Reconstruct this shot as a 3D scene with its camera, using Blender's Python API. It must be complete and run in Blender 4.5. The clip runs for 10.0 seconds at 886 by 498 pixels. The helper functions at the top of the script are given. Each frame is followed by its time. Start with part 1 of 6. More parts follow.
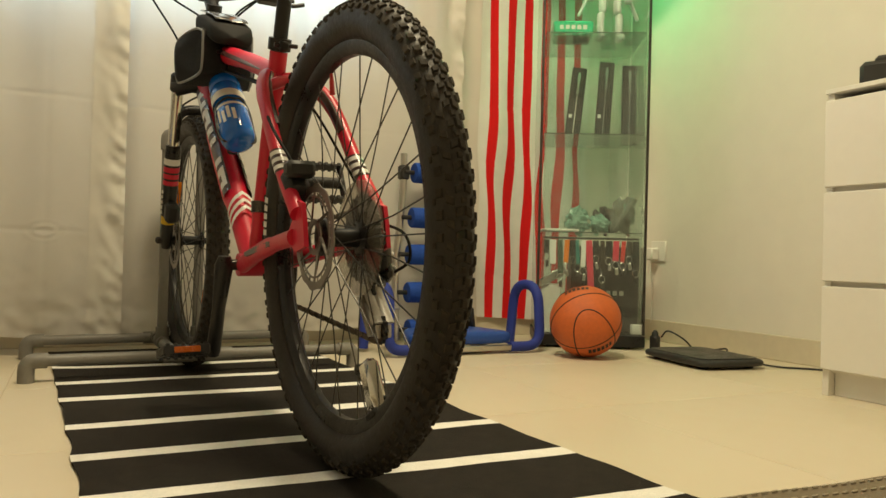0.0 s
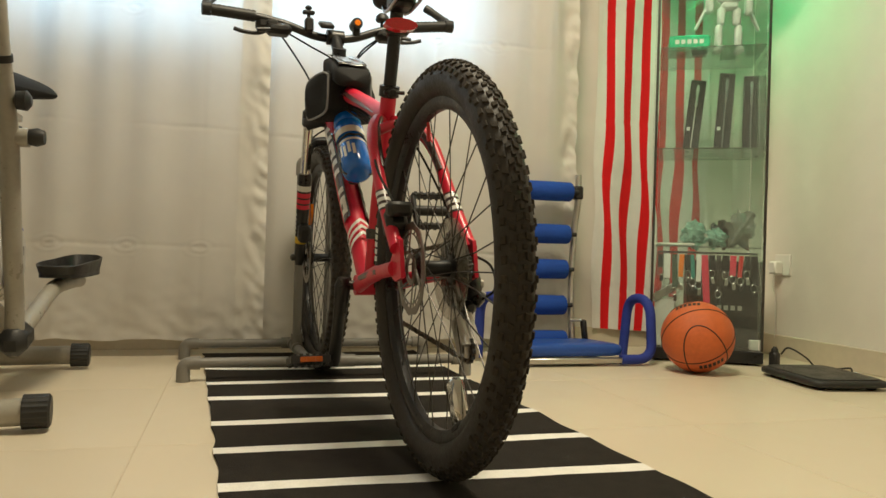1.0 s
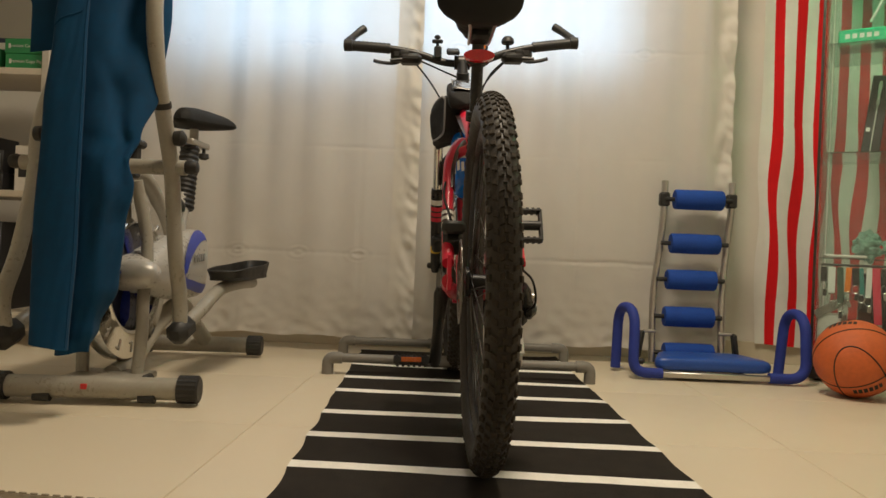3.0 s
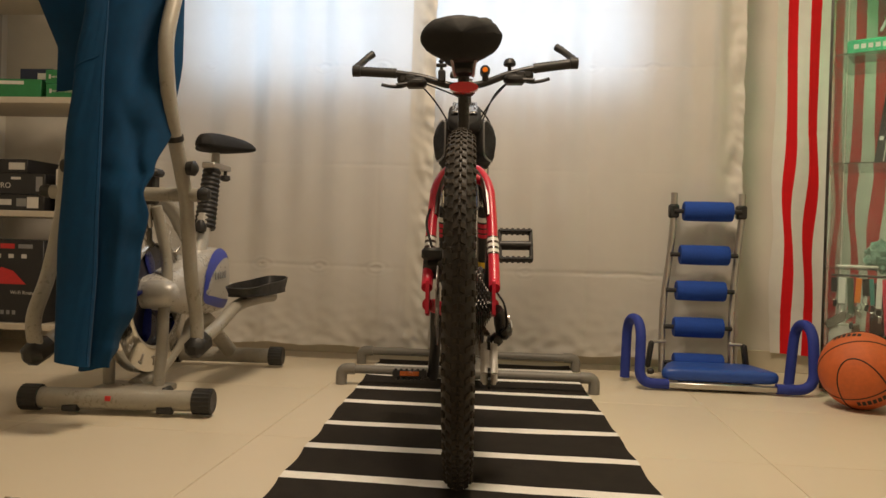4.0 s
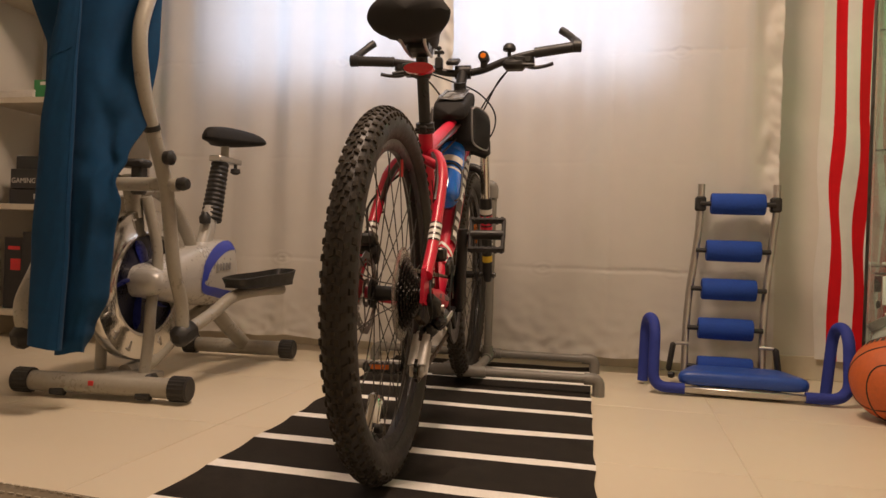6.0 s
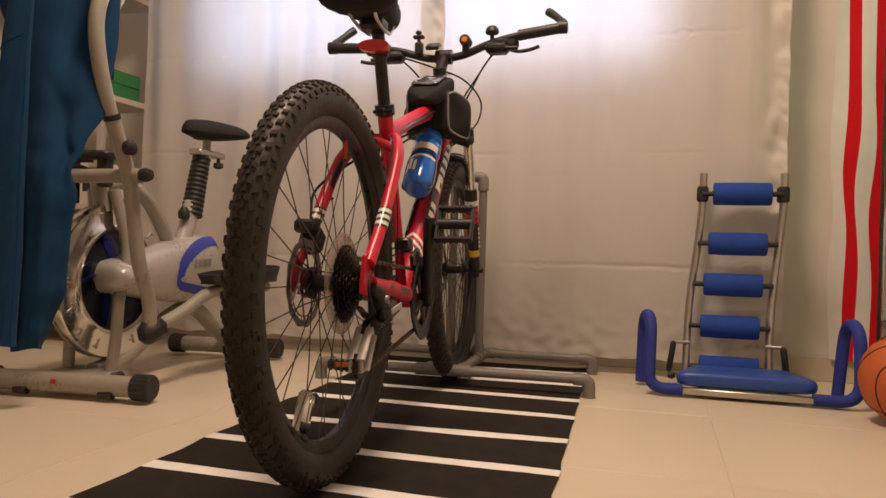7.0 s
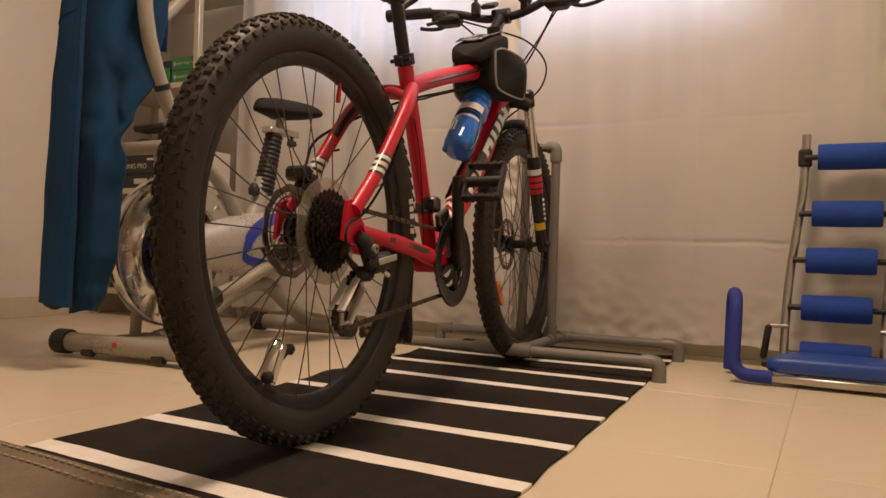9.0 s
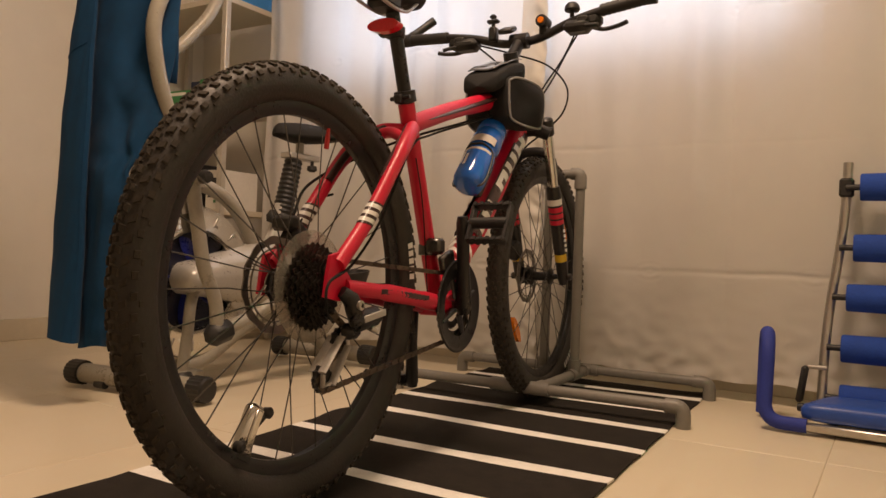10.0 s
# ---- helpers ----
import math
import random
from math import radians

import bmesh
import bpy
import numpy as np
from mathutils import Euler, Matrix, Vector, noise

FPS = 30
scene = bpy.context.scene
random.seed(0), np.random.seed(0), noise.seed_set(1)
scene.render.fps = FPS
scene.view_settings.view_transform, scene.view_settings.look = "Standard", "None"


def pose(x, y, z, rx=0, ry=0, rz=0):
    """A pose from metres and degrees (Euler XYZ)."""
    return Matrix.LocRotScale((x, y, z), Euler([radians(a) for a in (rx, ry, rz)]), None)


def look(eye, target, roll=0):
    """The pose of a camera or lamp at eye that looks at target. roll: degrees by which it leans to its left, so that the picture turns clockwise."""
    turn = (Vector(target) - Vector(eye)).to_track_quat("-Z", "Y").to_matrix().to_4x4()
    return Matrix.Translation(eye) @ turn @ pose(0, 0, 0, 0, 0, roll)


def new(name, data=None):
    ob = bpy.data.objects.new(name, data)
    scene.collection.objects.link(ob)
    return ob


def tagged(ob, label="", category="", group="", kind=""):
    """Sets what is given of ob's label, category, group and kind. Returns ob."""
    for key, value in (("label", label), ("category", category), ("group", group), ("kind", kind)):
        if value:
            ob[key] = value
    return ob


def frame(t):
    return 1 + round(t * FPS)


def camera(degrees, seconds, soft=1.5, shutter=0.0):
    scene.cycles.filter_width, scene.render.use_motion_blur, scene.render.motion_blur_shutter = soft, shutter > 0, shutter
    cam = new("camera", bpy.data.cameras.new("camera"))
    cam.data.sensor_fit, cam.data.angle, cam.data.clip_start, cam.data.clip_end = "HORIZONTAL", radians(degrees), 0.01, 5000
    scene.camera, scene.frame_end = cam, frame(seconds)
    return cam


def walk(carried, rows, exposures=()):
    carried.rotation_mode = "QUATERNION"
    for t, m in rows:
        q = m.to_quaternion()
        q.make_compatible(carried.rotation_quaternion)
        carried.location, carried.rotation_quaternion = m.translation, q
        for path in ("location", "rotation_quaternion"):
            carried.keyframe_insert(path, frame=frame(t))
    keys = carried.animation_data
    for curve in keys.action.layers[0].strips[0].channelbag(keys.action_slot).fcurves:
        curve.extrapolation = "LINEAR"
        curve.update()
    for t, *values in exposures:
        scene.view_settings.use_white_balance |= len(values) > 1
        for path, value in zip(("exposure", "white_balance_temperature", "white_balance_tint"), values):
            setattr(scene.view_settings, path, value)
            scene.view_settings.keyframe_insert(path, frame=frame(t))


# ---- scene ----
cam = camera(61.6, 10.0)
PATH = [
    (0, (-0.358, -1.01, 0.332), (0.523, 0.785, 0.349), 1.5),
    (0.5, (-0.347, -1.088, 0.362), (0.379, 0.776, 0.378), 1.4),
    (1, (-0.331, -1.166, 0.384), (0.206, 0.76, 0.392), 1.7),
    (1.5, (-0.284, -1.247, 0.399), (0.07, 0.721, 0.404), 1.7),
    (2, (-0.172, -1.286, 0.393), (0.06, 0.701, 0.392), 1.7),
    (2.5, (-0.096, -1.309, 0.41), (-0.035, 0.69, 0.404), 1.7),
    (2.7, (-0.058, -1.31, 0.404), (-0.059, 0.69, 0.402), 2.0),
    (3.8, (0.039, -1.405, 0.485), (-0.134, 0.587, 0.463), 1.9),
    (4, (0.114, -1.41, 0.476), (-0.088, 0.579, 0.464), 1.7),
    (4.5, (0.25, -1.392, 0.482), (-0.024, 0.589, 0.473), 1.7),
    (5, (0.3, -1.339, 0.466), (-0.056, 0.629, 0.456), 1.8),
    (5.5, (0.358, -1.314, 0.453), (-0.067, 0.64, 0.448), 1.7),
    (6.8, (0.537, -1.177, 0.443), (0.003, 0.751, 0.427), 2.0),
    (7, (0.561, -1.138, 0.422), (0.001, 0.782, 0.421), 1.7),
    (7.5, (0.601, -1.06, 0.394), (0.012, 0.851, 0.391), 1.7),
    (8, (0.639, -1.013, 0.374), (0.025, 0.891, 0.376), 1.8),
    (8.5, (0.71, -0.979, 0.351), (-0.067, 0.864, 0.358), 1.6),
    (9, (0.771, -0.933, 0.329), (-0.159, 0.838, 0.333), 1.7),
    (9.5, (0.81, -0.863, 0.346), (-0.21, 0.858, 0.343), 1.9),
    (10, (0.818, -0.825, 0.419), (-0.228, 0.88, 0.424), 2.0),
]
walk(cam, [(t, look(eye, target, roll)) for t, eye, target, roll in PATH],
     [(0.0, 0.37, 6450, -3), (1.0, 0.38, 5850, 0), (2.5, 0.15, 5750, 5), (4.0, 0.08, 6250, 12), (5.5, 0.08, 6480, 22), (7.0, 0.08, 6560, 28), (9.0, 0.04, 6850, 29), (10.0, 0.05, 7050, 26)])

# ---- light ----
world = bpy.data.worlds.new("world")
scene.world = world
world.use_nodes = True
_n, _l = world.node_tree.nodes, world.node_tree.links
sky = _n.new("ShaderNodeTexSky")
sky.sky_type = 'NISHITA'
sky.sun_disc = False
sky.sun_elevation = radians(35)
sky.sun_rotation = radians(160)
_l.new(sky.outputs[0], _n["Background"].inputs[0])
_n["Background"].inputs[1].default_value = 0.12


def lamp(name, kind, place, energy, color, size=0.2, size_y=None, aim=None):
    data = bpy.data.lights.new(name, kind)
    data.energy, data.color = energy, color
    if kind == 'AREA':
        data.shape = 'RECTANGLE' if size_y else 'DISK'
        data.size = size
        if size_y:
            data.size_y = size_y
    elif kind == 'POINT':
        data.shadow_soft_size = size
    ob = new(name, data)
    ob.matrix_world = look(place, aim) if aim else pose(*place)
    return ob


# warm ceiling lamp of the room, daylight through the window, green strip in the glass cabinet
lamp("ceiling_lamp_light", 'AREA', (0.16, 0.22, 2.53), 43, (1.0, 0.78, 0.53), 0.62)
lamp("window_daylight", 'AREA', (-0.345, 1.87, 1.62), 11.0, (0.62, 0.79, 1.0), 1.88, 1.04, (-0.345, 0.0, 1.62)).data.spread = radians(75)

lamp("cabinet_green_light", 'AREA', (1.46, 1.34, 1.57), 0.85, (0.06, 1.0, 0.32), 0.24, 0.16, (1.74, 1.10, 0.95))

# ---- helpers for meshes ----
TAU = 2 * math.pi


class Shape:
    """Gathers vertices and faces for one mesh."""

    def __init__(self):
        self.v, self.f = [], []

    def add(self, verts, faces):
        k = len(self.v)
        self.v += [tuple(p) for p in verts]
        self.f += [tuple(i + k for i in f) for f in faces]
        return self

    def box(self, c, s, b=0.0, m=None):
        hx, hy, hz = s[0] / 2, s[1] / 2, s[2] / 2
        b = min(b, hx * 0.9, hy * 0.9, hz * 0.9)
        if b <= 0:
            vs = [Vector((x * hx, y * hy, z * hz)) for x in (-1, 1) for y in (-1, 1) for z in (-1, 1)]
            fs = [(0, 1, 3, 2), (4, 6, 7, 5), (0, 4, 5, 1), (2, 3, 7, 6), (0, 2, 6, 4), (1, 5, 7, 3)]
        else:
            vs, idx = [], {}
            for x in (-1, 1):
                for y in (-1, 1):
                    for z in (-1, 1):
                        for a, p in (("x", (x * hx, y * (hy - b), z * (hz - b))), ("y", (x * (hx - b), y * hy, z * (hz - b))), ("z", (x * (hx - b), y * (hy - b), z * hz))):
                            idx[x, y, z, a] = len(vs)
                            vs.append(Vector(p))
            fs = []
            q = ((-1, -1), (1, -1), (1, 1), (-1, 1))
            for s_ in (-1, 1):
                o = 1 if s_ > 0 else -1
                fs.append([idx[s_, a, c_, "x"] for a, c_ in q][::o])
                fs.append([idx[a, s_, c_, "y"] for a, c_ in q][::-o])
                fs.append([idx[a, c_, s_, "z"] for a, c_ in q][::o])
            for a in (-1, 1):
                for c_ in (-1, 1):
                    o = a * c_
                    fs.append([idx[a, c_, -1, "x"], idx[a, c_, 1, "x"], idx[a, c_, 1, "y"], idx[a, c_, -1, "y"]][::-o])
                    fs.append([idx[a, -1, c_, "x"], idx[a, 1, c_, "x"], idx[a, 1, c_, "z"], idx[a, -1, c_, "z"]][::o])
                    fs.append([idx[-1, a, c_, "y"], idx[1, a, c_, "y"], idx[1, a, c_, "z"], idx[-1, a, c_, "z"]][::-o])
                    for z in (-1, 1):
                        fs.append([idx[a, c_, z, "x"], idx[a, c_, z, "y"], idx[a, c_, z, "z"]][::a * c_ * z])
        c = Vector(c)
        if m is not None:
            vs = [m.to_3x3() @ p for p in vs]
        return self.add([p + c for p in vs], fs)

    def tube(self, pts, r, n=10, caps=True, flat=1.0):
        """A round bar along points; r: one radius or one for each point."""
        pts = [Vector(p) for p in pts]
        rs = r if isinstance(r, (list, tuple)) else [r] * len(pts)
        t0 = (pts[1] - pts[0]).normalized()
        up = Vector((0, 0, 1)) if abs(t0.z) < 0.9 else Vector((1, 0, 0))
        a = t0.cross(up).normalized()
        vs = []
        for i, p in enumerate(pts):
            t = (pts[min(i + 1, len(pts) - 1)] - pts[max(i - 1, 0)]).normalized()
            a = (a - t * a.dot(t)).normalized()
            b = t.cross(a)
            for k in range(n):
                w = TAU * k / n
                vs.append(p + a * (rs[i] * math.cos(w)) + b * (rs[i] * flat * math.sin(w)))
        fs = [(i * n + k, i * n + (k + 1) % n, (i + 1) * n + (k + 1) % n, (i + 1) * n + k) for i in range(len(pts) - 1) for k in range(n)]
        if caps:
            fs.append(tuple(range(n))[::-1])
            fs.append(tuple((len(pts) - 1) * n + k for k in range(n)))
        return self.add(vs, fs)

    def lathe(self, prof, n=32, c=(0, 0, 0), axis="z", close=False):
        """Turns a profile of (radius, height) round an axis."""
        vs, m = [], len(prof)
        for k in range(n):
            w = TAU * k / n
            for r, h in prof:
                x, y = r * math.cos(w), r * math.sin(w)
                p = {"z": (x, y, h), "x": (h, x, y), "y": (y, h, x)}[axis]
                vs.append((p[0] + c[0], p[1] + c[1], p[2] + c[2]))
        fs = []
        for k in range(n):
            j = (k + 1) % n
            for i in range(m if close else m - 1):
                i2 = (i + 1) % m
                fs.append((k * m + i, j * m + i, j * m + i2, k * m + i2))
        if not close:
            for i, o in ((0, -1), (m - 1, 1)):
                if prof[i][0] > 1e-5:
                    fs.append(tuple(k * m + i for k in range(n))[::o])
        return self.add(vs, fs)

    def plate(self, outline, h, m):
        """An outline in a plane, h thick, put in place by the matrix m."""
        n = len(outline)
        vs = [m @ Vector((x, y, z)) for z in (0, h) for x, y in outline]
        fs = [tuple(range(n))[::-1], tuple(range(n, 2 * n))] + [(i, (i + 1) % n, n + (i + 1) % n, n + i) for i in range(n)]
        return self.add(vs, fs)

    def grid(self, fn, nu, nv, thick=0.0):
        """A sheet of nu by nv cells from fn(u, v); with thickness along its normals if asked."""
        P = [[Vector(fn(i / nu, j / nv)) for j in range(nv + 1)] for i in range(nu + 1)]
        vs = [P[i][j] for i in range(nu + 1) for j in range(nv + 1)]
        w = nv + 1
        fs = [(i * w + j, (i + 1) * w + j, (i + 1) * w + j + 1, i * w + j + 1) for i in range(nu) for j in range(nv)]
        if thick:
            k = len(vs)
            ns = []
            for i in range(nu + 1):
                for j in range(nv + 1):
                    d1 = P[min(i + 1, nu)][j] - P[max(i - 1, 0)][j]
                    d2 = P[i][min(j + 1, nv)] - P[i][max(j - 1, 0)]
                    ns.append(d1.cross(d2).normalized())
            vs = vs + [p - q * thick for p, q in zip(vs, ns)]
            fs = fs + [tuple(x + k for x in f)[::-1] for f in fs]
            rim = [(i * w) for i in range(nu + 1)] + [nu * w + j for j in range(1, nv + 1)] + [i * w + nv for i in range(nu - 1, -1, -1)] + [j for j in range(nv - 1, 0, -1)]
            for a, b in zip(rim, rim[1:] + rim[:1]):
                fs.append((b, a, a + k, b + k))
        return self.add(vs, fs)


def round_path(pts, r=0.03, n=5):
    """A polyline with its corners rounded."""
    pts = [Vector(p) for p in pts]
    out = [pts[0]]
    for a, b, c in zip(pts, pts[1:], pts[2:]):
        da, dc = a - b, c - b
        ra = min(r, da.length * 0.49, dc.length * 0.49)
        p0, p2 = b + da.normalized() * ra, b + dc.normalized() * ra
        for i in range(n + 1):
            t = i / n
            out.append(p0 * (1 - t) ** 2 + b * (2 * t * (1 - t)) + p2 * t * t)
    return out + [pts[-1]]


def spline(pts, n=8):
    """A smooth curve through the points."""
    pts = [Vector(p) for p in pts]
    P = [pts[0] * 2 - pts[1]] + pts + [pts[-1] * 2 - pts[-2]]
    out = []
    for a, b, c, d in zip(P, P[1:], P[2:], P[3:]):
        for i in range(n):
            t = i / n
            out.append(0.5 * ((2 * b) + (c - a) * t + (2 * a - 5 * b + 4 * c - d) * t * t + (3 * b - a - 3 * c + d) * t ** 3))
    return out + [pts[-1]]


def mesh_of(name, sh, material, smooth=40):
    me = bpy.data.meshes.new(name)
    me.from_pydata(sh.v, [], sh.f)
    if smooth:
        me.polygons.foreach_set("use_smooth", [True] * len(me.polygons))
        me.set_sharp_from_angle(angle=radians(smooth))
    for m in (material if isinstance(material, (list, tuple)) else [material]):
        me.materials.append(m)
    me.validate()
    return me


def part(name, sh, material, parent, label="", smooth=40):
    ob = new(name, mesh_of(name, sh, material, smooth))
    ob.parent = parent
    if label:
        ob["label"] = label
    return ob


def solid(name, sh, material, label="", category="", group="", kind="", smooth=40, m=None):
    ob = new(name, mesh_of(name, sh, material, smooth))
    if m is not None:
        ob.matrix_world = m
    return tagged(ob, label, category, group, kind)


def thing(name, m, label, category, group=""):
    ob = new(name)
    ob.empty_display_size = 0.05
    ob.matrix_world = m
    return tagged(ob, label, category, group)


def words(name, text, size, material, parent, m, depth=0.0006, label="", stretch=1.0):
    """Lettering as a mesh part, in the local plane of m."""
    cu = bpy.data.curves.new(name, 'FONT')
    cu.body, cu.size, cu.align_x, cu.align_y, cu.extrude = text, size, 'CENTER', 'CENTER', depth
    tmp = bpy.data.objects.new("tmp", cu)
    scene.collection.objects.link(tmp)
    bpy.context.view_layer.update()
    me = bpy.data.meshes.new_from_object(tmp.evaluated_get(bpy.context.evaluated_depsgraph_get()))
    bpy.data.objects.remove(tmp)
    bpy.data.curves.remove(cu)
    me.transform(m @ Matrix.Diagonal((stretch, 1, 1, 1)))
    me.materials.clear()
    me.materials.append(material)
    ob = new(name, me)
    ob.parent = parent
    if label:
        ob["label"] = label
    return ob


# ---- materials ----
def mat(name, color, rough=0.5, metal=0.0, var=0.08, scale=8.0, bump=0.0, bscale=60.0, spec=0.5, wear=0.0, coat=0.0, stretch=None, per=0.0):
    """A procedural surface: base colour with variation at two scales, grain in the roughness and fine relief."""
    m = bpy.data.materials.new(name)
    m.use_nodes = True
    nt = m.node_tree
    N, L = nt.nodes, nt.links
    b = N["Principled BSDF"]
    b.inputs["Metallic"].default_value = metal
    b.inputs["Specular IOR Level"].default_value = spec
    b.inputs["Coat Weight"].default_value = coat
    b.inputs["Coat Roughness"].default_value = 0.08
    tc = N.new("ShaderNodeTexCoord")
    src = tc.outputs["Object"]
    if stretch:
        mp = N.new("ShaderNodeMapping")
        mp.inputs["Scale"].default_value = stretch
        L.new(src, mp.inputs[0])
        src = mp.outputs[0]
    n1 = N.new("ShaderNodeTexNoise")
    n1.inputs["Scale"].default_value, n1.inputs["Detail"].default_value = scale, 4
    n2 = N.new("ShaderNodeTexNoise")
    n2.inputs["Scale"].default_value, n2.inputs["Detail"].default_value = scale * 9, 3
    L.new(src, n1.inputs[0])
    L.new(src, n2.inputs[0])
    add = N.new("ShaderNodeMath")
    add.operation = 'ADD'
    L.new(n1.outputs[0], add.inputs[0])
    L.new(n2.outputs[0], add.inputs[1])
    mr = N.new("ShaderNodeMapRange")
    mr.inputs["From Min"].default_value, mr.inputs["From Max"].default_value = 0.7, 1.3
    mr.inputs["To Min"].default_value, mr.inputs["To Max"].default_value = 1 - var, 1 + var
    L.new(add.outputs[0], mr.inputs[0])
    mul = N.new("ShaderNodeMix")
    mul.data_type, mul.blend_type = 'RGBA', 'MULTIPLY'
    mul.inputs["Factor"].default_value = 1
    mul.inputs["A"].default_value = (*color, 1)
    L.new(mr.outputs[0], mul.inputs["B"])
    L.new(mul.outputs["Result"], b.inputs["Base Color"])
    if per:
        oi = N.new("ShaderNodeObjectInfo")
        pr = N.new("ShaderNodeMapRange")
        pr.inputs["To Min"].default_value, pr.inputs["To Max"].default_value = 1 - per, 1 + per
        L.new(oi.outputs["Random"], pr.inputs[0])
        m2 = N.new("ShaderNodeMix")
        m2.data_type, m2.blend_type = 'RGBA', 'MULTIPLY'
        m2.inputs["Factor"].default_value = 1
        L.new(mul.outputs["Result"], m2.inputs["A"])
        L.new(pr.outputs[0], m2.inputs["B"])
        L.new(m2.outputs["Result"], b.inputs["Base Color"])
    rr = N.new("ShaderNodeMapRange")
    rr.inputs["From Min"].default_value, rr.inputs["From Max"].default_value = 0.7, 1.3
    rr.inputs["To Min"].default_value, rr.inputs["To Max"].default_value = max(rough - 0.06 - wear, 0.02), min(rough + 0.06 + wear, 1)
    L.new(add.outputs[0], rr.inputs[0])
    L.new(rr.outputs[0], b.inputs["Roughness"])
    if bump:
        n3 = N.new("ShaderNodeTexNoise")
        n3.inputs["Scale"].default_value, n3.inputs["Detail"].default_value = bscale, 3
        L.new(src, n3.inputs[0])
        bp = N.new("ShaderNodeBump")
        bp.inputs["Strength"].default_value = bump
        bp.inputs["Distance"].default_value = 0.002
        L.new(n3.outputs[0], bp.inputs["Height"])
        L.new(bp.outputs[0], b.inputs["Normal"])
    return m


def glass(name, color=(0.93, 0.98, 0.95), rough=0.0, haze=0.0):
    """Clear glass or plastic; haze mixes in patchy grey: dust, cloudiness or painted-in reflections."""
    m = bpy.data.materials.new(name)
    m.use_nodes = True
    N, L = m.node_tree.nodes, m.node_tree.links
    b = N["Principled BSDF"]
    b.inputs["Base Color"].default_value = (*color, 1)
    b.inputs["Roughness"].default_value = rough
    b.inputs["Transmission Weight"].default_value = 1
    b.inputs["IOR"].default_value = 1.45
    if haze:
        tc = N.new("ShaderNodeTexCoord")
        nz = N.new("ShaderNodeTexNoise")
        nz.inputs["Scale"].default_value, nz.inputs["Detail"].default_value = 9, 6
        L.new(tc.outputs["Object"], nz.inputs[0])
        mr = N.new("ShaderNodeMapRange")
        mr.inputs["From Min"].default_value, mr.inputs["From Max"].default_value = 0.3, 0.7
        mr.inputs["To Min"].default_value, mr.inputs["To Max"].default_value = haze * 0.7, haze * 1.3
        L.new(nz.outputs[0], mr.inputs[0])
        df = N.new("ShaderNodeBsdfDiffuse")
        df.inputs[0].default_value = (0.46, 0.44, 0.40, 1)
        mx = N.new("ShaderNodeMixShader")
        L.new(mr.outputs[0], mx.inputs[0])
        L.new(b.outputs[0], mx.inputs[1])
        L.new(df.outputs[0], mx.inputs[2])
        L.new(mx.outputs[0], N["Material Output"].inputs[0])
    return m


def cloth(name, color, see=0.5, var=0.05, scale=3.0, weave=900, rough=0.85, sheen=0.0):
    """Thin fabric that lets some light through."""
    m = mat(name, color, rough, var=var, scale=scale, bump=0.25, bscale=weave, spec=0.2)
    nt = m.node_tree
    N, L = nt.nodes, nt.links
    b = N["Principled BSDF"]
    b.inputs["Sheen Weight"].default_value = sheen
    if see:
        tr = N.new("ShaderNodeBsdfTranslucent")
        tr.inputs[0].default_value = (*[min(c * 1.05, 0.95) for c in color], 1)
        mx = N.new("ShaderNodeMixShader")
        mx.inputs[0].default_value = see
        L.new(b.outputs[0], mx.inputs[1])
        L.new(tr.outputs[0], mx.inputs[2])
        L.new(mx.outputs[0], N["Material Output"].inputs[0])
    return m


M_WALL = mat("wall_paint", (0.78, 0.74, 0.66), 0.75, var=0.025, scale=1.2, bump=0.12, bscale=160, spec=0.25)
M_CEIL = mat("ceiling_paint", (0.82, 0.80, 0.75), 0.85, var=0.02, scale=1.0, bump=0.1, bscale=120, spec=0.2)
M_TILE = mat("floor_tile_glaze", (0.68, 0.60, 0.455), 0.36, var=0.012, scale=1.5, per=0.012)
M_GROUT = mat("tile_grout", (0.60, 0.52, 0.40), 0.8, var=0.1, scale=20)
M_BASE = mat("baseboard_tile", (0.64, 0.57, 0.44), 0.35, var=0.04, scale=4)
M_CURT = cloth("white_curtain_cloth", (0.80, 0.775, 0.73), 0.42, var=0.03, scale=1.5, weave=700)
M_HEM = cloth("curtain_hem_cloth", (0.80, 0.775, 0.72), 0.30, var=0.03, scale=1.5, weave=700, rough=0.6)
M_FLAGW = cloth("flag_white", (0.84, 0.80, 0.76), 0.06, var=0.03)
M_FLAGR = cloth("flag_red", (0.74, 0.012, 0.016), 0.06, var=0.06)
M_MATB = mat("black_woven_rug", (0.024, 0.0205, 0.0175), 0.9, var=0.35, scale=30, bump=0.7, bscale=420, spec=0.15)
M_MATW = mat("white_woven_rug", (0.85, 0.83, 0.78), 0.92, var=0.08, scale=30, bump=0.6, bscale=420, spec=0.15)
M_GREY_RUG = mat("grey_brown_mat", (0.20, 0.165, 0.115), 0.9, var=0.12, scale=14, bump=0.6, bscale=300, spec=0.15)
M_STITCH = mat("pale_stitching", (0.42, 0.37, 0.29), 0.9)
M_WHITE = mat("white_lacquer", (0.80, 0.78, 0.72), 0.35, var=0.015, scale=4)
M_RUBBER = mat("tyre_rubber", (0.028, 0.024, 0.021), 0.55, var=0.35, scale=14, bump=0.3, bscale=240, spec=0.45, wear=0.08)
M_TREAD = mat("dusty_tread_rubber", (0.050, 0.043, 0.035), 0.85, var=0.35, scale=16, bump=0.4, bscale=260, spec=0.25, wear=0.08)
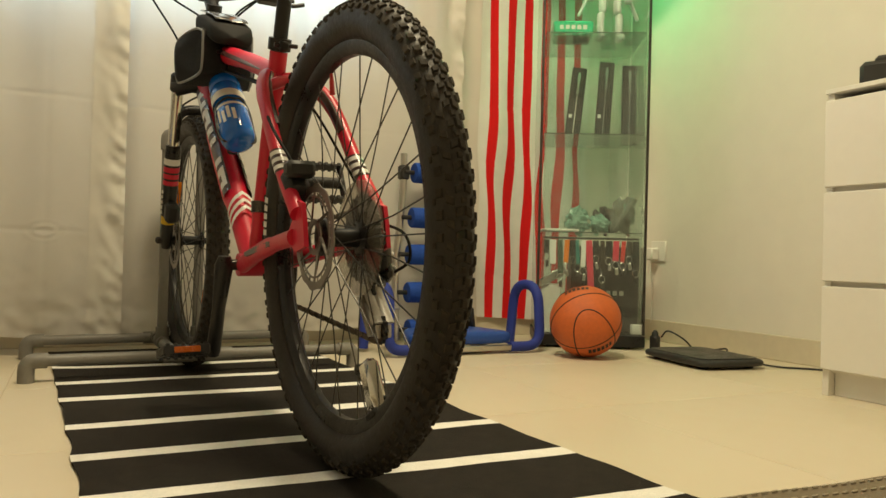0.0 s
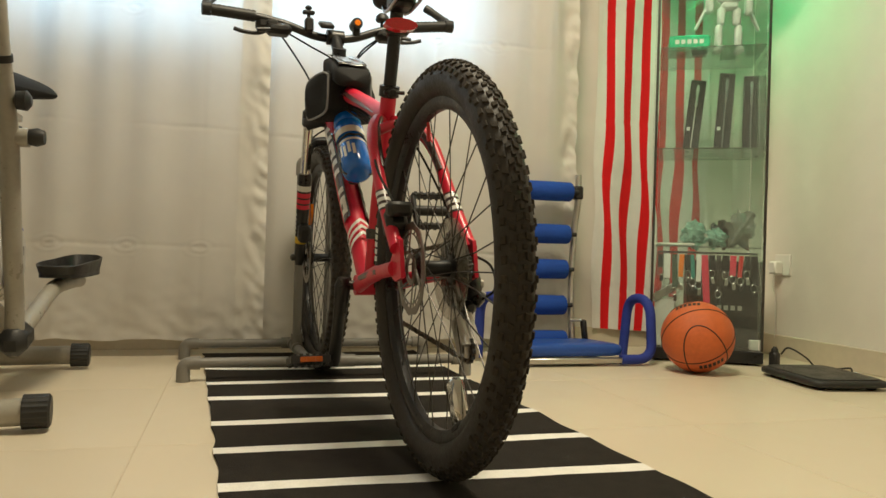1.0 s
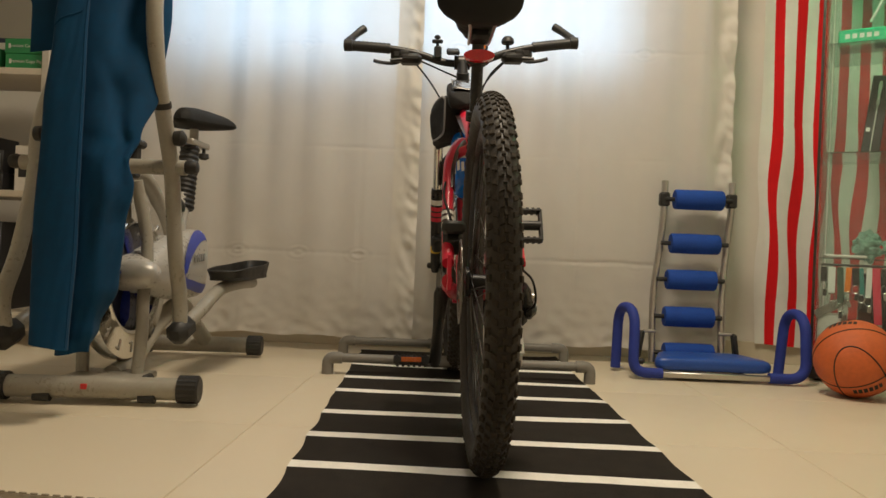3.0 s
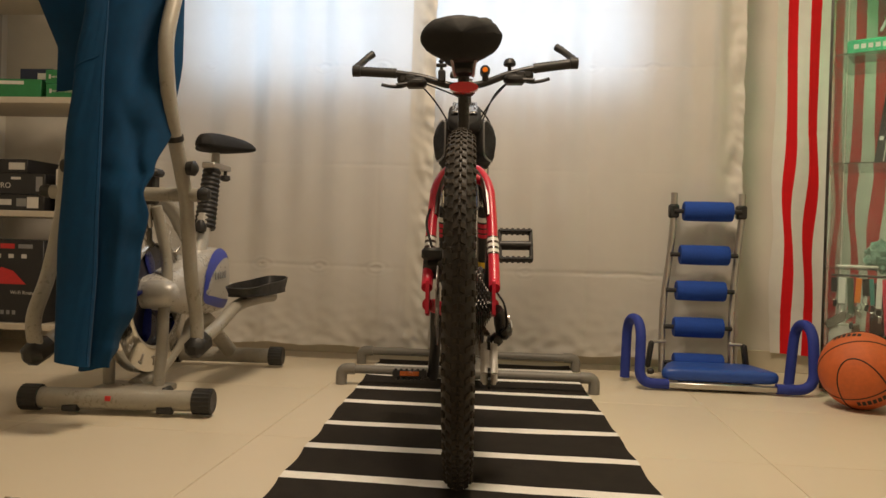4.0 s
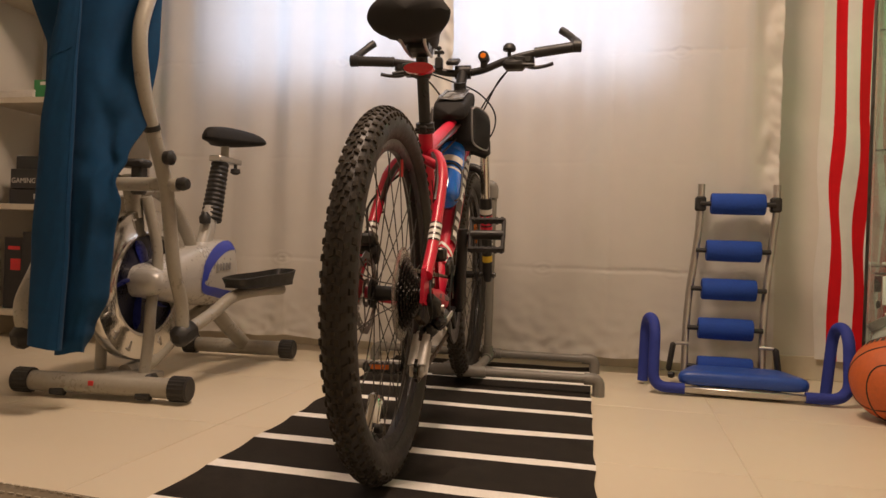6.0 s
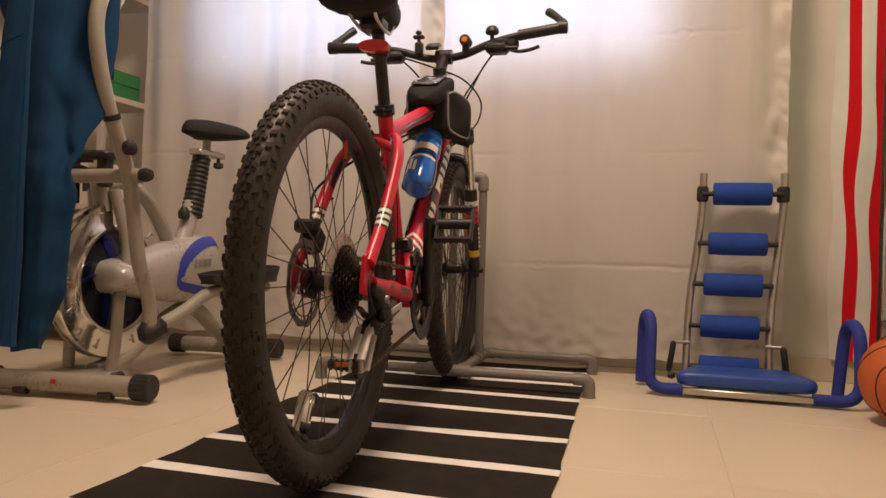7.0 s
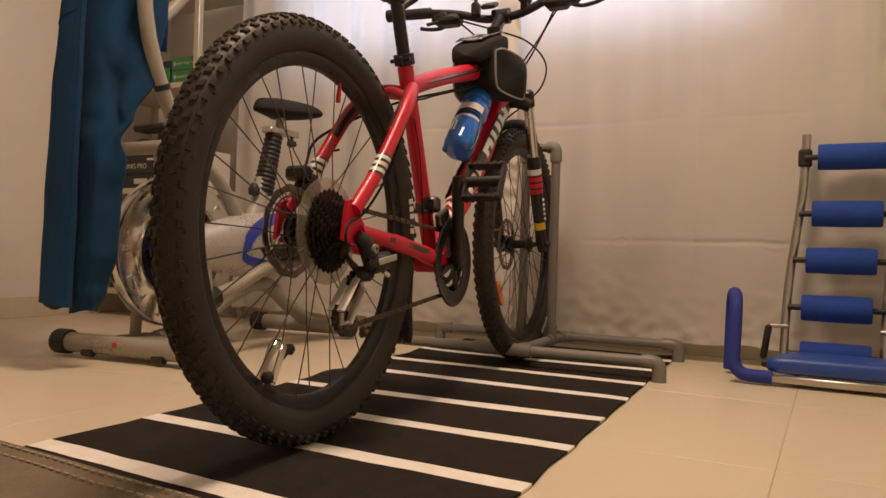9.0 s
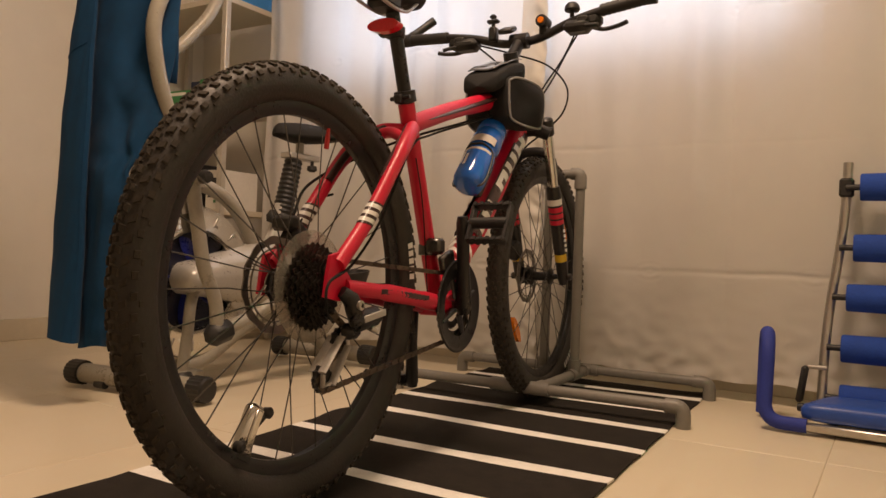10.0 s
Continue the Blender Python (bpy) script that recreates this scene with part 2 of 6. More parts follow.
M_BLACK = mat("black_anodised", (0.012, 0.012, 0.013), 0.38, 0.0, var=0.2, scale=20, wear=0.08)
M_BLKPL = mat("black_plastic", (0.018, 0.018, 0.018), 0.5, var=0.2, scale=25, bump=0.15, bscale=300, wear=0.06)
M_BLKCL = mat("black_nylon", (0.014, 0.014, 0.015), 0.75, var=0.25, scale=25, bump=0.6, bscale=500, spec=0.3)
M_SADDLE = mat("black_saddle_cover", (0.010, 0.010, 0.010), 0.72, var=0.25, scale=14, bump=0.5, bscale=30, spec=0.4)
M_RED = mat("red_frame_paint", (0.64, 0.008, 0.040), 0.42, var=0.03, scale=5, coat=0.12)
M_DARKRED = mat("dark_frame_decal", (0.045, 0.018, 0.016), 0.32, var=0.1, scale=9, coat=0.3)
M_DECALW = mat("white_decal", (0.80, 0.79, 0.76), 0.35, var=0.04)
M_YELLOW = mat("yellow_sticker", (0.75, 0.50, 0.03), 0.5)
M_STEEL = mat("brushed_steel", (0.55, 0.53, 0.50), 0.36, 1.0, var=0.05, scale=12)
M_DISC = mat("worn_disc_steel", (0.30, 0.28, 0.26), 0.42, 1.0, var=0.15, scale=40, wear=0.08)
M_CHROME = mat("chrome_plate", (0.66, 0.65, 0.62), 0.17, 1.0, var=0.06, scale=14, wear=0.05)
M_DKSTEEL = mat("dark_steel", (0.10, 0.095, 0.09), 0.38, 1.0, var=0.25, scale=40, wear=0.1)
M_CHAIN = mat("oiled_chain_steel", (0.16, 0.13, 0.10), 0.42, 1.0, var=0.3, scale=60, wear=0.1)
M_CLEAR = glass("clear_plastic_disc", (0.80, 0.76, 0.70), 0.10, 0.17)
M_BLUEBTL = mat("blue_bottle_plastic", (0.006, 0.13, 0.58), 0.16, var=0.06, scale=10, coat=0.5)
M_ORANGE = mat("orange_reflector", (0.85, 0.22, 0.01), 0.2, var=0.08, scale=60, coat=0.5)
M_AMBER = mat("amber_lens", (0.45, 0.10, 0.01), 0.25, var=0.1, scale=60)
M_REDLENS = mat("red_lamp_lens", (0.72, 0.010, 0.018), 0.15, var=0.1, scale=40, coat=0.6)
M_PVC = mat("grey_pvc_pipe", (0.205, 0.195, 0.175), 0.45, var=0.07, scale=12, wear=0.06)
M_GREYMET = mat("grey_metal_paint", (0.345, 0.325, 0.275), 0.36, 0.1, var=0.06, scale=12, wear=0.05)
M_SILVERPL = mat("silver_plastic_shell", (0.52, 0.505, 0.47), 0.33, 0.3, var=0.05, scale=10, wear=0.05)
M_BLUEPL = mat("blue_plastic_trim", (0.03, 0.055, 0.40), 0.35, var=0.08, scale=12)
M_FOAM = mat("blue_foam", (0.018, 0.065, 0.34), 0.8, var=0.12, scale=18, bump=0.5, bscale=160, spec=0.25)
M_VINYL = mat("blue_vinyl", (0.020, 0.075, 0.36), 0.4, var=0.08, scale=12, bump=0.15, bscale=90)
M_FOAMARM = mat("blue_arm_foam", (0.030, 0.050, 0.30), 0.7, var=0.1, scale=16, bump=0.4, bscale=200, spec=0.3)
M_BALL = mat("orange_ball_rubber", (0.58, 0.125, 0.025), 0.5, var=0.1, scale=10, bump=0.9, bscale=420)
M_BALLK = mat("black_ball_seam", (0.02, 0.017, 0.015), 0.6)
M_PANTS = cloth("teal_blue_trousers", (0.004, 0.045, 0.118), 0.0, var=0.12, scale=6, weave=800, sheen=0.05)
# grey film on the panes: dust plus room reflections painted into the colour
M_GLASS = glass("cabinet_glass", (0.72, 0.82, 0.77), 0.0, 0.055)
M_PANE = glass("window_glass", (0.93, 0.97, 0.96))
M_BLKBOX = mat("black_card_box", (0.016, 0.016, 0.018), 0.4, var=0.15, scale=12)
M_GREENBOX = mat("green_card_box", (0.025, 0.22, 0.07), 0.5, var=0.12, scale=14)
M_BLUEBOX = mat("blue_card_box", (0.03, 0.22, 0.55), 0.5, var=0.1, scale=14)
M_NAVYBOX = mat("navy_card_box", (0.012, 0.022, 0.06), 0.5, var=0.12, scale=14)
M_WHITEBOX = mat("white_card_box", (0.72, 0.69, 0.64), 0.6, var=0.05, scale=9)
M_REDINK = mat("red_print", (0.6, 0.03, 0.03), 0.5)
M_PALEINK = mat("pale_print", (0.62, 0.6, 0.56), 0.5)
M_GREYINK = mat("grey_print", (0.25, 0.25, 0.25), 0.5)
M_SHELF = mat("pale_shelf_board", (0.58, 0.52, 0.42), 0.5, var=0.06, scale=5)
M_SHELFPOST = mat("shelf_post_steel", (0.52, 0.49, 0.43), 0.4, 0.4, var=0.06, scale=9)
M_CLEARBAG = mat("shiny_clear_packet", (0.20, 0.34, 0.28), 0.08, var=0.5, scale=40, bump=0.8, bscale=40, coat=0.5)
M_FOIL = mat("silver_foil", (0.38, 0.40, 0.37), 0.2, 0.8, var=0.3, scale=40, bump=0.8, bscale=60)
M_DKGREEN = mat("dark_green_strap", (0.05, 0.09, 0.06), 0.8, var=0.15, scale=40)
M_TEALPL = mat("teal_strap", (0.04, 0.25, 0.22), 0.7, var=0.15, scale=40)
M_REDSTRAP = mat("red_strap", (0.68, 0.03, 0.08), 0.7, var=0.1, scale=40)
M_NAVYPL = mat("dark_blue_disc", (0.008, 0.010, 0.03), 0.3, var=0.2, scale=20)
M_GREENGLOW = bpy.data.materials.new("green_lamp_glow")
M_GREENGLOW.use_nodes = True
_b = M_GREENGLOW.node_tree.nodes["Principled BSDF"]
_b.inputs["Base Color"].default_value = (0.1, 0.5, 0.2, 1)
_b.inputs["Emission Color"].default_value = (0.05, 1.0, 0.28, 1)
_b.inputs["Emission Strength"].default_value = 12
M_CABLE = mat("cable_housing", (0.010, 0.010, 0.010), 0.7, var=0.1, spec=0.25)

# ---- room ----
WX0, WX1, WY0, WY1, H = -2.2, 1.82, -2.6, 1.72, 2.6


def wall(name, label, boxes, material=M_WALL):
    sh = Shape()
    for c, s in boxes:
        sh.box(c, s)
    return solid(name, sh, material, label, "wall", kind="structure", smooth=0)


wx, ww = -0.345, 1.90
W0, W1, WZ0, WZ1 = wx - ww / 2, wx + ww / 2, 1.08, 2.15
wall("wall_north", "cream painted wall with a wide window opening", [
    (((WX0 + W0) / 2 - 0.1, WY1 + 0.1, H / 2), (W0 - WX0 + 0.2, 0.2, H)),
    (((W1 + WX1) / 2 + 0.1, WY1 + 0.1, H / 2), (WX1 - W1 + 0.2, 0.2, H)),
    ((wx, WY1 + 0.1, WZ0 / 2), (ww, 0.2, WZ0)),
    ((wx, WY1 + 0.1, (WZ1 + H) / 2), (ww, 0.2, H - WZ1))])
wall("wall_east", "plain cream painted wall with a tiled baseboard", [((WX1 + 0.1, (WY0 + WY1) / 2, H / 2), (0.2, WY1 - WY0, H))])
wall("wall_west", "plain warm cream painted wall", [((WX0 - 0.1, (WY0 + WY1) / 2, H / 2), (0.2, WY1 - WY0, H))])
wall("wall_south", "plain cream wall that closes the room", [(((WX0 + WX1) / 2, WY0 - 0.1, H / 2), (WX1 - WX0 + 0.4, 0.2, H))])
wall("ceiling", "plain white painted ceiling", [(((WX0 + WX1) / 2, (WY0 + WY1) / 2, H + 0.1), (WX1 - WX0 + 0.4, WY1 - WY0 + 0.4, 0.2))], M_CEIL)

sh = Shape()
for c, s in ((((WX0 + WX1) / 2, WY1 - 0.006, 0.043), (WX1 - WX0 - 0.03, 0.012, 0.086)),
             ((WX1 - 0.006, (WY0 + WY1) / 2, 0.043), (0.012, WY1 - WY0, 0.086)),
             ((WX0 + 0.006, (WY0 + WY1) / 2, 0.043), (0.012, WY1 - WY0, 0.086))):
    sh.box(c, s, 0.002)
solid("baseboard", sh, M_BASE, "low beige tile baseboard along the walls", "baseboard", kind="structure", smooth=0)

# window behind the curtains
window = tagged(new("window_1"), "white framed window behind the curtains", "window", kind="structure")
fr = Shape()
for c, s in (((wx, WY1 + 0.12, WZ0 + 0.03), (ww, 0.05, 0.06)), ((wx, WY1 + 0.12, WZ1 - 0.03), (ww, 0.05, 0.06)),
             ((W0 + 0.03, WY1 + 0.12, (WZ0 + WZ1) / 2), (0.06, 0.05, WZ1 - WZ0 - 0.12)), ((W1 - 0.03, WY1 + 0.12, (WZ0 + WZ1) / 2), (0.06, 0.05, WZ1 - WZ0 - 0.12)),
             ((wx, WY1 + 0.12, (WZ0 + WZ1) / 2), (0.07, 0.05, WZ1 - WZ0 - 0.12))):
    fr.box(c, s, 0.004)
part("window_frame", fr, M_WHITE, window)
for k in (-1, 1):
    p = part("pane", Shape().box((wx + k * (ww / 4 - 0.012), WY1 + 0.12, (WZ0 + WZ1) / 2), (ww / 2 - 0.10, 0.006, WZ1 - WZ0 - 0.12)), M_PANE, window)
    p.visible_shadow = False

# floor: large tiles on a grout bed
TS = 0.60
bed = Shape().box(((WX0 + WX1) / 2, (WY0 + WY1) / 2, -0.052), (WX1 - WX0 + 0.4, WY1 - WY0 + 0.4, 0.1))
floor = solid("floor", bed, M_GROUT, "glossy beige ceramic tiled floor", "floor", kind="structure", smooth=0)
tile = Shape().box((0, 0, -0.01), (TS - 0.0018, TS - 0.0018, 0.02), 0.0008)
tile_mesh = mesh_of("tile", tile, M_TILE, 0)
TX, TY = 0.10, 0.34
for i in range(-5, 4):
    for j in range(-6, 4):
        x, y = TX + (i + 0.5) * TS, TY + (j + 0.5) * TS
        if WX0 - TS / 2 < x < WX1 + TS / 2 and WY0 - TS / 2 < y < WY1 + TS / 2:
            ob = new("tile", tile_mesh)
            ob.location = (x, y, 0)
            ob.parent = floor


# curtains: two panels with soft folds, hanging a little above the floor
def curtain(x0, x1, y, seed, label, tuck=0.0):
    rnd = random.Random(seed)
    pleats = [(rnd.uniform(10, 17), rnd.uniform(0, TAU), rnd.uniform(0.006, 0.010)) for _ in range(2)]
    waves = [(rnd.uniform(2.2, 4.2), rnd.uniform(0, TAU), rnd.uniform(0.006, 0.011)) for _ in range(2)] + [(rnd.uniform(7, 13), rnd.uniform(0, TAU), rnd.uniform(0.004, 0.008)) for _ in range(3)]
    creases = [0.385 + 0.395 * k + rnd.uniform(-0.01, 0.01) for k in range(5)]
    folds = [x0 + 0.17 + 0.235 * k for k in range(6)]

    def ruffle(x, z):
        return 0.022 * noise.noise((x * 13 + z * 4, z * 9 - x * 5, seed)) + 0.013 * noise.noise((x * 30 + z * 14, z * 24, seed + 3))

    def depth(x, z):
        v = (z - 0.058) / 2.35
        d = sum(a * math.sin(f * TAU * (x - x0) / 2 + p + 0.25 * math.sin(z * 2 + p)) for f, p, a in waves)
        d *= 0.5 + 0.5 * v
        d += sum(a * math.sin(f * TAU * (x - x0) / 2 + p + 0.5 * math.sin(x * 5 + p)) for f, p, a in pleats) * (0.12 + 0.88 * min(1, max(0, (z - 0.35) / 0.9)))
        # creases left from folding, across and along
        for c in creases:
            k = noise.noise((x * 3.1, c * 9, seed))
            d -= 0.0032 * math.exp(-((z - c - 0.006 * k) / 0.0065) ** 2) * max(0, 0.40 + 1.5 * k)
        for c in folds:
            d -= 0.0030 * math.exp(-(abs(x - c) / 0.010)) * (0.5 + noise.noise((c * 7, z * 1.3, seed)))
            for q in creases[::2]:
                rr = math.hypot(x - c, (z - q) * 1.8)
                d += 0.005 * (0.4 + noise.noise((c * 11, q * 7, seed))) * math.exp(-(rr / 0.045) ** 2) * math.sin(rr * 210 + c * 9)
        k = math.exp(-(abs(x - x1) / 0.055) ** 2)
        d += k * ruffle(x, z)
        d -= tuck * math.exp(-(abs(x - x0) / 0.055) ** 2)
        d += 0.006 * noise.noise((x * 2.5, z * 2, seed)) + 0.0015 * noise.noise((x * 9, z * 9, seed))
        d += 0.012 * (1 - v) ** 22 * (0.4 + noise.noise((x * 22, z * 26, seed)))
        return d

    def place(x, z, out=0.0):
        v = (z - 0.058) / 2.35
        zz = z + 0.004 * math.sin(x * 23 + seed) * (1 - v) ** 8 + 0.005 * noise.noise((x * 14, 0, seed)) * (1 - v) ** 8
        return (x, y - depth(x, z) - out, zz)
    ob = thing("curtain", pose(0, 0, 0), label, "curtain", "white curtains")
    part("cloth", Shape().grid(lambda u, v: place(x0 + (x1 - x0) * u, 0.058 + 2.35 * v), int((x1 - x0) / 0.008), 430), M_CURT, ob, "white translucent cloth", smooth=180)
    part("side_hem", Shape().grid(lambda u, v: place(x1 - 0.098 + 0.0985 * u, 0.056 + 2.352 * v, 0.0035 + 0.004 * u), 14, 260), M_HEM, ob, "doubled, puckered side hem", smooth=180)
    return ob


curtain(-1.56, -0.232, 1.520, 3, "white translucent curtain with puckered hem, before the window")
curtain(-0.262, 0.955, 1.535, 8, "white translucent curtain, creased, drawn before bright window", 0.045)
sh = Shape().tube([(-1.75, 1.56, 2.43), (1.1, 1.56, 2.43)], 0.014, 12)
solid("curtain_rod", sh, M_STEEL, "steel rod that carries the white curtains", "curtain rod")

# ceiling lamp, above the walk
cl = thing("ceiling_lamp", pose(0.16, 0.22, 2.6), "round white ceiling lamp that lights the room warmly", "ceiling lamp")
part("housing", Shape().lathe([(0.30, 0.0), (0.30, -0.04), (0.285, -0.05), (0.0, -0.05)], 32), M_WHITE, cl)

# striped rug; each white stripe by where it meets the left and the right edge
STRIPE_Y = ((-0.415, -0.440), (-0.182, -0.205), (0.046, 0.034), (0.262, 0.270), (0.482, 0.508), (0.755, 0.752), (0.965, 0.980), (1.195, 1.222), (1.420, 1.450))


def rug():
    ob = thing("striped_rug", pose(0, 0, 0), "black flat-woven rug with narrow white cross stripes", "rug")
    edges = [(-0.62, -0.64)] + [(l + s_, r + s_) for l, r in STRIPE_Y for s_ in (-0.0215, 0.0215)] + [(1.56, 1.57)]

    def wobble(x, k):
        return 0.0035 * noise.noise((x * 9, k * 3.7, 2)) + 0.0012 * noise.noise((x * 60, k * 5.1, 3))

    def sheet(k):
        (l0, r0), (l1, r1) = edges[k], edges[k + 1]
        white = k % 2 == 1

        def at(u, v):
            y0, y1 = l0 + (r0 - l0) * u, l1 + (r1 - l1) * u
            y = y0 + (y1 - y0) * v
            bulge = 0.0 if white else 0.010 * math.sin(math.pi * v) * (0.6 + 0.8 * noise.noise((k * 2.3, 1, 4)))
            left = -0.345 - 0.056 * y + bulge + 0.004 * noise.noise((y * 9, 7, 0))
            right = 0.405 - 0.050 * y - 0.4 * bulge + 0.004 * noise.noise((y * 9, 1, 0))
            x = left + (right - left) * u
            lift = 0.012 * max(0, noise.noise((x * 2.5, y * 5.5, 4))) * (abs(u - 0.5) * 2) ** 5
            lift += 0.0022 * max(0, noise.noise((x * 3, y * 7, 8)))
            return (x, y + wobble(x, k if v < 0.5 else k + 1) * abs(2 * v - 1), 0.0052 + lift)
        return Shape().grid(at, 64, max(3, int(abs(l1 - l0) / 0.02)), 0.004)
    for k in range(len(edges) - 1):
        white = k % 2 == 1
        part("white_stripe" if white else "black_band", sheet(k), M_MATW if white else M_MATB, ob, smooth=60)
    return ob


rug()


def mat_edge(x):
    return -0.230 - 0.062 * (x + 0.3) + 0.004 * noise.noise((x * 7, 0, 0))


sh = Shape().grid(lambda u, v: (-0.75 + 2.2 * u, -0.95 + (mat_edge(-0.75 + 2.2 * u) + 0.95) * v, 0.020 + 0.003 * noise.noise((u * 8, v * 6, 1)) - 0.006 * max(0, v - 0.97) / 0.03), 70, 40, 0.012)
gm = thing("padded_mat", pose(0, 0, 0), "grey-brown padded mat with pale stitching, over the rug", "mat")
part("padding", sh, M_GREY_RUG, gm)
for k, yy in enumerate((0.024, 0.054)):
    st = Shape()
    for i in range(120):
        x = -0.74 + i * 0.018
        st.box((x, mat_edge(x) - yy + 0.002 * math.sin(x * 6 + k), 0.0225), (0.012, 0.003, 0.003), 0.001)
    part("stitching", st, M_STITCH, gm, "row of pale stitches")

# chest of drawers
chest = thing("chest_of_drawers", pose(1.365, 0.272, 0), "white lacquered chest of three drawers against the wall", "chest")
D, WID = 0.44, 0.80
body = Shape()
body.box((D / 2, -0.009, 0.385), (D, 0.018, 0.77), 0.001).box((D / 2, -WID + 0.009, 0.385), (D, 0.018, 0.77), 0.001)
body.box((D / 2, -WID / 2, 0.07), (D - 0.02, WID - 0.04, 0.02)).box((D - 0.006, -WID / 2, 0.40), (0.008, WID - 0.04, 0.70)).box((0.0125, -WID / 2, 0.40), (0.010, WID - 0.037, 0.68))
body.box((0.03, -WID / 2, 0.030), (0.016, WID - 0.04, 0.058))
part("body", body, M_WHITE, chest)
part("top", Shape().box((D / 2 - 0.004, -WID / 2, 0.776), (D + 0.012, WID + 0.002, 0.012), 0.0015), M_WHITE, chest)
for z0, z1 in ((0.068, 0.279), (0.292, 0.518), (0.531, 0.752)):
    part("drawer", Shape().box((-0.003, -WID / 2, (z0 + z1) / 2), (0.018, WID - 0.002, z1 - z0), 0.002), M_WHITE, chest)

# ---- mountain bicycle; local axes: x to its right, y ahead, z up, origin under the rear axle ----
BIKE = pose(0.009, 0.068, 0.0025, 0, -1.1, 3.9)
bike = thing("mountain_bicycle", BIKE, "red mountain bicycle with knobby tyres, front wheel in pipe stand", "bicycle")
R = 0.3525
FAX = 1.118
BB = Vector((0, 0.470, 0.300))
HB, HT = Vector((0, 0.934, 0.752)), Vector((0, 0.890, 0.862))
CLAMP = Vector((0, 0.322, 0.720))
TTB = Vector((0, 0.335, 0.665))


def tyre_shape():
    rc, w, h = 0.314, 0.0268, 0.0305
    prof = []
    for k in range(-9, 10):
        a = math.pi * k / 9 * 0.86
        prof.append((rc + h * math.cos(a), w * math.sin(a)))
    prof += [(0.290, -0.010), (0.290, 0.010)]
    return Shape().lathe(prof, 96, axis="x", close=True)


def tread_shape(seed):
    """Rubber knobs in staggered rows round the tyre."""
    rnd = random.Random(seed)
    sh = Shape()
    n = 84
    rc, w, h = 0.314, 0.0268, 0.0305

    def knob(phi, a, dl, dw, ht, skew):
        co, si = math.cos(phi), math.sin(phi)
        r, x = rc + h * math.cos(a), w * math.sin(a)
        er = Vector((0, co, si))
        ex = Vector((1, 0, 0))
        nrm = (er * math.cos(a) + ex * math.sin(a)).normalized()
        tan = Vector((0, -si, co))
        side = nrm.cross(tan).normalized()
        base = Vector((x, r * co, r * si)) - nrm * 0.002
        vs = []
        for lv, k in ((0, 1.0), (ht + 0.002, 0.80)):
            for s1, s2 in ((-1, -1), (1, -1), (1, 1), (-1, 1)):
                vs.append(base + nrm * lv + tan * (s1 * dl * k + s2 * skew) + side * (s2 * dw * k))
        sh.add(vs, [(4, 5, 6, 7), (0, 1, 5, 4), (1, 2, 6, 5), (2, 3, 7, 6), (3, 0, 4, 7)])
    for i in range(n):
        p = TAU * i / n
        q = p + TAU / n / 2
        j = lambda: rnd.uniform(-0.0006, 0.0006)
        for s_ in (-1, 1):
            knob(p, s_ * 0.20, 0.0052 + j(), 0.0046, 0.0026, s_ * 0.0015)
            knob(q, s_ * 0.57, 0.0050 + j(), 0.0050, 0.0026, -s_ * 0.002)
            knob(p + 0.01, s_ * 1.00, 0.0056 + j(), 0.0044, 0.0030, 0)
            if i % 2 == 0:
                knob(q, s_ * 1.26, 0.0040, 0.0022, 0.0016, 0)
        knob(q, 0, 0.0036, 0.0034, 0.0025, 0)
    return sh


TYRE = mesh_of("tyre", tyre_shape(), M_RUBBER, 60)
TREAD = mesh_of("tread", tread_shape(2), M_TREAD, 0)
RIM = mesh_of("rim", Shape().lathe([(0.293, -0.012), (0.293, 0.012), (0.286, 0.0125), (0.275, 0.0115), (0.267, 0.006), (0.266, 0.0), (0.267, -0.006), (0.275, -0.0115), (0.286, -0.0125)], 96, axis="x", close=True), M_BLACK, 30)
SPOKE = mesh_of("spoke", Shape().tube([(0.026, 0.018, 0.0), (0.014, 0.10, 0.10), (0.003, 0.19, 0.194)], 0.00115, 6), M_DKSTEEL)


def disc_shape():
    sh = Shape()
    n = 60
    def ring(r0, r1, x, th, wave=0.0):
        vs = []
        for k in range(n):
            a = TAU * k / n
            for r, xx in ((r0, x - th), (r1 + wave * math.sin(a * 12), x - th), (r1 + wave * math.sin(a * 12), x + th), (r0, x + th)):
                vs.append((xx, r * math.cos(a), r * math.sin(a)))
        sh.add(vs, [(k * 4 + i, k * 4 + (i + 1) % 4, ((k + 1) % n) * 4 + (i + 1) % 4, ((k + 1) % n) * 4 + i) for k in range(n) for i in range(4)])
    ring(0.066, 0.078, 0, 0.0009, 0.0016)
    ring(0.058, 0.0605, 0, 0.0009)
    ring(0.018, 0.027, 0, 0.0012)
    for k in range(6):
        a = TAU * k / 6
        sh.tube([(0, 0.025 * math.cos(a), 0.025 * math.sin(a)), (0, 0.068 * math.cos(a + 0.5), 0.068 * math.sin(a + 0.5))], 0.003, 6, flat=0.4)
    for k in range(24):
        a = TAU * k / 24
        sh.tube([(0, 0.059 * math.cos(a), 0.059 * math.sin(a)), (0, 0.068 * math.cos(a + 0.06), 0.068 * math.sin(a + 0.06))], 0.0016, 5, flat=0.5)
    return sh


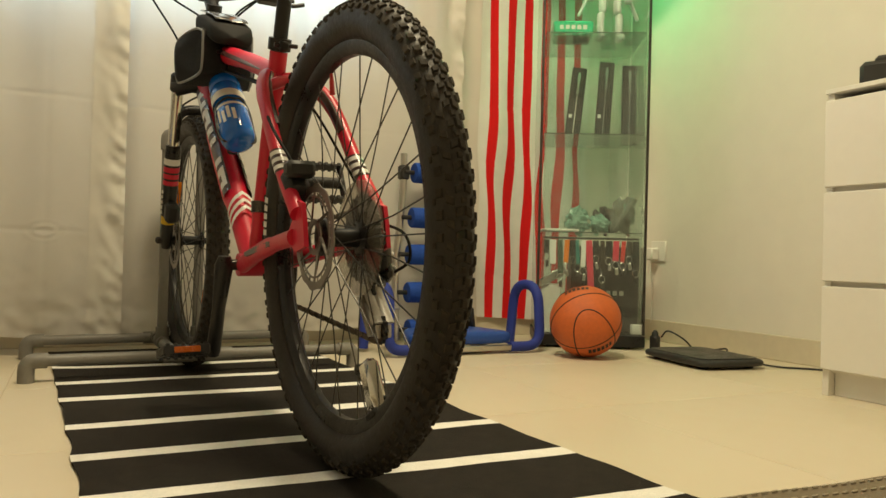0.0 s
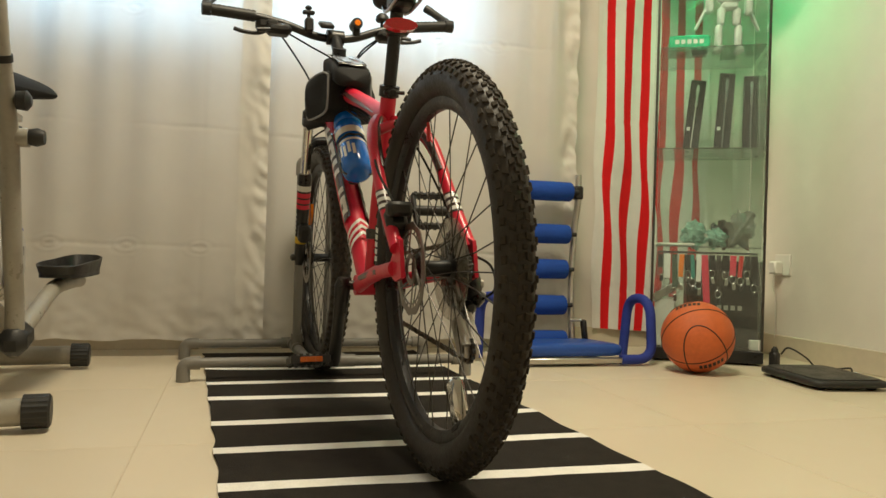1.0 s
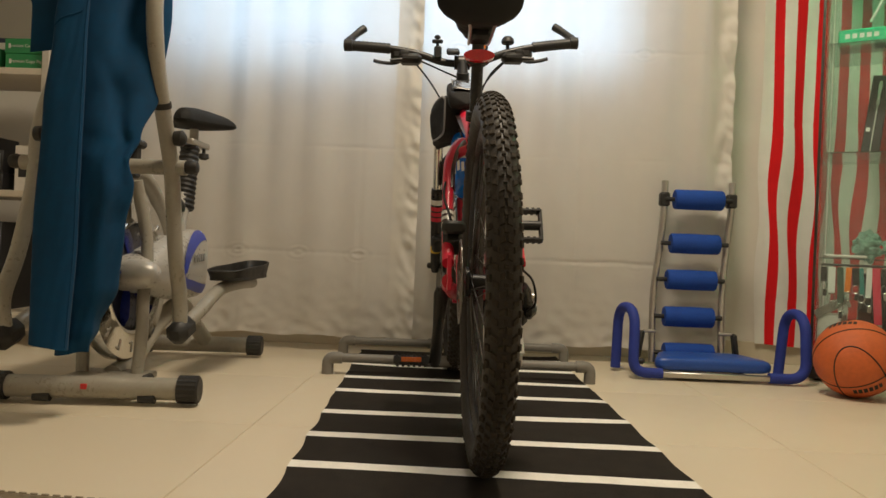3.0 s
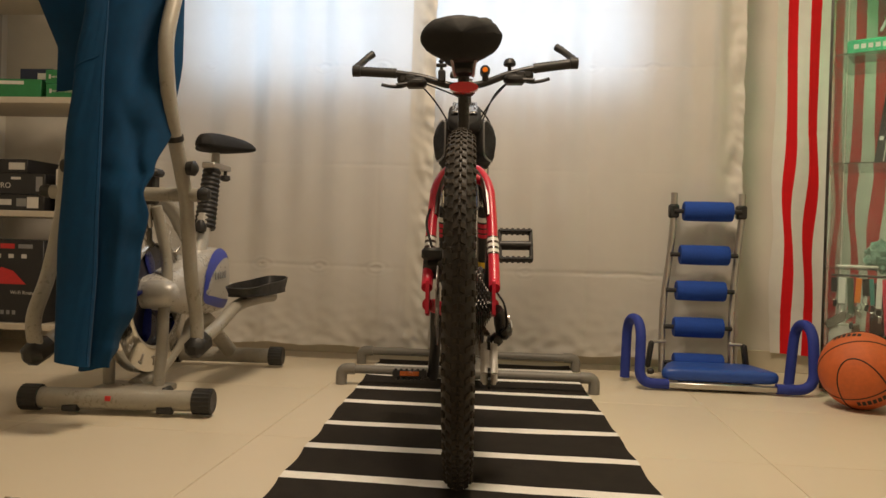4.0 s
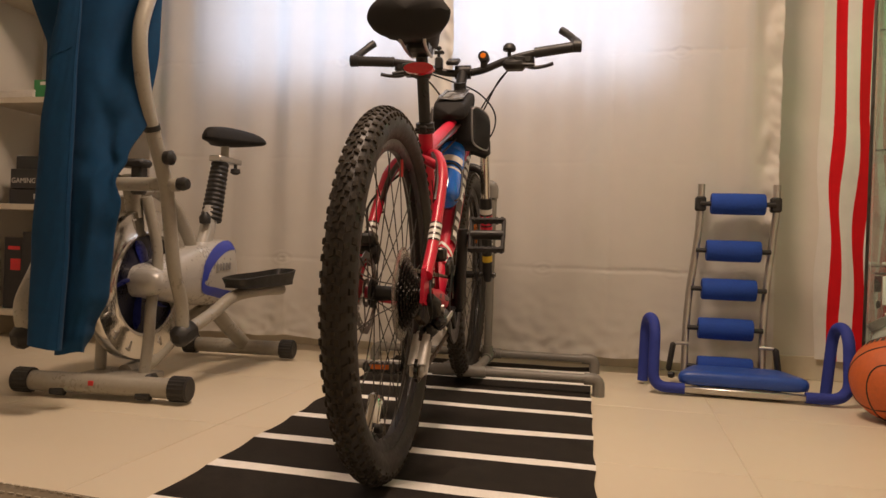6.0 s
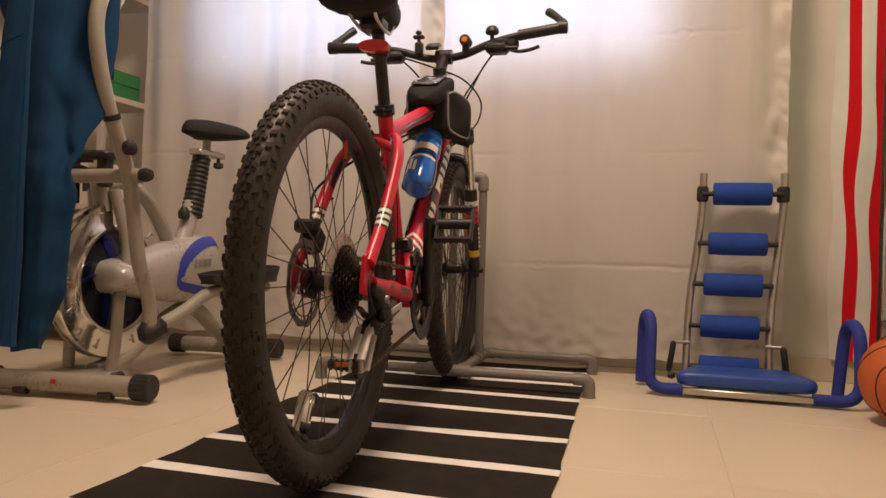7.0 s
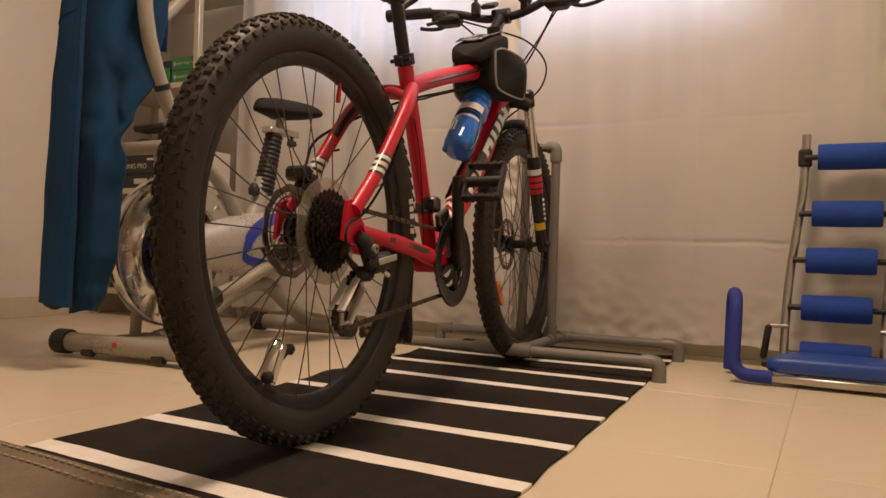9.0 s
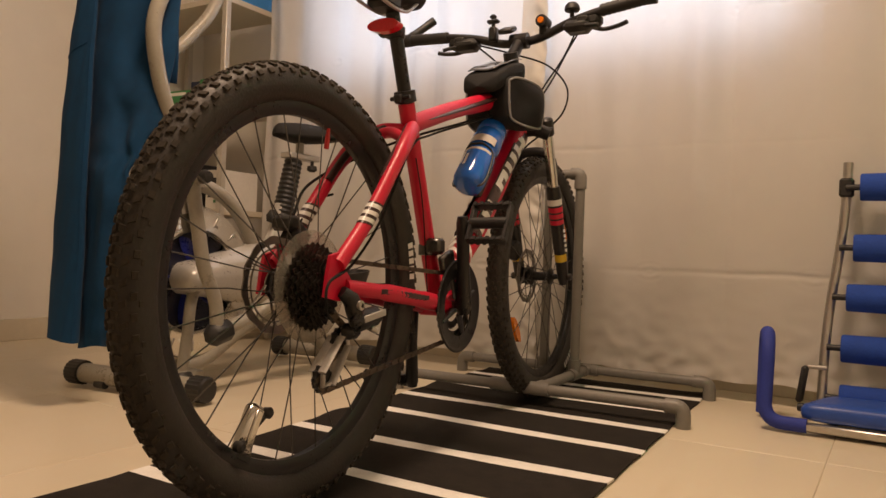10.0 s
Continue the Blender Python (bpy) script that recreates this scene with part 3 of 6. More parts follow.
def wheel(name, y, rear):
    w = part(name, Shape().lathe([(0.012, -0.038), (0.028, -0.036), (0.028, -0.030), (0.015, -0.026), (0.0135, 0.0), (0.015, 0.022), (0.027, 0.026), (0.027, 0.031), (0.012, 0.034), (0.010, 0.062), (0.006, 0.066)] if rear else
             [(0.006, -0.054), (0.010, -0.050), (0.025, -0.034), (0.025, -0.028), (0.013, -0.022), (0.012, 0.022), (0.024, 0.027), (0.024, 0.032), (0.009, 0.038), (0.006, 0.052)], 24, axis="x"), M_BLACK, bike, "black hub with spokes")
    w.location = (0, y, R)
    w.scale = (1.0, 1.013, 1.013)
    for me in (TYRE, TREAD, RIM):
        o = new(me.name, me)
        o.parent = w
    for k in range(32):
        side = 1 if k % 2 else -1
        pair = k // 2
        o = new("spoke", SPOKE)
        o.parent = w
        ang = TAU * pair / 16 + (0.19 if side > 0 else 0.0)
        if pair % 2:
            o.matrix_local = Matrix.Rotation(ang, 4, 'X') @ Matrix.Diagonal((side, 1, 1, 1))
        else:
            o.matrix_local = Matrix.Rotation(ang + math.pi / 2, 4, 'X') @ Matrix.Diagonal((side, 1, -1, 1))
    d = part("brake_disc", disc_shape(), M_DISC, w, "drilled steel brake disc")
    d.location = (-0.046, 0, 0)
    if not rear:
        d.location = (-0.044, 0, 0)
    return w


rear = wheel("rear_wheel", 0, True)
front = wheel("front_wheel", FAX, False)

# pale lettering on the tyre walls, as plain bars
for w, angs in ((rear, (0.02, )), (front, (5.2, ))):
    for a0 in angs:
        for s_ in (1, -1):
            sh = Shape()
            for i in range(5):
                a = a0 + i * 0.048
                r0, r1 = 0.302, 0.318
                vs = []
                for aa in (a, a + 0.034):
                    for r in (r0, r1):
                        x = 0.0267 - 0.006 * ((r - 0.314) / 0.029) ** 2
                        vs += [(s_ * (x + 0.0014), r * math.cos(aa), r * math.sin(aa))]
                sh.add(vs, [(0, 1, 3, 2)[::s_]])
            part("tyre_lettering", sh, M_DECALW, w, "row of pale bars printed on the tyre")

# cassette, spoke guard, rear details
cas = Shape()
for k, (r, x) in enumerate(((0.066, 0.030), (0.060, 0.034), (0.053, 0.038), (0.047, 0.042), (0.041, 0.0455), (0.035, 0.049), (0.030, 0.0525), (0.025, 0.056))):
    n = int(r * 2 * math.pi / 0.0127) * 2
    prof = [((r + (0.004 if i % 2 else -0.001)) * math.cos(TAU * i / n), (r + (0.004 if i % 2 else -0.001)) * math.sin(TAU * i / n)) for i in range(n)]
    cas.plate(prof, 0.002, Matrix(((0, 0, 1, x), (1, 0, 0, 0), (0, 1, 0, 0), (0, 0, 0, 1))))
part("cassette", cas, mat("black_oxide_steel", (0.035, 0.031, 0.027), 0.36, 0.6, var=0.4, scale=60, wear=0.1), rear, "black eight-speed sprocket cassette", smooth=0)
part("spoke_guard", Shape().lathe([(0.026, 0.0265), (0.082, 0.0262), (0.088, 0.0245), (0.088, 0.0255), (0.082, 0.0272), (0.026, 0.0275)], 48, axis="x", close=True), M_CLEAR, rear, "clear plastic spoke guard disc")


def reflector(w, ang, r, col, label, length=0.07, wid=0.022, x=0.0):
    m = Matrix.Rotation(ang, 4, 'X') @ Matrix.Translation((x, r, 0))
    sh = Shape()
    out = [(0.5 * length * math.cos(TAU * i / 20), 0.5 * wid * math.sin(TAU * i / 20)) for i in range(20)]
    sh.plate([(b, a) for a, b in out], 0.010, m @ Matrix(((0, 0, 1, -0.005), (1, 0, 0, 0), (0, 1, 0, 0), (0, 0, 0, 1))))
    return part("reflector", sh, col, w, label)


reflector(front, 3.78, 0.235, M_ORANGE, "oval orange spoke reflector", 0.085, 0.026)
reflector(front, 0.64, 0.235, M_ORANGE, "oval orange spoke reflector", 0.085, 0.026)
# chrome spoke light clipped low in the rear wheel
sl = Shape()
m = Matrix.Rotation(4.22, 4, 'X') @ Matrix.Translation((0.0, 0.232, 0))
sl.box(m @ Vector((0, 0, 0)), (0.022, 0.075, 0.030), 0.006, m)
sl.box(m @ Vector((0.012, 0, 0)), (0.004, 0.060, 0.012), 0.002, m)
part("spoke_light", sl, M_CHROME, rear, "small chrome lamp clipped to the spokes")
sl = Shape()
for k, p in enumerate(((0.02, 0.030, -0.026), (0.0, -0.035, 0.030))):
    sl.lathe([(0.0, -0.008), (0.008, -0.006), (0.009, 0.004), (0.005, 0.008), (0, 0.008)], 12, m @ Vector(p), "x")
sl.tube([m @ Vector((0, 0.0, 0.01)), m @ Vector((0.0, -0.035, 0.030))], 0.004, 8).tube([m @ Vector((0.01, 0.02, -0.01)), m @ Vector((0.02, 0.030, -0.026))], 0.004, 8)
sl.box(m @ Vector((0, 0.040, 0)), (0.026, 0.014, 0.034), 0.004, m)
part("lamp_clip", sl, M_BLKPL, rear, "black clip with round knobs")
part("valve_tag", Shape().tube([(0.004, 0.06, 0.225), (0.004, 0.063, 0.245), (0.004, 0.066, 0.262)], [0.0045, 0.004, 0.0022], 8), M_REDINK, rear, "small red tag on a spoke")


# frame
def bar(name, pts, r, label="", col=M_RED, n=18, flat=1.0):
    return part(name, Shape().tube(pts, r, n, flat=flat), col, bike, label)


st_dir = (CLAMP - BB).normalized()
bar("seat_tube", [BB, BB + (CLAMP - BB) * 0.97], 0.0168)
bar("top_tube", spline([TTB, TTB + Vector((0, 0.18, 0.062)), TTB + Vector((0, 0.37, 0.118)), Vector((0, 0.895, 0.835))], 5), [0.0165] * 8 + [0.018] * 4 + [0.021] * 4, flat=1.15)
bar("down_tube", spline([BB + Vector((0, 0.01, 0.01)), BB + Vector((0, 0.16, 0.150)), BB + Vector((0, 0.32, 0.305)), HB + Vector((0, -0.012, 0.012))], 5), [0.026] * 5 + [0.030] * 6 + [0.028] * 5)
bar("head_tube", [HB, (HB + HT) / 2, HT], [0.026, 0.023, 0.025])
bar("bottom_bracket_shell", [BB + Vector((-0.036, 0, 0)), BB + Vector((0.036, 0, 0))], 0.0235)
for s_ in (-1, 1):
    p0 = Vector((s_ * 0.068, 0.0, 0.352))
    bar("chainstay", spline([p0 + Vector((0, 0.03, 0)), Vector((s_ * 0.062, 0.17, 0.338)), Vector((s_ * 0.046, 0.33, 0.318)), BB + Vector((s_ * 0.028, -0.01, 0.0))], 6), [0.0105] * 6 + [0.0125] * 6 + [0.014] * 7, flat=1.25)
    stay = spline([p0 + Vector((0, 0.012, 0.035)), Vector((s_ * 0.067, 0.10, 0.470)), Vector((s_ * 0.061, 0.21, 0.592)), Vector((s_ * 0.038, 0.285, 0.645)), Vector((s_ * 0.012, 0.335, 0.655))], 6)
    bar("seatstay", stay, [0.0115] * 12 + [0.0128] * 13, flat=1.2)
    out = [(-0.022, -0.014), (0.016, -0.022), (0.045, -0.012), (0.05, 0.008), (0.03, 0.028), (0.012, 0.055), (-0.008, 0.05), (-0.016, 0.02)]
    part("dropout", Shape().plate(out, 0.007, Matrix.Translation((s_ * 0.066 - 0.0035, 0, 0.352)) @ Matrix(((0, 0, 1, 0), (1, 0, 0, 0), (0, 1, 0, 0), (0, 0, 0, 1)))), M_RED, bike)
    # white slanted bands round the stays, on a dark field
    along = (stay[7] - stay[5]).normalized()
    across = along.cross(Vector((1, 0, 0)))

    def stay_band(c, half, r, slant):
        vs = []
        for i in range(24):
            w = TAU * i / 24
            q = c + Vector((r * math.cos(w), 0, 0)) + across * (r * 1.2 * math.sin(w)) + along * (slant * math.sin(w))
            vs += [q - along * half, q + along * half]
        return Shape().add(vs, [(2 * i, 2 * i + 1, (2 * i + 3) % 48, (2 * i + 2) % 48) for i in range(24)])
    part("stay_panel", stay_band(stay[5] + (stay[7] - stay[5]) * 0.5, 0.026, 0.0122, 0.007), M_DARKRED, bike, "dark field on the stay")
    for k in range(3):
        part("white_stripe", stay_band(stay[5] + (stay[7] - stay[5]) * (0.16 + 0.34 * k), 0.0046, 0.0126, 0.007), M_DECALW, bike, "white slanted band painted on the stay")
    part("stay_shadow_decal", Shape().tube([q + Vector((-s_ * 0.0075, -0.004, 0.004)) for q in stay[9:20]], 0.0066, 10, flat=1.2), M_DARKRED, bike, "dark streak on the inner side of the stay")
    dk = Shape()
    for k in range(10):
        f = k / 9
        dk.box((s_ * 0.061 + s_ * 0.0125 - s_ * 0.012 * f * 0.9, 0.14 + 0.17 * f, 0.3415 - 0.018 * f), (0.003, 0.022, 0.011 - 0.004 * abs(f - 0.5)), 0.001)
    part("stay_decal", dk, M_DARKRED, bike, "dark decal on the red chainstay")
bar("seatstay_bridge", spline([(-0.045, 0.245, 0.622), (0, 0.262, 0.640), (0.045, 0.245, 0.622)], 5), 0.0105)

# down tube graphics: chevrons and a row of pale letter-like blocks
ddir = (HB - BB).normalized()
dup = Vector((1, 0, 0)).cross(ddir)


def on_down(s_, a, r=0.0306):
    return BB + ddir * s_ + Vector((math.cos(a), 0, 0)) * r + dup * (math.sin(a) * r) + Vector((0, -0.004, 0.006)) * math.sin(min(s_ / 0.65, 1) * math.pi)


def wrap(s0, s1, a0, a1, shear=0.0, n=8, r=0.0312):
    vs, fs = [], []
    for i in range(n + 1):
        a = a0 + (a1 - a0) * i / n
        k = abs(a - math.pi / 2) * shear
        vs += [on_down(s0 - k, a, r), on_down(s1 - k, a, r)]
    fs = [(2 * i, 2 * i + 1, 2 * i + 3, 2 * i + 2) for i in range(n)]
    return vs, fs


sh = Shape()
for k in range(3):
    sh.add(*wrap(0.135 + k * 0.022, 0.146 + k * 0.022, -0.6, math.pi + 0.6, 0.022, 16))
part("chevron_decal", sh, M_DECALW, bike, "white chevrons painted on the down tube")
sh = Shape()
sh.add(*wrap(0.205, 0.615, -0.80, 0.90, 0.0, 8, 0.0308)).add(*wrap(0.205, 0.615, math.pi - 0.90, math.pi + 0.80, 0.0, 8, 0.0308))
part("dark_panel", sh, M_DARKRED, bike, "dark panel on the down tube")
for s_ in (0, 1):
    for i in range(5):
        sh = Shape()
        a0, a1 = (-0.62, 0.72) if s_ == 0 else (math.pi - 0.72, math.pi + 0.62)
        s0 = 0.225 + i * 0.076
        am = (a0 + a1) / 2
        sh.add(*wrap(s0, s0 + 0.020, a0, a1, 0.0, 6, 0.0314))
        if i != 1:
            sh.add(*wrap(s0 + 0.040, s0 + 0.062, a0, a1, 0.0, 6, 0.0314))
            lo, hi = ((a0, am - 0.25), (am - 0.2, am + 0.2), (am + 0.25, a1))[i % 3]
            sh.add(*wrap(s0 + 0.020, s0 + 0.040, lo, hi, 0.0, 4, 0.0314))
        part("logo_block", sh, M_DECALW, bike, "white logo block on the down tube")
sh = Shape()
for s_ in (-1, 1):
    pts = [TTB + Vector((s_ * 0.0155, 0.06 + 0.05 * k, 0.020 + 0.0165 * k + 0.001)) for k in range(8)]
    sh.tube(pts, [0.002, 0.006, 0.008, 0.009, 0.010, 0.011, 0.012, 0.012], 10, flat=0.5)
part("top_tube_decal", sh, M_DARKRED, bike, "dark wedge decal on the top tube")

# seat post, clamp, saddle, rear lamp
bar("seat_post", [CLAMP - st_dir * 0.03, CLAMP + st_dir * 0.205], 0.0136, "black seat post", M_BLACK)
cl_ = Shape().lathe([(0.0175, -0.012), (0.0215, -0.011), (0.0215, 0.011), (0.0175, 0.012)], 24)
cl_.box((0, -0.026, 0), (0.018, 0.014, 0.018), 0.003).tube([(-0.018, -0.026, 0), (0.026, -0.026, 0.002)], 0.0042, 8)
o = part("seat_clamp", cl_, M_BLACK, bike, "black quick-release seat clamp")
o.matrix_local = Matrix.LocRotScale(CLAMP, st_dir.to_track_quat('Z', 'Y'), None)
PT = CLAMP + st_dir * 0.20


def saddle_shape():
    def at(u, v):
        # u from the wide rear to the nose, v round the section
        y = -0.105 + 0.265 * u
        e = math.sqrt(max(0.0, 1 - ((0.16 - u) / 0.16) ** 2)) if u < 0.16 else (math.sqrt(max(0.0, 1 - ((u - 0.9) / 0.1) ** 2)) if u > 0.9 else 1.0)
        wdt = (0.026 + 0.080 * (1 - max(u, 0.10)) ** 1.5) * e
        a = TAU * v
        x = wdt * math.copysign(abs(math.cos(a)) ** 0.85, math.cos(a))
        z = (0.050 - 0.010 * math.sin(u * math.pi) if math.sin(a) > 0 else 0.056 - 0.030 * u) * math.sin(a) * (0.25 + 0.75 * e) * min(1, e * 3)
        crumple = 0.006 * noise.noise((x * 26, y * 26, z * 26)) + 0.003 * noise.noise((x * 70, y * 60, z * 60))
        return (x + crumple * 0.6, y, z + crumple)
    return Shape().grid(at, 40, 44)


sa = part("saddle", saddle_shape(), M_SADDLE, bike, "black padded saddle under a wrinkled cover", smooth=180)
sa.location = PT + Vector((-0.005, -0.035, 0.022))
rails = Shape()
for s_ in (-1, 1):
    rails.tube(spline([(s_ * 0.036, PT.y - 0.112, PT.z + 0.004), (s_ * 0.025, PT.y - 0.082, PT.z - 0.032), (s_ * 0.021, PT.y + 0.02, PT.z - 0.036), (s_ * 0.012, PT.y + 0.09, PT.z + 0.004)], 6), 0.0035, 8)
part("saddle_rail", rails, M_STEEL, bike, "steel rails under the saddle")
part("post_head", Shape().box(PT + Vector((0, -0.018, -0.026)), (0.050, 0.055, 0.030), 0.008), M_BLACK, bike)
LP = CLAMP + st_dir * 0.125 + Vector((0, -0.028, 0))
out = [(0.034 * math.cos(TAU * i / 24), 0.0125 * math.sin(TAU * i / 24)) for i in range(24)]
rl = Shape().plate(out, 0.020, Matrix.Translation(LP) @ Matrix(((1, 0, 0, 0), (0, 0, -1, 0), (0, 1, 0, 0), (0, 0, 0, 1))))
tl = part("tail_light", rl, M_REDLENS, bike, "red oval rear lamp on the seat post")
part("lamp_bracket", Shape().box(LP + Vector((0, 0.010, -0.003)), (0.052, 0.022, 0.022), 0.006).lathe([(0.0138, -0.011), (0.0185, -0.010), (0.0185, 0.010), (0.0138, 0.011)], 20, CLAMP + st_dir * 0.123), M_BLKPL, tl, "black lamp bracket")

# cranks, rings, pedals
ch = Shape()
for r, x in ((0.089, 0.048), (0.068, 0.042), (0.048, 0.036)):
    n = 72
    vs, fs = [], []
    for i in range(n):
        a = TAU * i / n
        ro = r + (0.002 if i % 2 else -0.002)
        for rr, xx in ((r - 0.014, x - 0.0012), (ro, x - 0.0012), (ro, x + 0.0012), (r - 0.014, x + 0.0012)):
            vs.append((xx, BB.y + rr * math.cos(a), BB.z + rr * math.sin(a)))
    fs = [(k * 4 + i, k * 4 + (i + 1) % 4, ((k + 1) % n) * 4 + (i + 1) % 4, ((k + 1) % n) * 4 + i) for k in range(n) for i in range(4)]
    ch.add(vs, fs)
for k in range(4):
    a = TAU * k / 4 + 0.4
    ch.tube([(0.05, BB.y + 0.02 * math.cos(a), BB.z + 0.02 * math.sin(a)), (0.05, BB.y + 0.078 * math.cos(a), BB.z + 0.078 * math.sin(a))], [0.011, 0.007], 8, flat=0.5)
part("chainring", ch, M_BLACK, bike, "dark triple chainrings", smooth=0)
part("chain_guard", Shape().lathe([(0.064, 0.050), (0.090, 0.0505), (0.096, 0.052), (0.099, 0.0545), (0.096, 0.057), (0.091, 0.0555), (0.088, 0.054), (0.064, 0.0535)], 64, BB, "x", True), M_BLACK, bike, "black plastic chain guard ring")
bar("crank_axle", [BB + Vector((-0.070, 0, 0)), BB + Vector((0.075, 0, 0))], 0.011, "steel crank axle", M_DKSTEEL)
CD = Vector((0, -0.032, 0.174))
for s_ in (1, -1):
    a0 = BB + Vector((s_ * 0.064, 0, 0))
    a1 = a0 + CD * s_ + Vector((s_ * 0.012, 0, 0))
    crank = part("crank_arm", Shape().tube([a0 - CD * s_ * 0.10, a0, a0 + (a1 - a0) * 0.5, a1, a1 + CD * s_ * 0.08], [0.010, 0.0155, 0.011, 0.012, 0.009], 12, flat=1.25), M_BLACK, bike, "black crank arm")
    pc = a1 + Vector((s_ * 0.060, 0, 0))
    pd = Shape().tube([a1, pc + Vector((s_ * 0.045, 0, 0))], 0.007, 10).tube([pc - Vector((s_ * 0.04, 0, 0)), pc + Vector((s_ * 0.04, 0, 0))], [0.012, 0.012], 12)
    tilt = Matrix.Rotation(radians(64 if s_ > 0 else -12), 4, 'X')
    for sy in (-1, 1):
        pd.box(pc + tilt @ Vector((0, sy * 0.040, 0)), (0.088, 0.008, 0.020), 0.002, tilt)
        pd.box(pc + tilt @ Vector((sy * 0.040, 0, 0)), (0.009, 0.086, 0.018), 0.002, tilt)
        for k in range(6):
            for zz in (-0.011, 0.011):
                pd.box(pc + tilt @ Vector((-0.036 + k * 0.0144, sy * 0.040, zz)), (0.007, 0.008, 0.005), 0.0005, tilt)
    pedal = part("pedal", pd, M_BLKPL, bike, "black cage pedal")
    for sy in (-1, 1) if s_ < 0 else ():
        part("pedal_reflector", Shape().box(pc + tilt @ Vector((0, sy * 0.0455, 0)), (0.050, 0.004, 0.012), 0.001, tilt), M_AMBER, pedal, "amber pedal reflector")

# rear mech and chain
mech = Shape().tube([(0.074, 0.014, 0.346), (0.080, 0.030, 0.334), (0.084, 0.038, 0.316), (0.084, 0.042, 0.296)], [0.010, 0.014, 0.016, 0.012], 12)
mech.box((0.090, 0.060, 0.301), (0.030, 0.078, 0.032), 0.011, Matrix.Rotation(radians(8), 4, 'X')).box((0.074, 0.040, 0.282), (0.026, 0.036, 0.026), 0.008)
derail = part("rear_derailleur", mech, M_BLACK, bike, "dark rear derailleur with silver cage")
part("mech_cover", Shape().box((0.1055, 0.064, 0.3065), (0.003, 0.062, 0.011), 0.001, Matrix.Rotation(radians(8), 4, 'X')), M_SILVERPL, derail, "silver label on the derailleur")
part("mech_bolt", Shape().lathe([(0.0, 0.0), (0.008, 0.0), (0.008, 0.006), (0.004, 0.007), (0.004, 0.004), (0, 0.004)], 14, (0.0935, 0.034, 0.324), "x"), M_STEEL, derail, "steel pivot bolt")
part("cable_screw", Shape().tube([(0.092, 0.072, 0.286), (0.094, 0.086, 0.279)], 0.0045, 8), M_STEEL, derail)
G1, G2 = Vector((0.058, 0.034, 0.266)), Vector((0.058, -0.012, 0.212))
M_CAGE = mat("silver_cage_plate", (0.58, 0.56, 0.53), 0.36, 0.25, var=0.1, scale=30)
for x in (0.050, 0.067):
    out = []
    d = (G2 - G1).normalized()
    q = Vector((0, -d.z, d.y))
    cg = Shape()
    cg.tube([Vector((x, G1.y, G1.z)) + q * 0.012, Vector((x, G2.y, G2.z)) + q * 0.017], 0.0085, 8, flat=0.30)
    cg.tube([Vector((x, G1.y, G1.z)) - q * 0.012, Vector((x, G2.y, G2.z)) - q * 0.017], 0.0085, 8, flat=0.30)
    cg.tube([Vector((x, G2.y, G2.z)) + q * 0.012, Vector((x, G2.y, G2.z)) + d * 0.014, Vector((x, G2.y, G2.z)) - q * 0.012], 0.005, 8, flat=0.5)
    cg.tube([Vector((x, G1.y, G1.z)) + q * 0.014, Vector((x, G1.y, G1.z)) - d * 0.012, Vector((x, G1.y, G1.z)) - q * 0.014], 0.005, 8, flat=0.5)
    part("cage_plate", cg, M_CAGE, derail, "silver derailleur cage")
for g in (G1, G2):
    n = 22
    part("jockey_wheel", Shape().plate([((0.0215 + (0.002 if i % 2 else -0.002)) * math.cos(TAU * i / n), (0.0215 + (0.002 if i % 2 else -0.002)) * math.sin(TAU * i / n)) for i in range(n)], 0.006, Matrix.Translation(g) @ Matrix(((0, 0, 1, -0.003), (1, 0, 0, 0), (0, 1, 0, 0), (0, 0, 0, 1)))), M_BLACK, derail, smooth=0)


def chain_links():
    r1, r2 = 0.068, 0.047
    xr = 0.042
    path = []
    for i in range(9):
        a = math.radians(100 - 15 * 0) - i * math.radians(22)
        path.append(Vector((xr, BB.y + r1 * math.cos(a), BB.z + r1 * math.sin(a))))
    path = [Vector((0.040, -0.006, 0.352 + r2))] + path
    path += [G2 + Vector((0, 0.004, -0.021)), G2 + Vector((0, -0.019, -0.004)), G1 + Vector((0, 0.020, 0.0)), G1 + Vector((0, 0.012, 0.020)), Vector((0.042, 0.030, 0.352 - 0.040))]
    sh = Shape()
    acc, step, k = 0.0, 0.0127 / 2, 0
    for a, b in zip(path, path[1:]):
        L = (b - a).length
        d = (b - a).normalized()
        q = d.to_track_quat('Y', 'Z').to_matrix().to_4x4()
        s_ = step - acc if acc else 0.0
        while s_ < L:
            k += 1
            if k % 2:
                off = 0.0034 if (k // 2) % 2 else 0.0022
                for e in (-1, 1):
                    sh.box(a + d * s_ + Vector((e * off, 0, 0)), (0.0011, 0.0125, 0.0078), 0.0005, q)
            else:
                sh.tube([a + d * s_ - Vector((0.0042, 0, 0)), a + d * s_ + Vector((0.0042, 0, 0))], 0.0028, 6)
            s_ += step
        acc = (L - (s_ - step)) if s_ > L else 0.0
    return sh


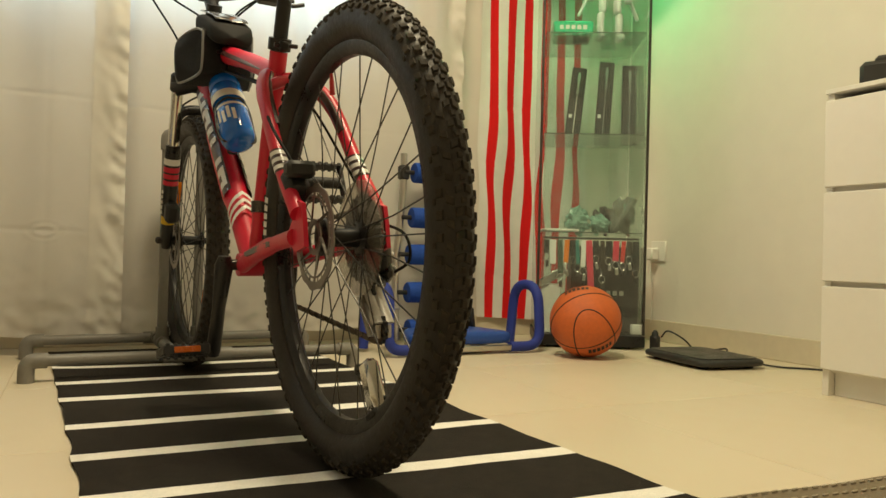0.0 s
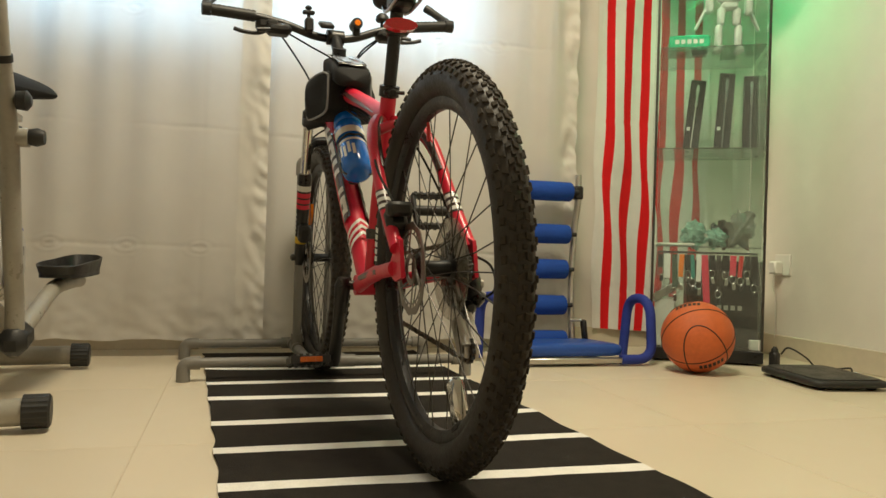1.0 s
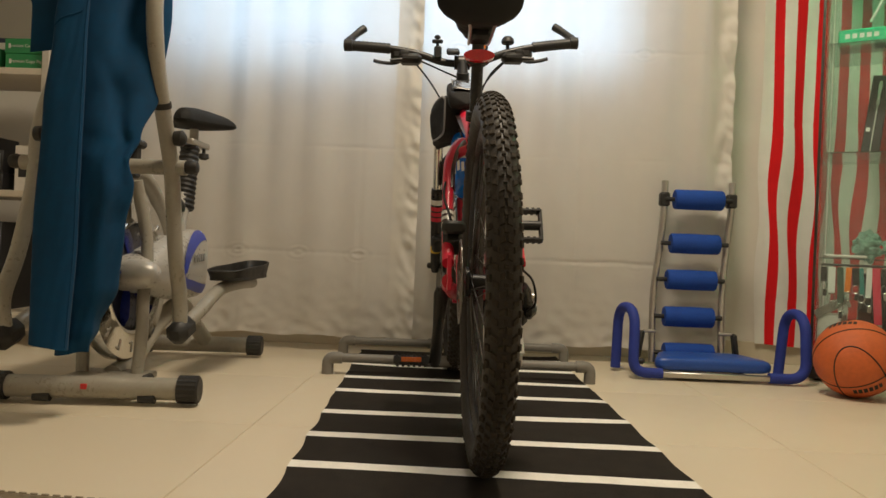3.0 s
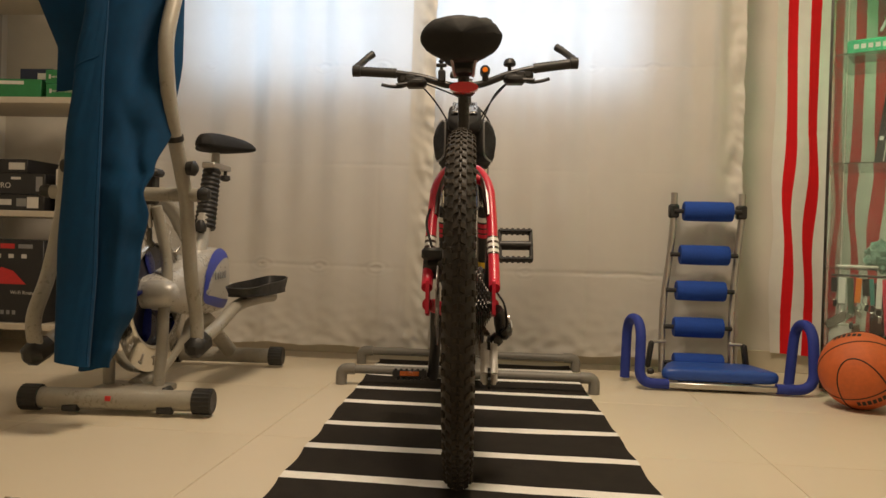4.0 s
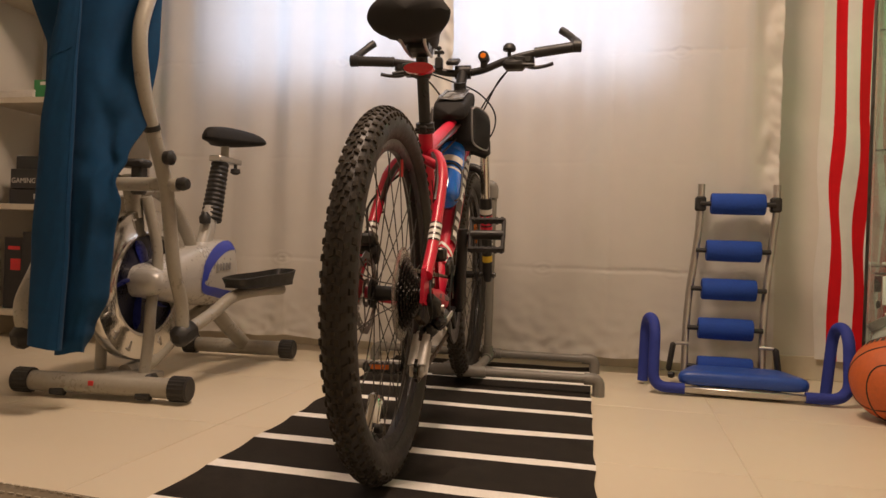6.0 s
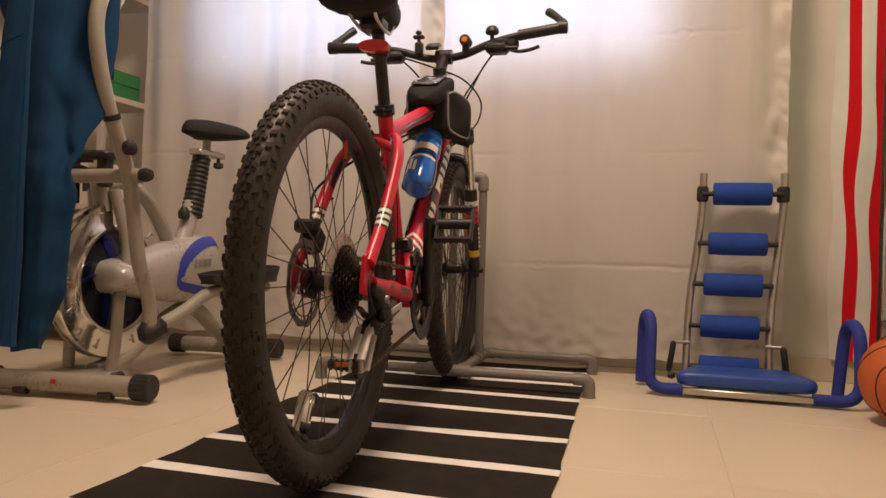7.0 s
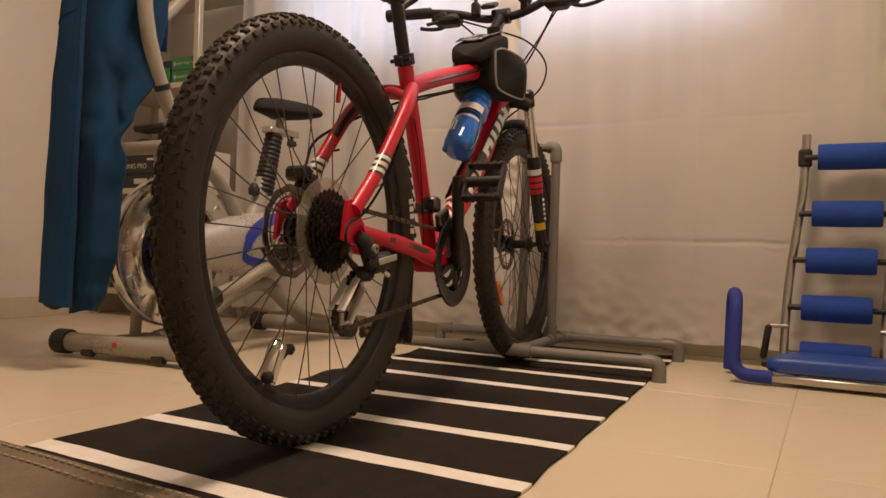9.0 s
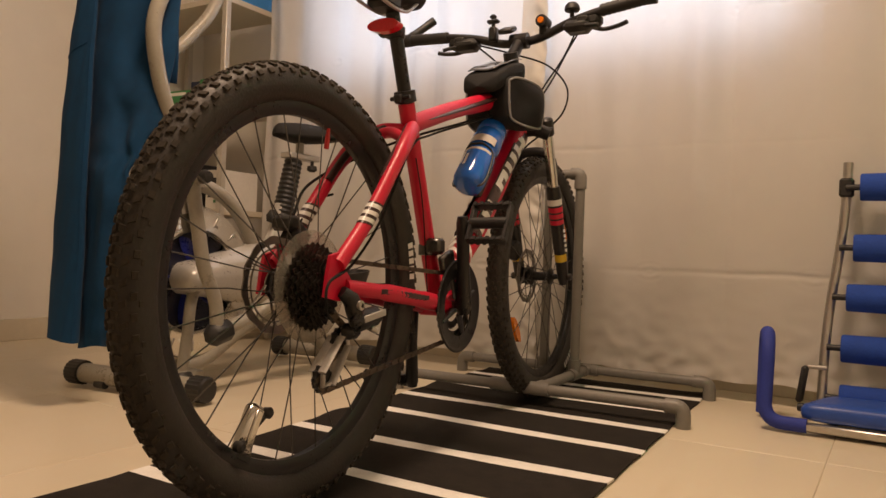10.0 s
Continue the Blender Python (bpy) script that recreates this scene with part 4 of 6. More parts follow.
part("chain", chain_links(), M_CHAIN, bike, "oily roller chain", smooth=0)
fd = Shape().box((0.046, 0.425, 0.395), (0.014, 0.055, 0.034), 0.004, Matrix.Rotation(radians(20), 4, 'X')).box((0.022, 0.418, 0.425), (0.036, 0.030, 0.034), 0.006).lathe([(0.017, -0.012), (0.021, -0.011), (0.021, 0.011), (0.017, 0.012)], 18, BB + st_dir * 0.125)
part("front_derailleur", fd, M_DKSTEEL, bike, "dark front derailleur")
cal = Shape().box((-0.058, 0.060, 0.430), (0.040, 0.045, 0.050), 0.010, Matrix.Rotation(radians(-35), 4, 'X')).box((-0.058, 0.035, 0.455), (0.045, 0.028, 0.026), 0.006)
part("rear_brake_caliper", cal, M_BLKPL, bike, "black disc brake caliper")

# fork
FT = Vector((0, 0.958, 0.770))
AX = Vector((0, FAX, R))
fd_ = (FT - AX).normalized()
fork = part("fork", Shape().tube([FT + Vector((-0.078, 0.0, -0.03)), FT + Vector((-0.04, -0.010, -0.012)), FT + Vector((0.0, -0.018, -0.008)), FT + Vector((0.04, -0.010, -0.012)), FT + Vector((0.078, 0, -0.03))], [0.016, 0.020, 0.026, 0.020, 0.016], 14, flat=1.2), M_BLACK, bike, "black suspension fork with chrome stanchions")
for s_ in (-1, 1):
    off = Vector((s_ * 0.066, 0, 0))
    part("stanchion", Shape().tube([AX + off + fd_ * 0.20, FT + off - fd_ * 0.01], 0.0145, 18), M_CHROME, fork, "chrome fork tube")
    part("fork_cap", Shape().tube([FT + off - fd_ * 0.035, FT + off - fd_ * 0.03, FT + off + fd_ * 0.008, FT + off + fd_ * 0.014], [0.016, 0.0195, 0.0195, 0.014], 18), M_BLACK, fork)
    lower = part("fork_leg", Shape().tube([AX + off - fd_ * 0.022, AX + off, AX + off + fd_ * 0.06, AX + off + fd_ * 0.16, AX + off + fd_ * 0.255, AX + off + fd_ * 0.27], [0.012, 0.016, 0.017, 0.0195, 0.0205, 0.019], 18), M_BLACK, fork)
    for a, b, c in ((0.218, 0.235, M_DECALW), (0.198, 0.212, M_RED), (0.180, 0.193, M_RED), (0.162, 0.175, M_RED), (0.050, 0.072, M_YELLOW)):
        part("leg_decal", Shape().tube([AX + off + fd_ * a, AX + off + fd_ * b], [0.0172 + 0.0034 * min(1, (a - 0.04) / 0.15)] * 2, 18, caps=False), c, lower)
    sh = Shape()
    for k in range(5):
        c = AX + off + fd_ * (0.082 + k * 0.0145) + Vector((s_ * 0.0185, 0, 0))
        sh.box(c, (0.003, 0.013, 0.009), 0.001)
    part("leg_logo", sh, M_DECALW, lower, "white letter-like blocks on the fork leg")
    part("axle_nut", Shape().lathe([(0.0, 0), (0.010, 0.001), (0.010, 0.010), (0.005, 0.014), (0, 0.014)] if s_ > 0 else [(0, -0.014), (0.005, -0.014), (0.010, -0.010), (0.010, 0)], 14, AX + off + Vector((s_ * 0.014, 0, 0)), "x"), M_DKSTEEL, fork)
B0 = AX + fd_ * 0.262
part("fork_arch", Shape().tube(spline([B0 + Vector((-0.064, 0.0, 0)), B0 + Vector((-0.058, 0.012, 0.072)), B0 + Vector((-0.03, 0.018, 0.106)), B0 + Vector((0.03, 0.018, 0.106)), B0 + Vector((0.058, 0.012, 0.072)), B0 + Vector((0.064, 0, 0))], 5), 0.0105, 10, flat=1.3), M_BLACK, fork)
part("front_caliper", Shape().box(AX + Vector((-0.062, -0.058, 0.075)), (0.036, 0.042, 0.055), 0.009, Matrix.Rotation(radians(25), 4, 'X')), M_BLKPL, fork)

# stem and bar
SD = (HT - HB).normalized()
ST = HT + SD * 0.072
BC = Vector((0, 0.922, 0.990))
bar("headset", [HT - SD * 0.002, HT + SD * 0.012, HT + SD * 0.016, HT + SD * 0.075], [0.027, 0.027, 0.018, 0.018], "black headset and spacers", M_BLACK)
part("stem", Shape().tube([ST + SD * 0.016, ST - SD * 0.022], 0.0195, 16).tube([ST, BC], [0.017, 0.0165], 14).tube([BC - Vector((0.024, 0, 0)), BC + Vector((0.024, 0, 0))], 0.0215, 16), M_BLACK, bike, "black handlebar stem")
ROLL = Matrix.Rotation(radians(-2.2), 4, 'Y')


def hb(x, y, z):
    return BC + ROLL @ Vector((x, y, z))


hbar = part("handlebar", Shape().tube(spline([hb(x, 0.012 - 0.01 * abs(x), z) for x, z in ((-0.352, 0.060), (-0.24, 0.050), (-0.14, 0.032), (-0.06, 0.006), (0, 0), (0.06, 0.006), (0.14, 0.032), (0.24, 0.050), (0.352, 0.060))], 6), 0.0118, 12), M_BLACK, bike, "black riser handlebar")
for s_ in (-1, 1):
    gp = [hb(s_ * (0.222 + 0.0065 * k), 0.0095, 0.0484 + 0.00058 * k) for k in range(20)]
    part("grip", Shape().tube(gp, [0.0165 if k % 2 else 0.0153 for k in range(20)], 14), M_BLKPL, hbar, "black rubber grip")
    part("bar_end", Shape().tube(spline([hb(s_ * 0.352, 0.008, 0.060), hb(s_ * 0.350, 0.035, 0.082), hb(s_ * 0.325, 0.070, 0.116), hb(s_ * 0.306, 0.085, 0.134)], 5), [0.0135] * 6 + [0.0115] * 5 + [0.0125] * 5, 12).lathe([(0.0125, -0.014), (0.0185, -0.012), (0.0185, 0.012), (0.0125, 0.014)], 16, hb(s_ * 0.352, 0.008, 0.060), "x"), M_BLKPL, hbar, "curved black bar end")
    lv = Shape().box(hb(s_ * 0.192, 0.022, 0.030), (0.058, 0.046, 0.038), 0.012).tube(spline([hb(s_ * 0.180, 0.040, 0.024), hb(s_ * 0.212, 0.060, 0.016), hb(s_ * 0.250, 0.060, 0.018), hb(s_ * 0.278, 0.056, 0.024)], 5), 0.0075, 8, flat=0.8)
    lv.box(hb(s_ * 0.160, 0.006, 0.014), (0.072, 0.056, 0.032), 0.012).box(hb(s_ * 0.178, -0.006, 0.028), (0.030, 0.020, 0.018), 0.004).tube([hb(s_ * 0.175, -0.014, 0.010), hb(s_ * 0.222, -0.022, 0.004)], 0.0055, 8)
    part("brake_lever", lv, M_BLKPL, hbar, "black brake and shift lever")
bell = part("bell", Shape().lathe([(0.0, 0.018), (0.012, 0.016), (0.019, 0.008), (0.0205, -0.002), (0.018, -0.006), (0.006, -0.008), (0.006, -0.022), (0, -0.022)], 20, hb(0.145, 0.01, 0.066)), M_BLKPL, hbar, "small black bell")
part("head_lamp", Shape().lathe([(0.0, -0.012), (0.015, -0.012), (0.0165, -0.008), (0.0165, 0.030), (0.013, 0.034), (0, 0.034)], 20, hb(0.065, 0.0, 0.045), "y").box(hb(0.065, 0.01, 0.022), (0.020, 0.024, 0.026), 0.004), M_BLKPL, hbar, "black round lamp on the bar")
part("lamp_button", Shape().lathe([(0.0, -0.016), (0.008, -0.0155), (0.009, -0.012), (0, -0.0115)], 16, hb(0.065, 0.0, 0.045), "y"), M_ORANGE, hbar, "orange button of the lamp")
part("mount", Shape().box(hb(-0.075, -0.004, 0.030), (0.024, 0.026, 0.040), 0.005).tube([hb(-0.075, -0.004, 0.05), hb(-0.075, -0.004, 0.078)], 0.005, 10).box(hb(-0.075, -0.004, 0.066), (0.034, 0.018, 0.010), 0.003).lathe([(0.009, 0), (0.010, 0.004), (0.006, 0.009), (0, 0.009)], 12, hb(-0.075, -0.004, 0.076)), M_BLKPL, hbar, "black clamp mount")
part("display", Shape().box(hb(-0.028, -0.018, 0.030), (0.040, 0.046, 0.014), 0.004, Matrix.Rotation(radians(25), 4, 'X')), M_BLKPL, hbar, "small black cycle computer")


def cable(pts, r=0.0027):
    part("cable", Shape().tube(spline(pts, 8), r, 6), M_CABLE, bike, "black cable")


cable([hb(0.165, 0.05, 0.036), hb(0.10, 0.11, -0.01), (0.060, 1.01, 0.895), (0.035, 0.96, 0.83), (0.018, 0.88, 0.80)])
cable([hb(0.155, 0.03, 0.026), hb(0.09, 0.10, -0.03), (0.045, 0.995, 0.88), (0.03, 0.93, 0.80), (0.02, 0.86, 0.765)])
cable([hb(-0.165, 0.05, 0.036), hb(-0.11, 0.10, -0.02), (-0.06, 1.02, 0.89), (-0.03, 0.98, 0.80), (-0.02, 0.88, 0.77)])
cable([hb(-0.155, 0.03, 0.026), hb(-0.06, 0.10, 0.0), (0.03, 1.06, 0.955), (0.085, 1.07, 0.89), (0.080, 1.06, 0.82), (0.03, 1.05, 0.765), (-0.05, 1.06, 0.70), (-0.072, 1.06, 0.55), (-0.070, 1.07, 0.44)])
cable([(-0.016, 0.86, 0.795), (-0.014, 0.60, 0.715), (-0.016, 0.38, 0.65), (-0.050, 0.26, 0.60), (-0.075, 0.12, 0.53), (-0.062, 0.06, 0.47)])
cable([(0.014, 0.86, 0.795), (0.012, 0.60, 0.715), (0.016, 0.40, 0.655), (0.040, 0.28, 0.61), (0.067, 0.14, 0.47), (0.070, 0.05, 0.39), (0.085, -0.035, 0.36), (0.090, -0.045, 0.32), (0.08, -0.015, 0.30)], 0.0024)
cable([(0.0, 0.43, 0.31), (0.018, 0.37, 0.50), (0.014, 0.345, 0.60)], 0.0012)
cable([(-0.058, 0.075, 0.46), (-0.075, 0.13, 0.50), (-0.06, 0.17, 0.515)], 0.0022)

# bottle in its cage on the down tube
bt = thing("water_bottle", BIKE, "translucent blue sports bottle with white print, in cage", "bottle")
bax = (Vector((0, 0.700, 0.650)) - Vector((0, 0.520, 0.455))).normalized()
b0 = BB + ddir * 0.294 + dup * 0.096
mb = Matrix.LocRotScale(b0, bax.to_track_quat('Z', 'X'), None)


def turned(prof, m, n=28):
    sh = Shape().lathe(prof, n)
    sh.v = [tuple(m @ Vector(p)) for p in sh.v]
    return sh


part("bottle_body", turned([(0, -0.012), (0.022, -0.012), (0.034, -0.004), (0.0385, 0.010), (0.0385, 0.092), (0.0345, 0.106), (0.0345, 0.116), (0.0385, 0.128), (0.0385, 0.164), (0.035, 0.174)], mb), M_BLUEBTL, bt)
part("bottle_cap", turned([(0.034, 0.172), (0.0365, 0.176), (0.0365, 0.200), (0.030, 0.212), (0.016, 0.218), (0.013, 0.232), (0.007, 0.236), (0, 0.236)], mb), M_BLUEBTL, bt)
for k in range(5):
    a0 = -1.6 + k * 0.32
    sh = Shape()
    z0, z1 = 0.030 + 0.008 * (k % 2), 0.078 - 0.010 * ((k + 1) % 2)
    vs = [mb @ Vector((0.0391 * math.cos(a), 0.0391 * math.sin(a), z)) for a in (a0, a0 + 0.10, a0 + 0.2) for z in (z0, z1)]
    sh.add(vs, [(0, 2, 3, 1), (2, 4, 5, 3)])
    part("bottle_print", sh, M_DECALW, bt, "white printed bars on the bottle")
sh = Shape()
for z0, z1 in ((0.084, 0.092), (0.116, 0.140)):
    n = 16
    vs = [mb @ Vector((0.0390 * math.cos(-2.4 + 3.6 * i / n), 0.0390 * math.sin(-2.4 + 3.6 * i / n), z)) for i in range(n + 1) for z in (z0, z1)]
    sh.add(vs, [(2 * i, 2 * i + 2, 2 * i + 3, 2 * i + 1) for i in range(n)])
part("bottle_band", sh, M_PALEINK, bt, "pale printed band")
cage = Shape()
for s_ in (-1, 1):
    pts = [mb @ Vector(p) for p in ((0.0, 0.0, -0.004), (0.0, s_ * 0.036, -0.003), (0.0, s_ * 0.041, 0.04), (0.012, s_ * 0.037, 0.095), (0.034, s_ * 0.018, 0.105), (0.040, 0, 0.100))]
    cage.tube(spline(pts, 5), 0.0028, 8)
    pts = [mb @ Vector(p) for p in ((0.0, s_ * 0.041, 0.04), (-0.03, s_ * 0.025, 0.06), (-0.042, 0.0, 0.065))]
    cage.tube(spline(pts, 5), 0.0028, 8)
cage.box(mb @ Vector((-0.050, 0, 0.07)), (0.018, 0.022, 0.11), 0.004, mb)
part("bottle_cage", cage, M_BLKPL, bike, "black wire bottle cage")

# double bag over the top tube
bag = thing("frame_bag", BIKE, "black double frame bag with clear phone pocket, on bicycle", "bag")


def pouch(s_):
    out = [(-0.105, 0.050), (-0.100, -0.035), (-0.075, -0.068), (0.050, -0.074), (0.080, -0.056), (0.090, 0.010), (0.078, 0.052), (0.02, 0.066), (-0.06, 0.066)]
    pts = [Vector((0, x, z)) for x, z in out]
    loop = [p for p in spline(pts + [pts[0]], 5)][:-1]
    n = len(loop)
    rings = []

    def at(x, p, sc):
        flare = 0.018 * (p.y / 0.1)
        return Vector((s_ * (x + flare * (x / 0.08)), 0.800 + p.y * sc * 0.84, 0.797 + p.z * sc * 0.86 - 0.10 * max(0, x - 0.02) * 0.4))
    for x, sc in ((0.002, 0.92), (0.024, 1.0), (0.060, 1.0), (0.073, 0.95), (0.079, 0.80), (0.081, 0.4)):
        rings.append([at(x, p, sc) for p in loop])
    sh = Shape()
    vs = [v for r_ in rings for v in r_]
    fs = [(k * n + i, k * n + (i + 1) % n, (k + 1) * n + (i + 1) % n, (k + 1) * n + i) for k in range(5) for i in range(n)]
    fs += [tuple(range(n)), tuple(range(5 * n, 6 * n))]
    sh.add(vs, fs)
    p = part("pouch", sh, M_BLKCL, bag, "black nylon side pouch", smooth=60)
    part("piping", Shape().tube([at(0.0745, q, 0.94) for q in loop + loop[:1]], 0.0030, 6), M_GREYINK, p, "grey reflective piping")
    return p


pouch(-1)
pouch(1)


def pocket(u, v):
    a = TAU * v
    k = math.sqrt(max(0.0, 1 - abs(2 * u - 1) ** 9))
    return (0.050 * math.copysign(abs(math.cos(a)) ** 0.45, math.cos(a)) * k, 0.655 + 0.215 * u, 0.812 + 0.080 * u + 0.026 * math.copysign(abs(math.sin(a)) ** 0.5, math.sin(a)) * k + 0.010 * math.sin(u * math.pi))


part("top_pocket", Shape().grid(pocket, 16, 24), M_BLKCL, bag, "black top pocket", smooth=180)
part("phone_window", Shape().grid(lambda u, v: (-0.037 + 0.074 * v, 0.680 + 0.165 * u, 0.8515 + 0.0625 * u + 0.010 * math.sin((0.13 + 0.74 * u) * math.pi) + 0.002 * math.sin(u * 9 + v * 7)), 10, 6, 0.002), mat("clear_window_film", (0.09, 0.09, 0.09), 0.14, var=0.3, scale=20, bump=0.5, bscale=30, coat=0.5), bag, "glossy clear phone window", smooth=180)

# ---- pipe stand for the bicycle ----
stand = thing("bicycle_stand", Matrix.Translation((0.28, 1.062, 0)) @ pose(0, 0, 0, 0, 0, 2.5) @ Matrix.Translation((-0.28, -1.062, 0)), "home-made grey plastic pipe stand holding the front wheel", "bicycle stand")
ZP, RP = 0.052, 0.0145


def pipe(name, pts, r=RP, mat_=M_PVC):
    return part(name, Shape().tube(pts, r, 16), mat_, stand)


def fitting(pts, r=0.0188):
    return part("fitting", Shape().tube(pts, r, 16), M_PVC, stand, "thicker grey pipe fitting")


XR, XL, YF, YB, YU = -0.014, -0.114, 1.060, 1.492, 1.365
for y, x0, x1 in ((YF, -0.463, 0.374), (YB, -0.468, 0.365)):
    pipe("pipe", [(x0, y, ZP), (XL, y, ZP)])
    pipe("pipe", [(XR, y, ZP), (x1, y, ZP)])
    pipe("pipe", [(XL, y, ZP), (XR, y, ZP)], 0.0165)
    for x, d in ((x0, 1), (x1, -1)):
        fitting(round_path([(x + d * 0.045, y, ZP), (x, y, ZP), (x, y, 0.0)], 0.022, 5))
    for x in (XL, XR):
        fitting([(x - 0.036, y, ZP), (x + 0.036, y, ZP)])
for x in (XL, XR):
    pipe("pipe", [(x, YF, ZP), (x, YB, ZP)])
    fitting([(x, YF, ZP), (x, YF + 0.042, ZP)])
    fitting([(x, YB - 0.042, ZP), (x, YB, ZP)])
    fitting([(x, YU - 0.04, ZP), (x, YU + 0.04, ZP)])
    fitting([(x, YU, ZP), (x, YU, ZP + 0.045)])
    pipe("upright", [(x, YU, ZP + 0.03), (x, YU, 0.655)])
    fitting(round_path([(x, YU, 0.625), (x, YU, 0.672), (x + (0.03 if x == XL else -0.03), YU, 0.672)], 0.018, 4))
pipe("pipe", [(XL + 0.02, YU, 0.672), (XR - 0.02, YU, 0.672)])

# ---- exercise bench with rollers ----
bench = thing("exercise_bench", pose(0, 0, 0), "blue exercise bench with foam rollers, leaning by curtain", "exercise bench")
for xb, xt in ((0.652, 0.692), (0.902, 0.940)):
    pts = spline([(xb, 1.400, 0.030), (xb + 0.002, 1.425, 0.16), (xb + 0.010, 1.450, 0.30), (xt - 0.010, 1.462 + 0.10 * (xb > 0.8) * 0.12, 0.47), (xt, 1.468, 0.60), (xt + 0.002, 1.474, 0.697)], 6)
    part("post", Shape().tube(pts, 0.0125, 14), M_STEEL, bench, "curved silver tube")
for k, (z, x) in enumerate(((0.628, 0.813), (0.465, 0.802), (0.332, 0.790), (0.197, 0.782), (0.066, 0.782))):
    y = 1.452 - 0.10 * (0.63 - z) ** 1.3
    ro = part("roller", Shape().lathe([(0.0, -0.088), (0.034, -0.088), (0.0365, -0.084), (0.0375, 0.0), (0.0365, 0.084), (0.034, 0.088), (0.0, 0.088)], 26, (x, y, z), "x"), M_FOAM, bench, "blue foam roller")
    part("roller_axle", Shape().tube([(x - 0.122, y, z), (x + 0.122, y, z)], 0.0085, 10), M_BLKPL, ro)
for x in (0.692, 0.938):
    part("post_clamp", Shape().box((x, 1.468, 0.628), (0.036, 0.036, 0.052), 0.006), M_BLKPL, bench, "black plastic clamp")


def pillow(cx, cy, z0, w, d, h, taper=0.0):
    sh = Shape()
    n, rings = 48, []
    for f, zz in ((0.90, 0.0), (0.985, 0.12), (1.0, 0.35), (1.0, 0.62), (0.97, 0.85), (0.90, 0.97), (0.6, 1.04), (0.0, 1.06)):
        ring = []
        for i in range(n):
            a = TAU * i / n
            x = w / 2 * math.copysign(abs(math.cos(a)) ** 0.28, math.cos(a)) * f
            y = d / 2 * math.copysign(abs(math.sin(a)) ** 0.28, math.sin(a)) * f
            ring.append((cx + x * (1 - taper * y / d), cy + y, z0 + h * zz))
        rings.append(ring)
    vs = [p for r_ in rings for p in r_]
    fs = [(k * n + i, k * n + (i + 1) % n, (k + 1) * n + (i + 1) % n, (k + 1) * n + i) for k in range(len(rings) - 1) for i in range(n)]
    fs.append(tuple(range(n))[::-1])
    return sh.add(vs, fs)


part("seat", pillow(0.815, 1.298, 0.032, 0.350, 0.195, 0.044, 0.35), M_VINYL, bench, "padded blue vinyl seat", smooth=70)
part("base_bar", Shape().box((0.815, 1.195, 0.020), (0.375, 0.024, 0.020), 0.003), M_STEEL, bench, "silver base bar")
part("base_rail", Shape().box((0.690, 1.305, 0.018), (0.018, 0.20, 0.014), 0.003), M_STEEL, bench)
part("base_rail", Shape().box((0.925, 1.305, 0.018), (0.018, 0.20, 0.014), 0.003), M_STEEL, bench)
for s_, x0, xa in ((-1, 0.638, 0.540), (1, 0.992, 1.116)):
    pts = round_path([(x0, 1.195, 0.022), (xa, 1.195, 0.022), (xa - s_ * 0.004, 1.212, 0.234), (xa + s_ * 0.006 - 0.016, 1.355, 0.234), (xa - 0.026, 1.360, 0.012)], 0.070, 10)
    part("arm", Shape().tube(pts, 0.0175, 16), M_FOAMARM, bench, "blue foam covered arm loop")
for s_, x in ((-1, 0.618), (1, 0.935)):
    part("hinge_lever", Shape().box((x + s_ * 0.012, 1.395, 0.095), (0.018, 0.03, 0.10), 0.006, Matrix.Rotation(radians(-8 * s_), 4, 'Y')), M_BLKPL, bench, "black hinge lever")
    part("hinge_pin", Shape().tube([(x, 1.40, 0.142), (x + 0.045 * (1 if s_ < 0 else -1), 1.405, 0.142)], 0.006, 10), M_STEEL, bench)
    part("pull_knob", Shape().lathe([(0, -0.012), (0.010, -0.010), (0.012, 0.004), (0.006, 0.012), (0, 0.012)], 14, (x + s_ * 0.010, 1.375, 0.035), "x"), M_BLKPL, bench)

# ---- basketball ----
bc = Vector((1.190, 1.035, 0.121))
BR = 0.1205
ball = solid("basketball", Shape().lathe([(BR * math.sin(math.pi * k / 24), -BR * math.cos(math.pi * k / 24)) for k in range(25)], 48), M_BALL, "orange pebbled rubber basketball with black seams on floor", "basketball", smooth=180, m=Matrix.Translation(bc) @ Euler((radians(38), radians(-22), radians(-30))).to_matrix().to_4x4())


def seam(fn, n=64):
    pts = [Vector(fn(i / n)).normalized() * (BR - 0.0004) for i in range(n + 1)]
    part("seam", Shape().tube(pts, 0.0022, 6, caps=False), M_BALLK, ball)


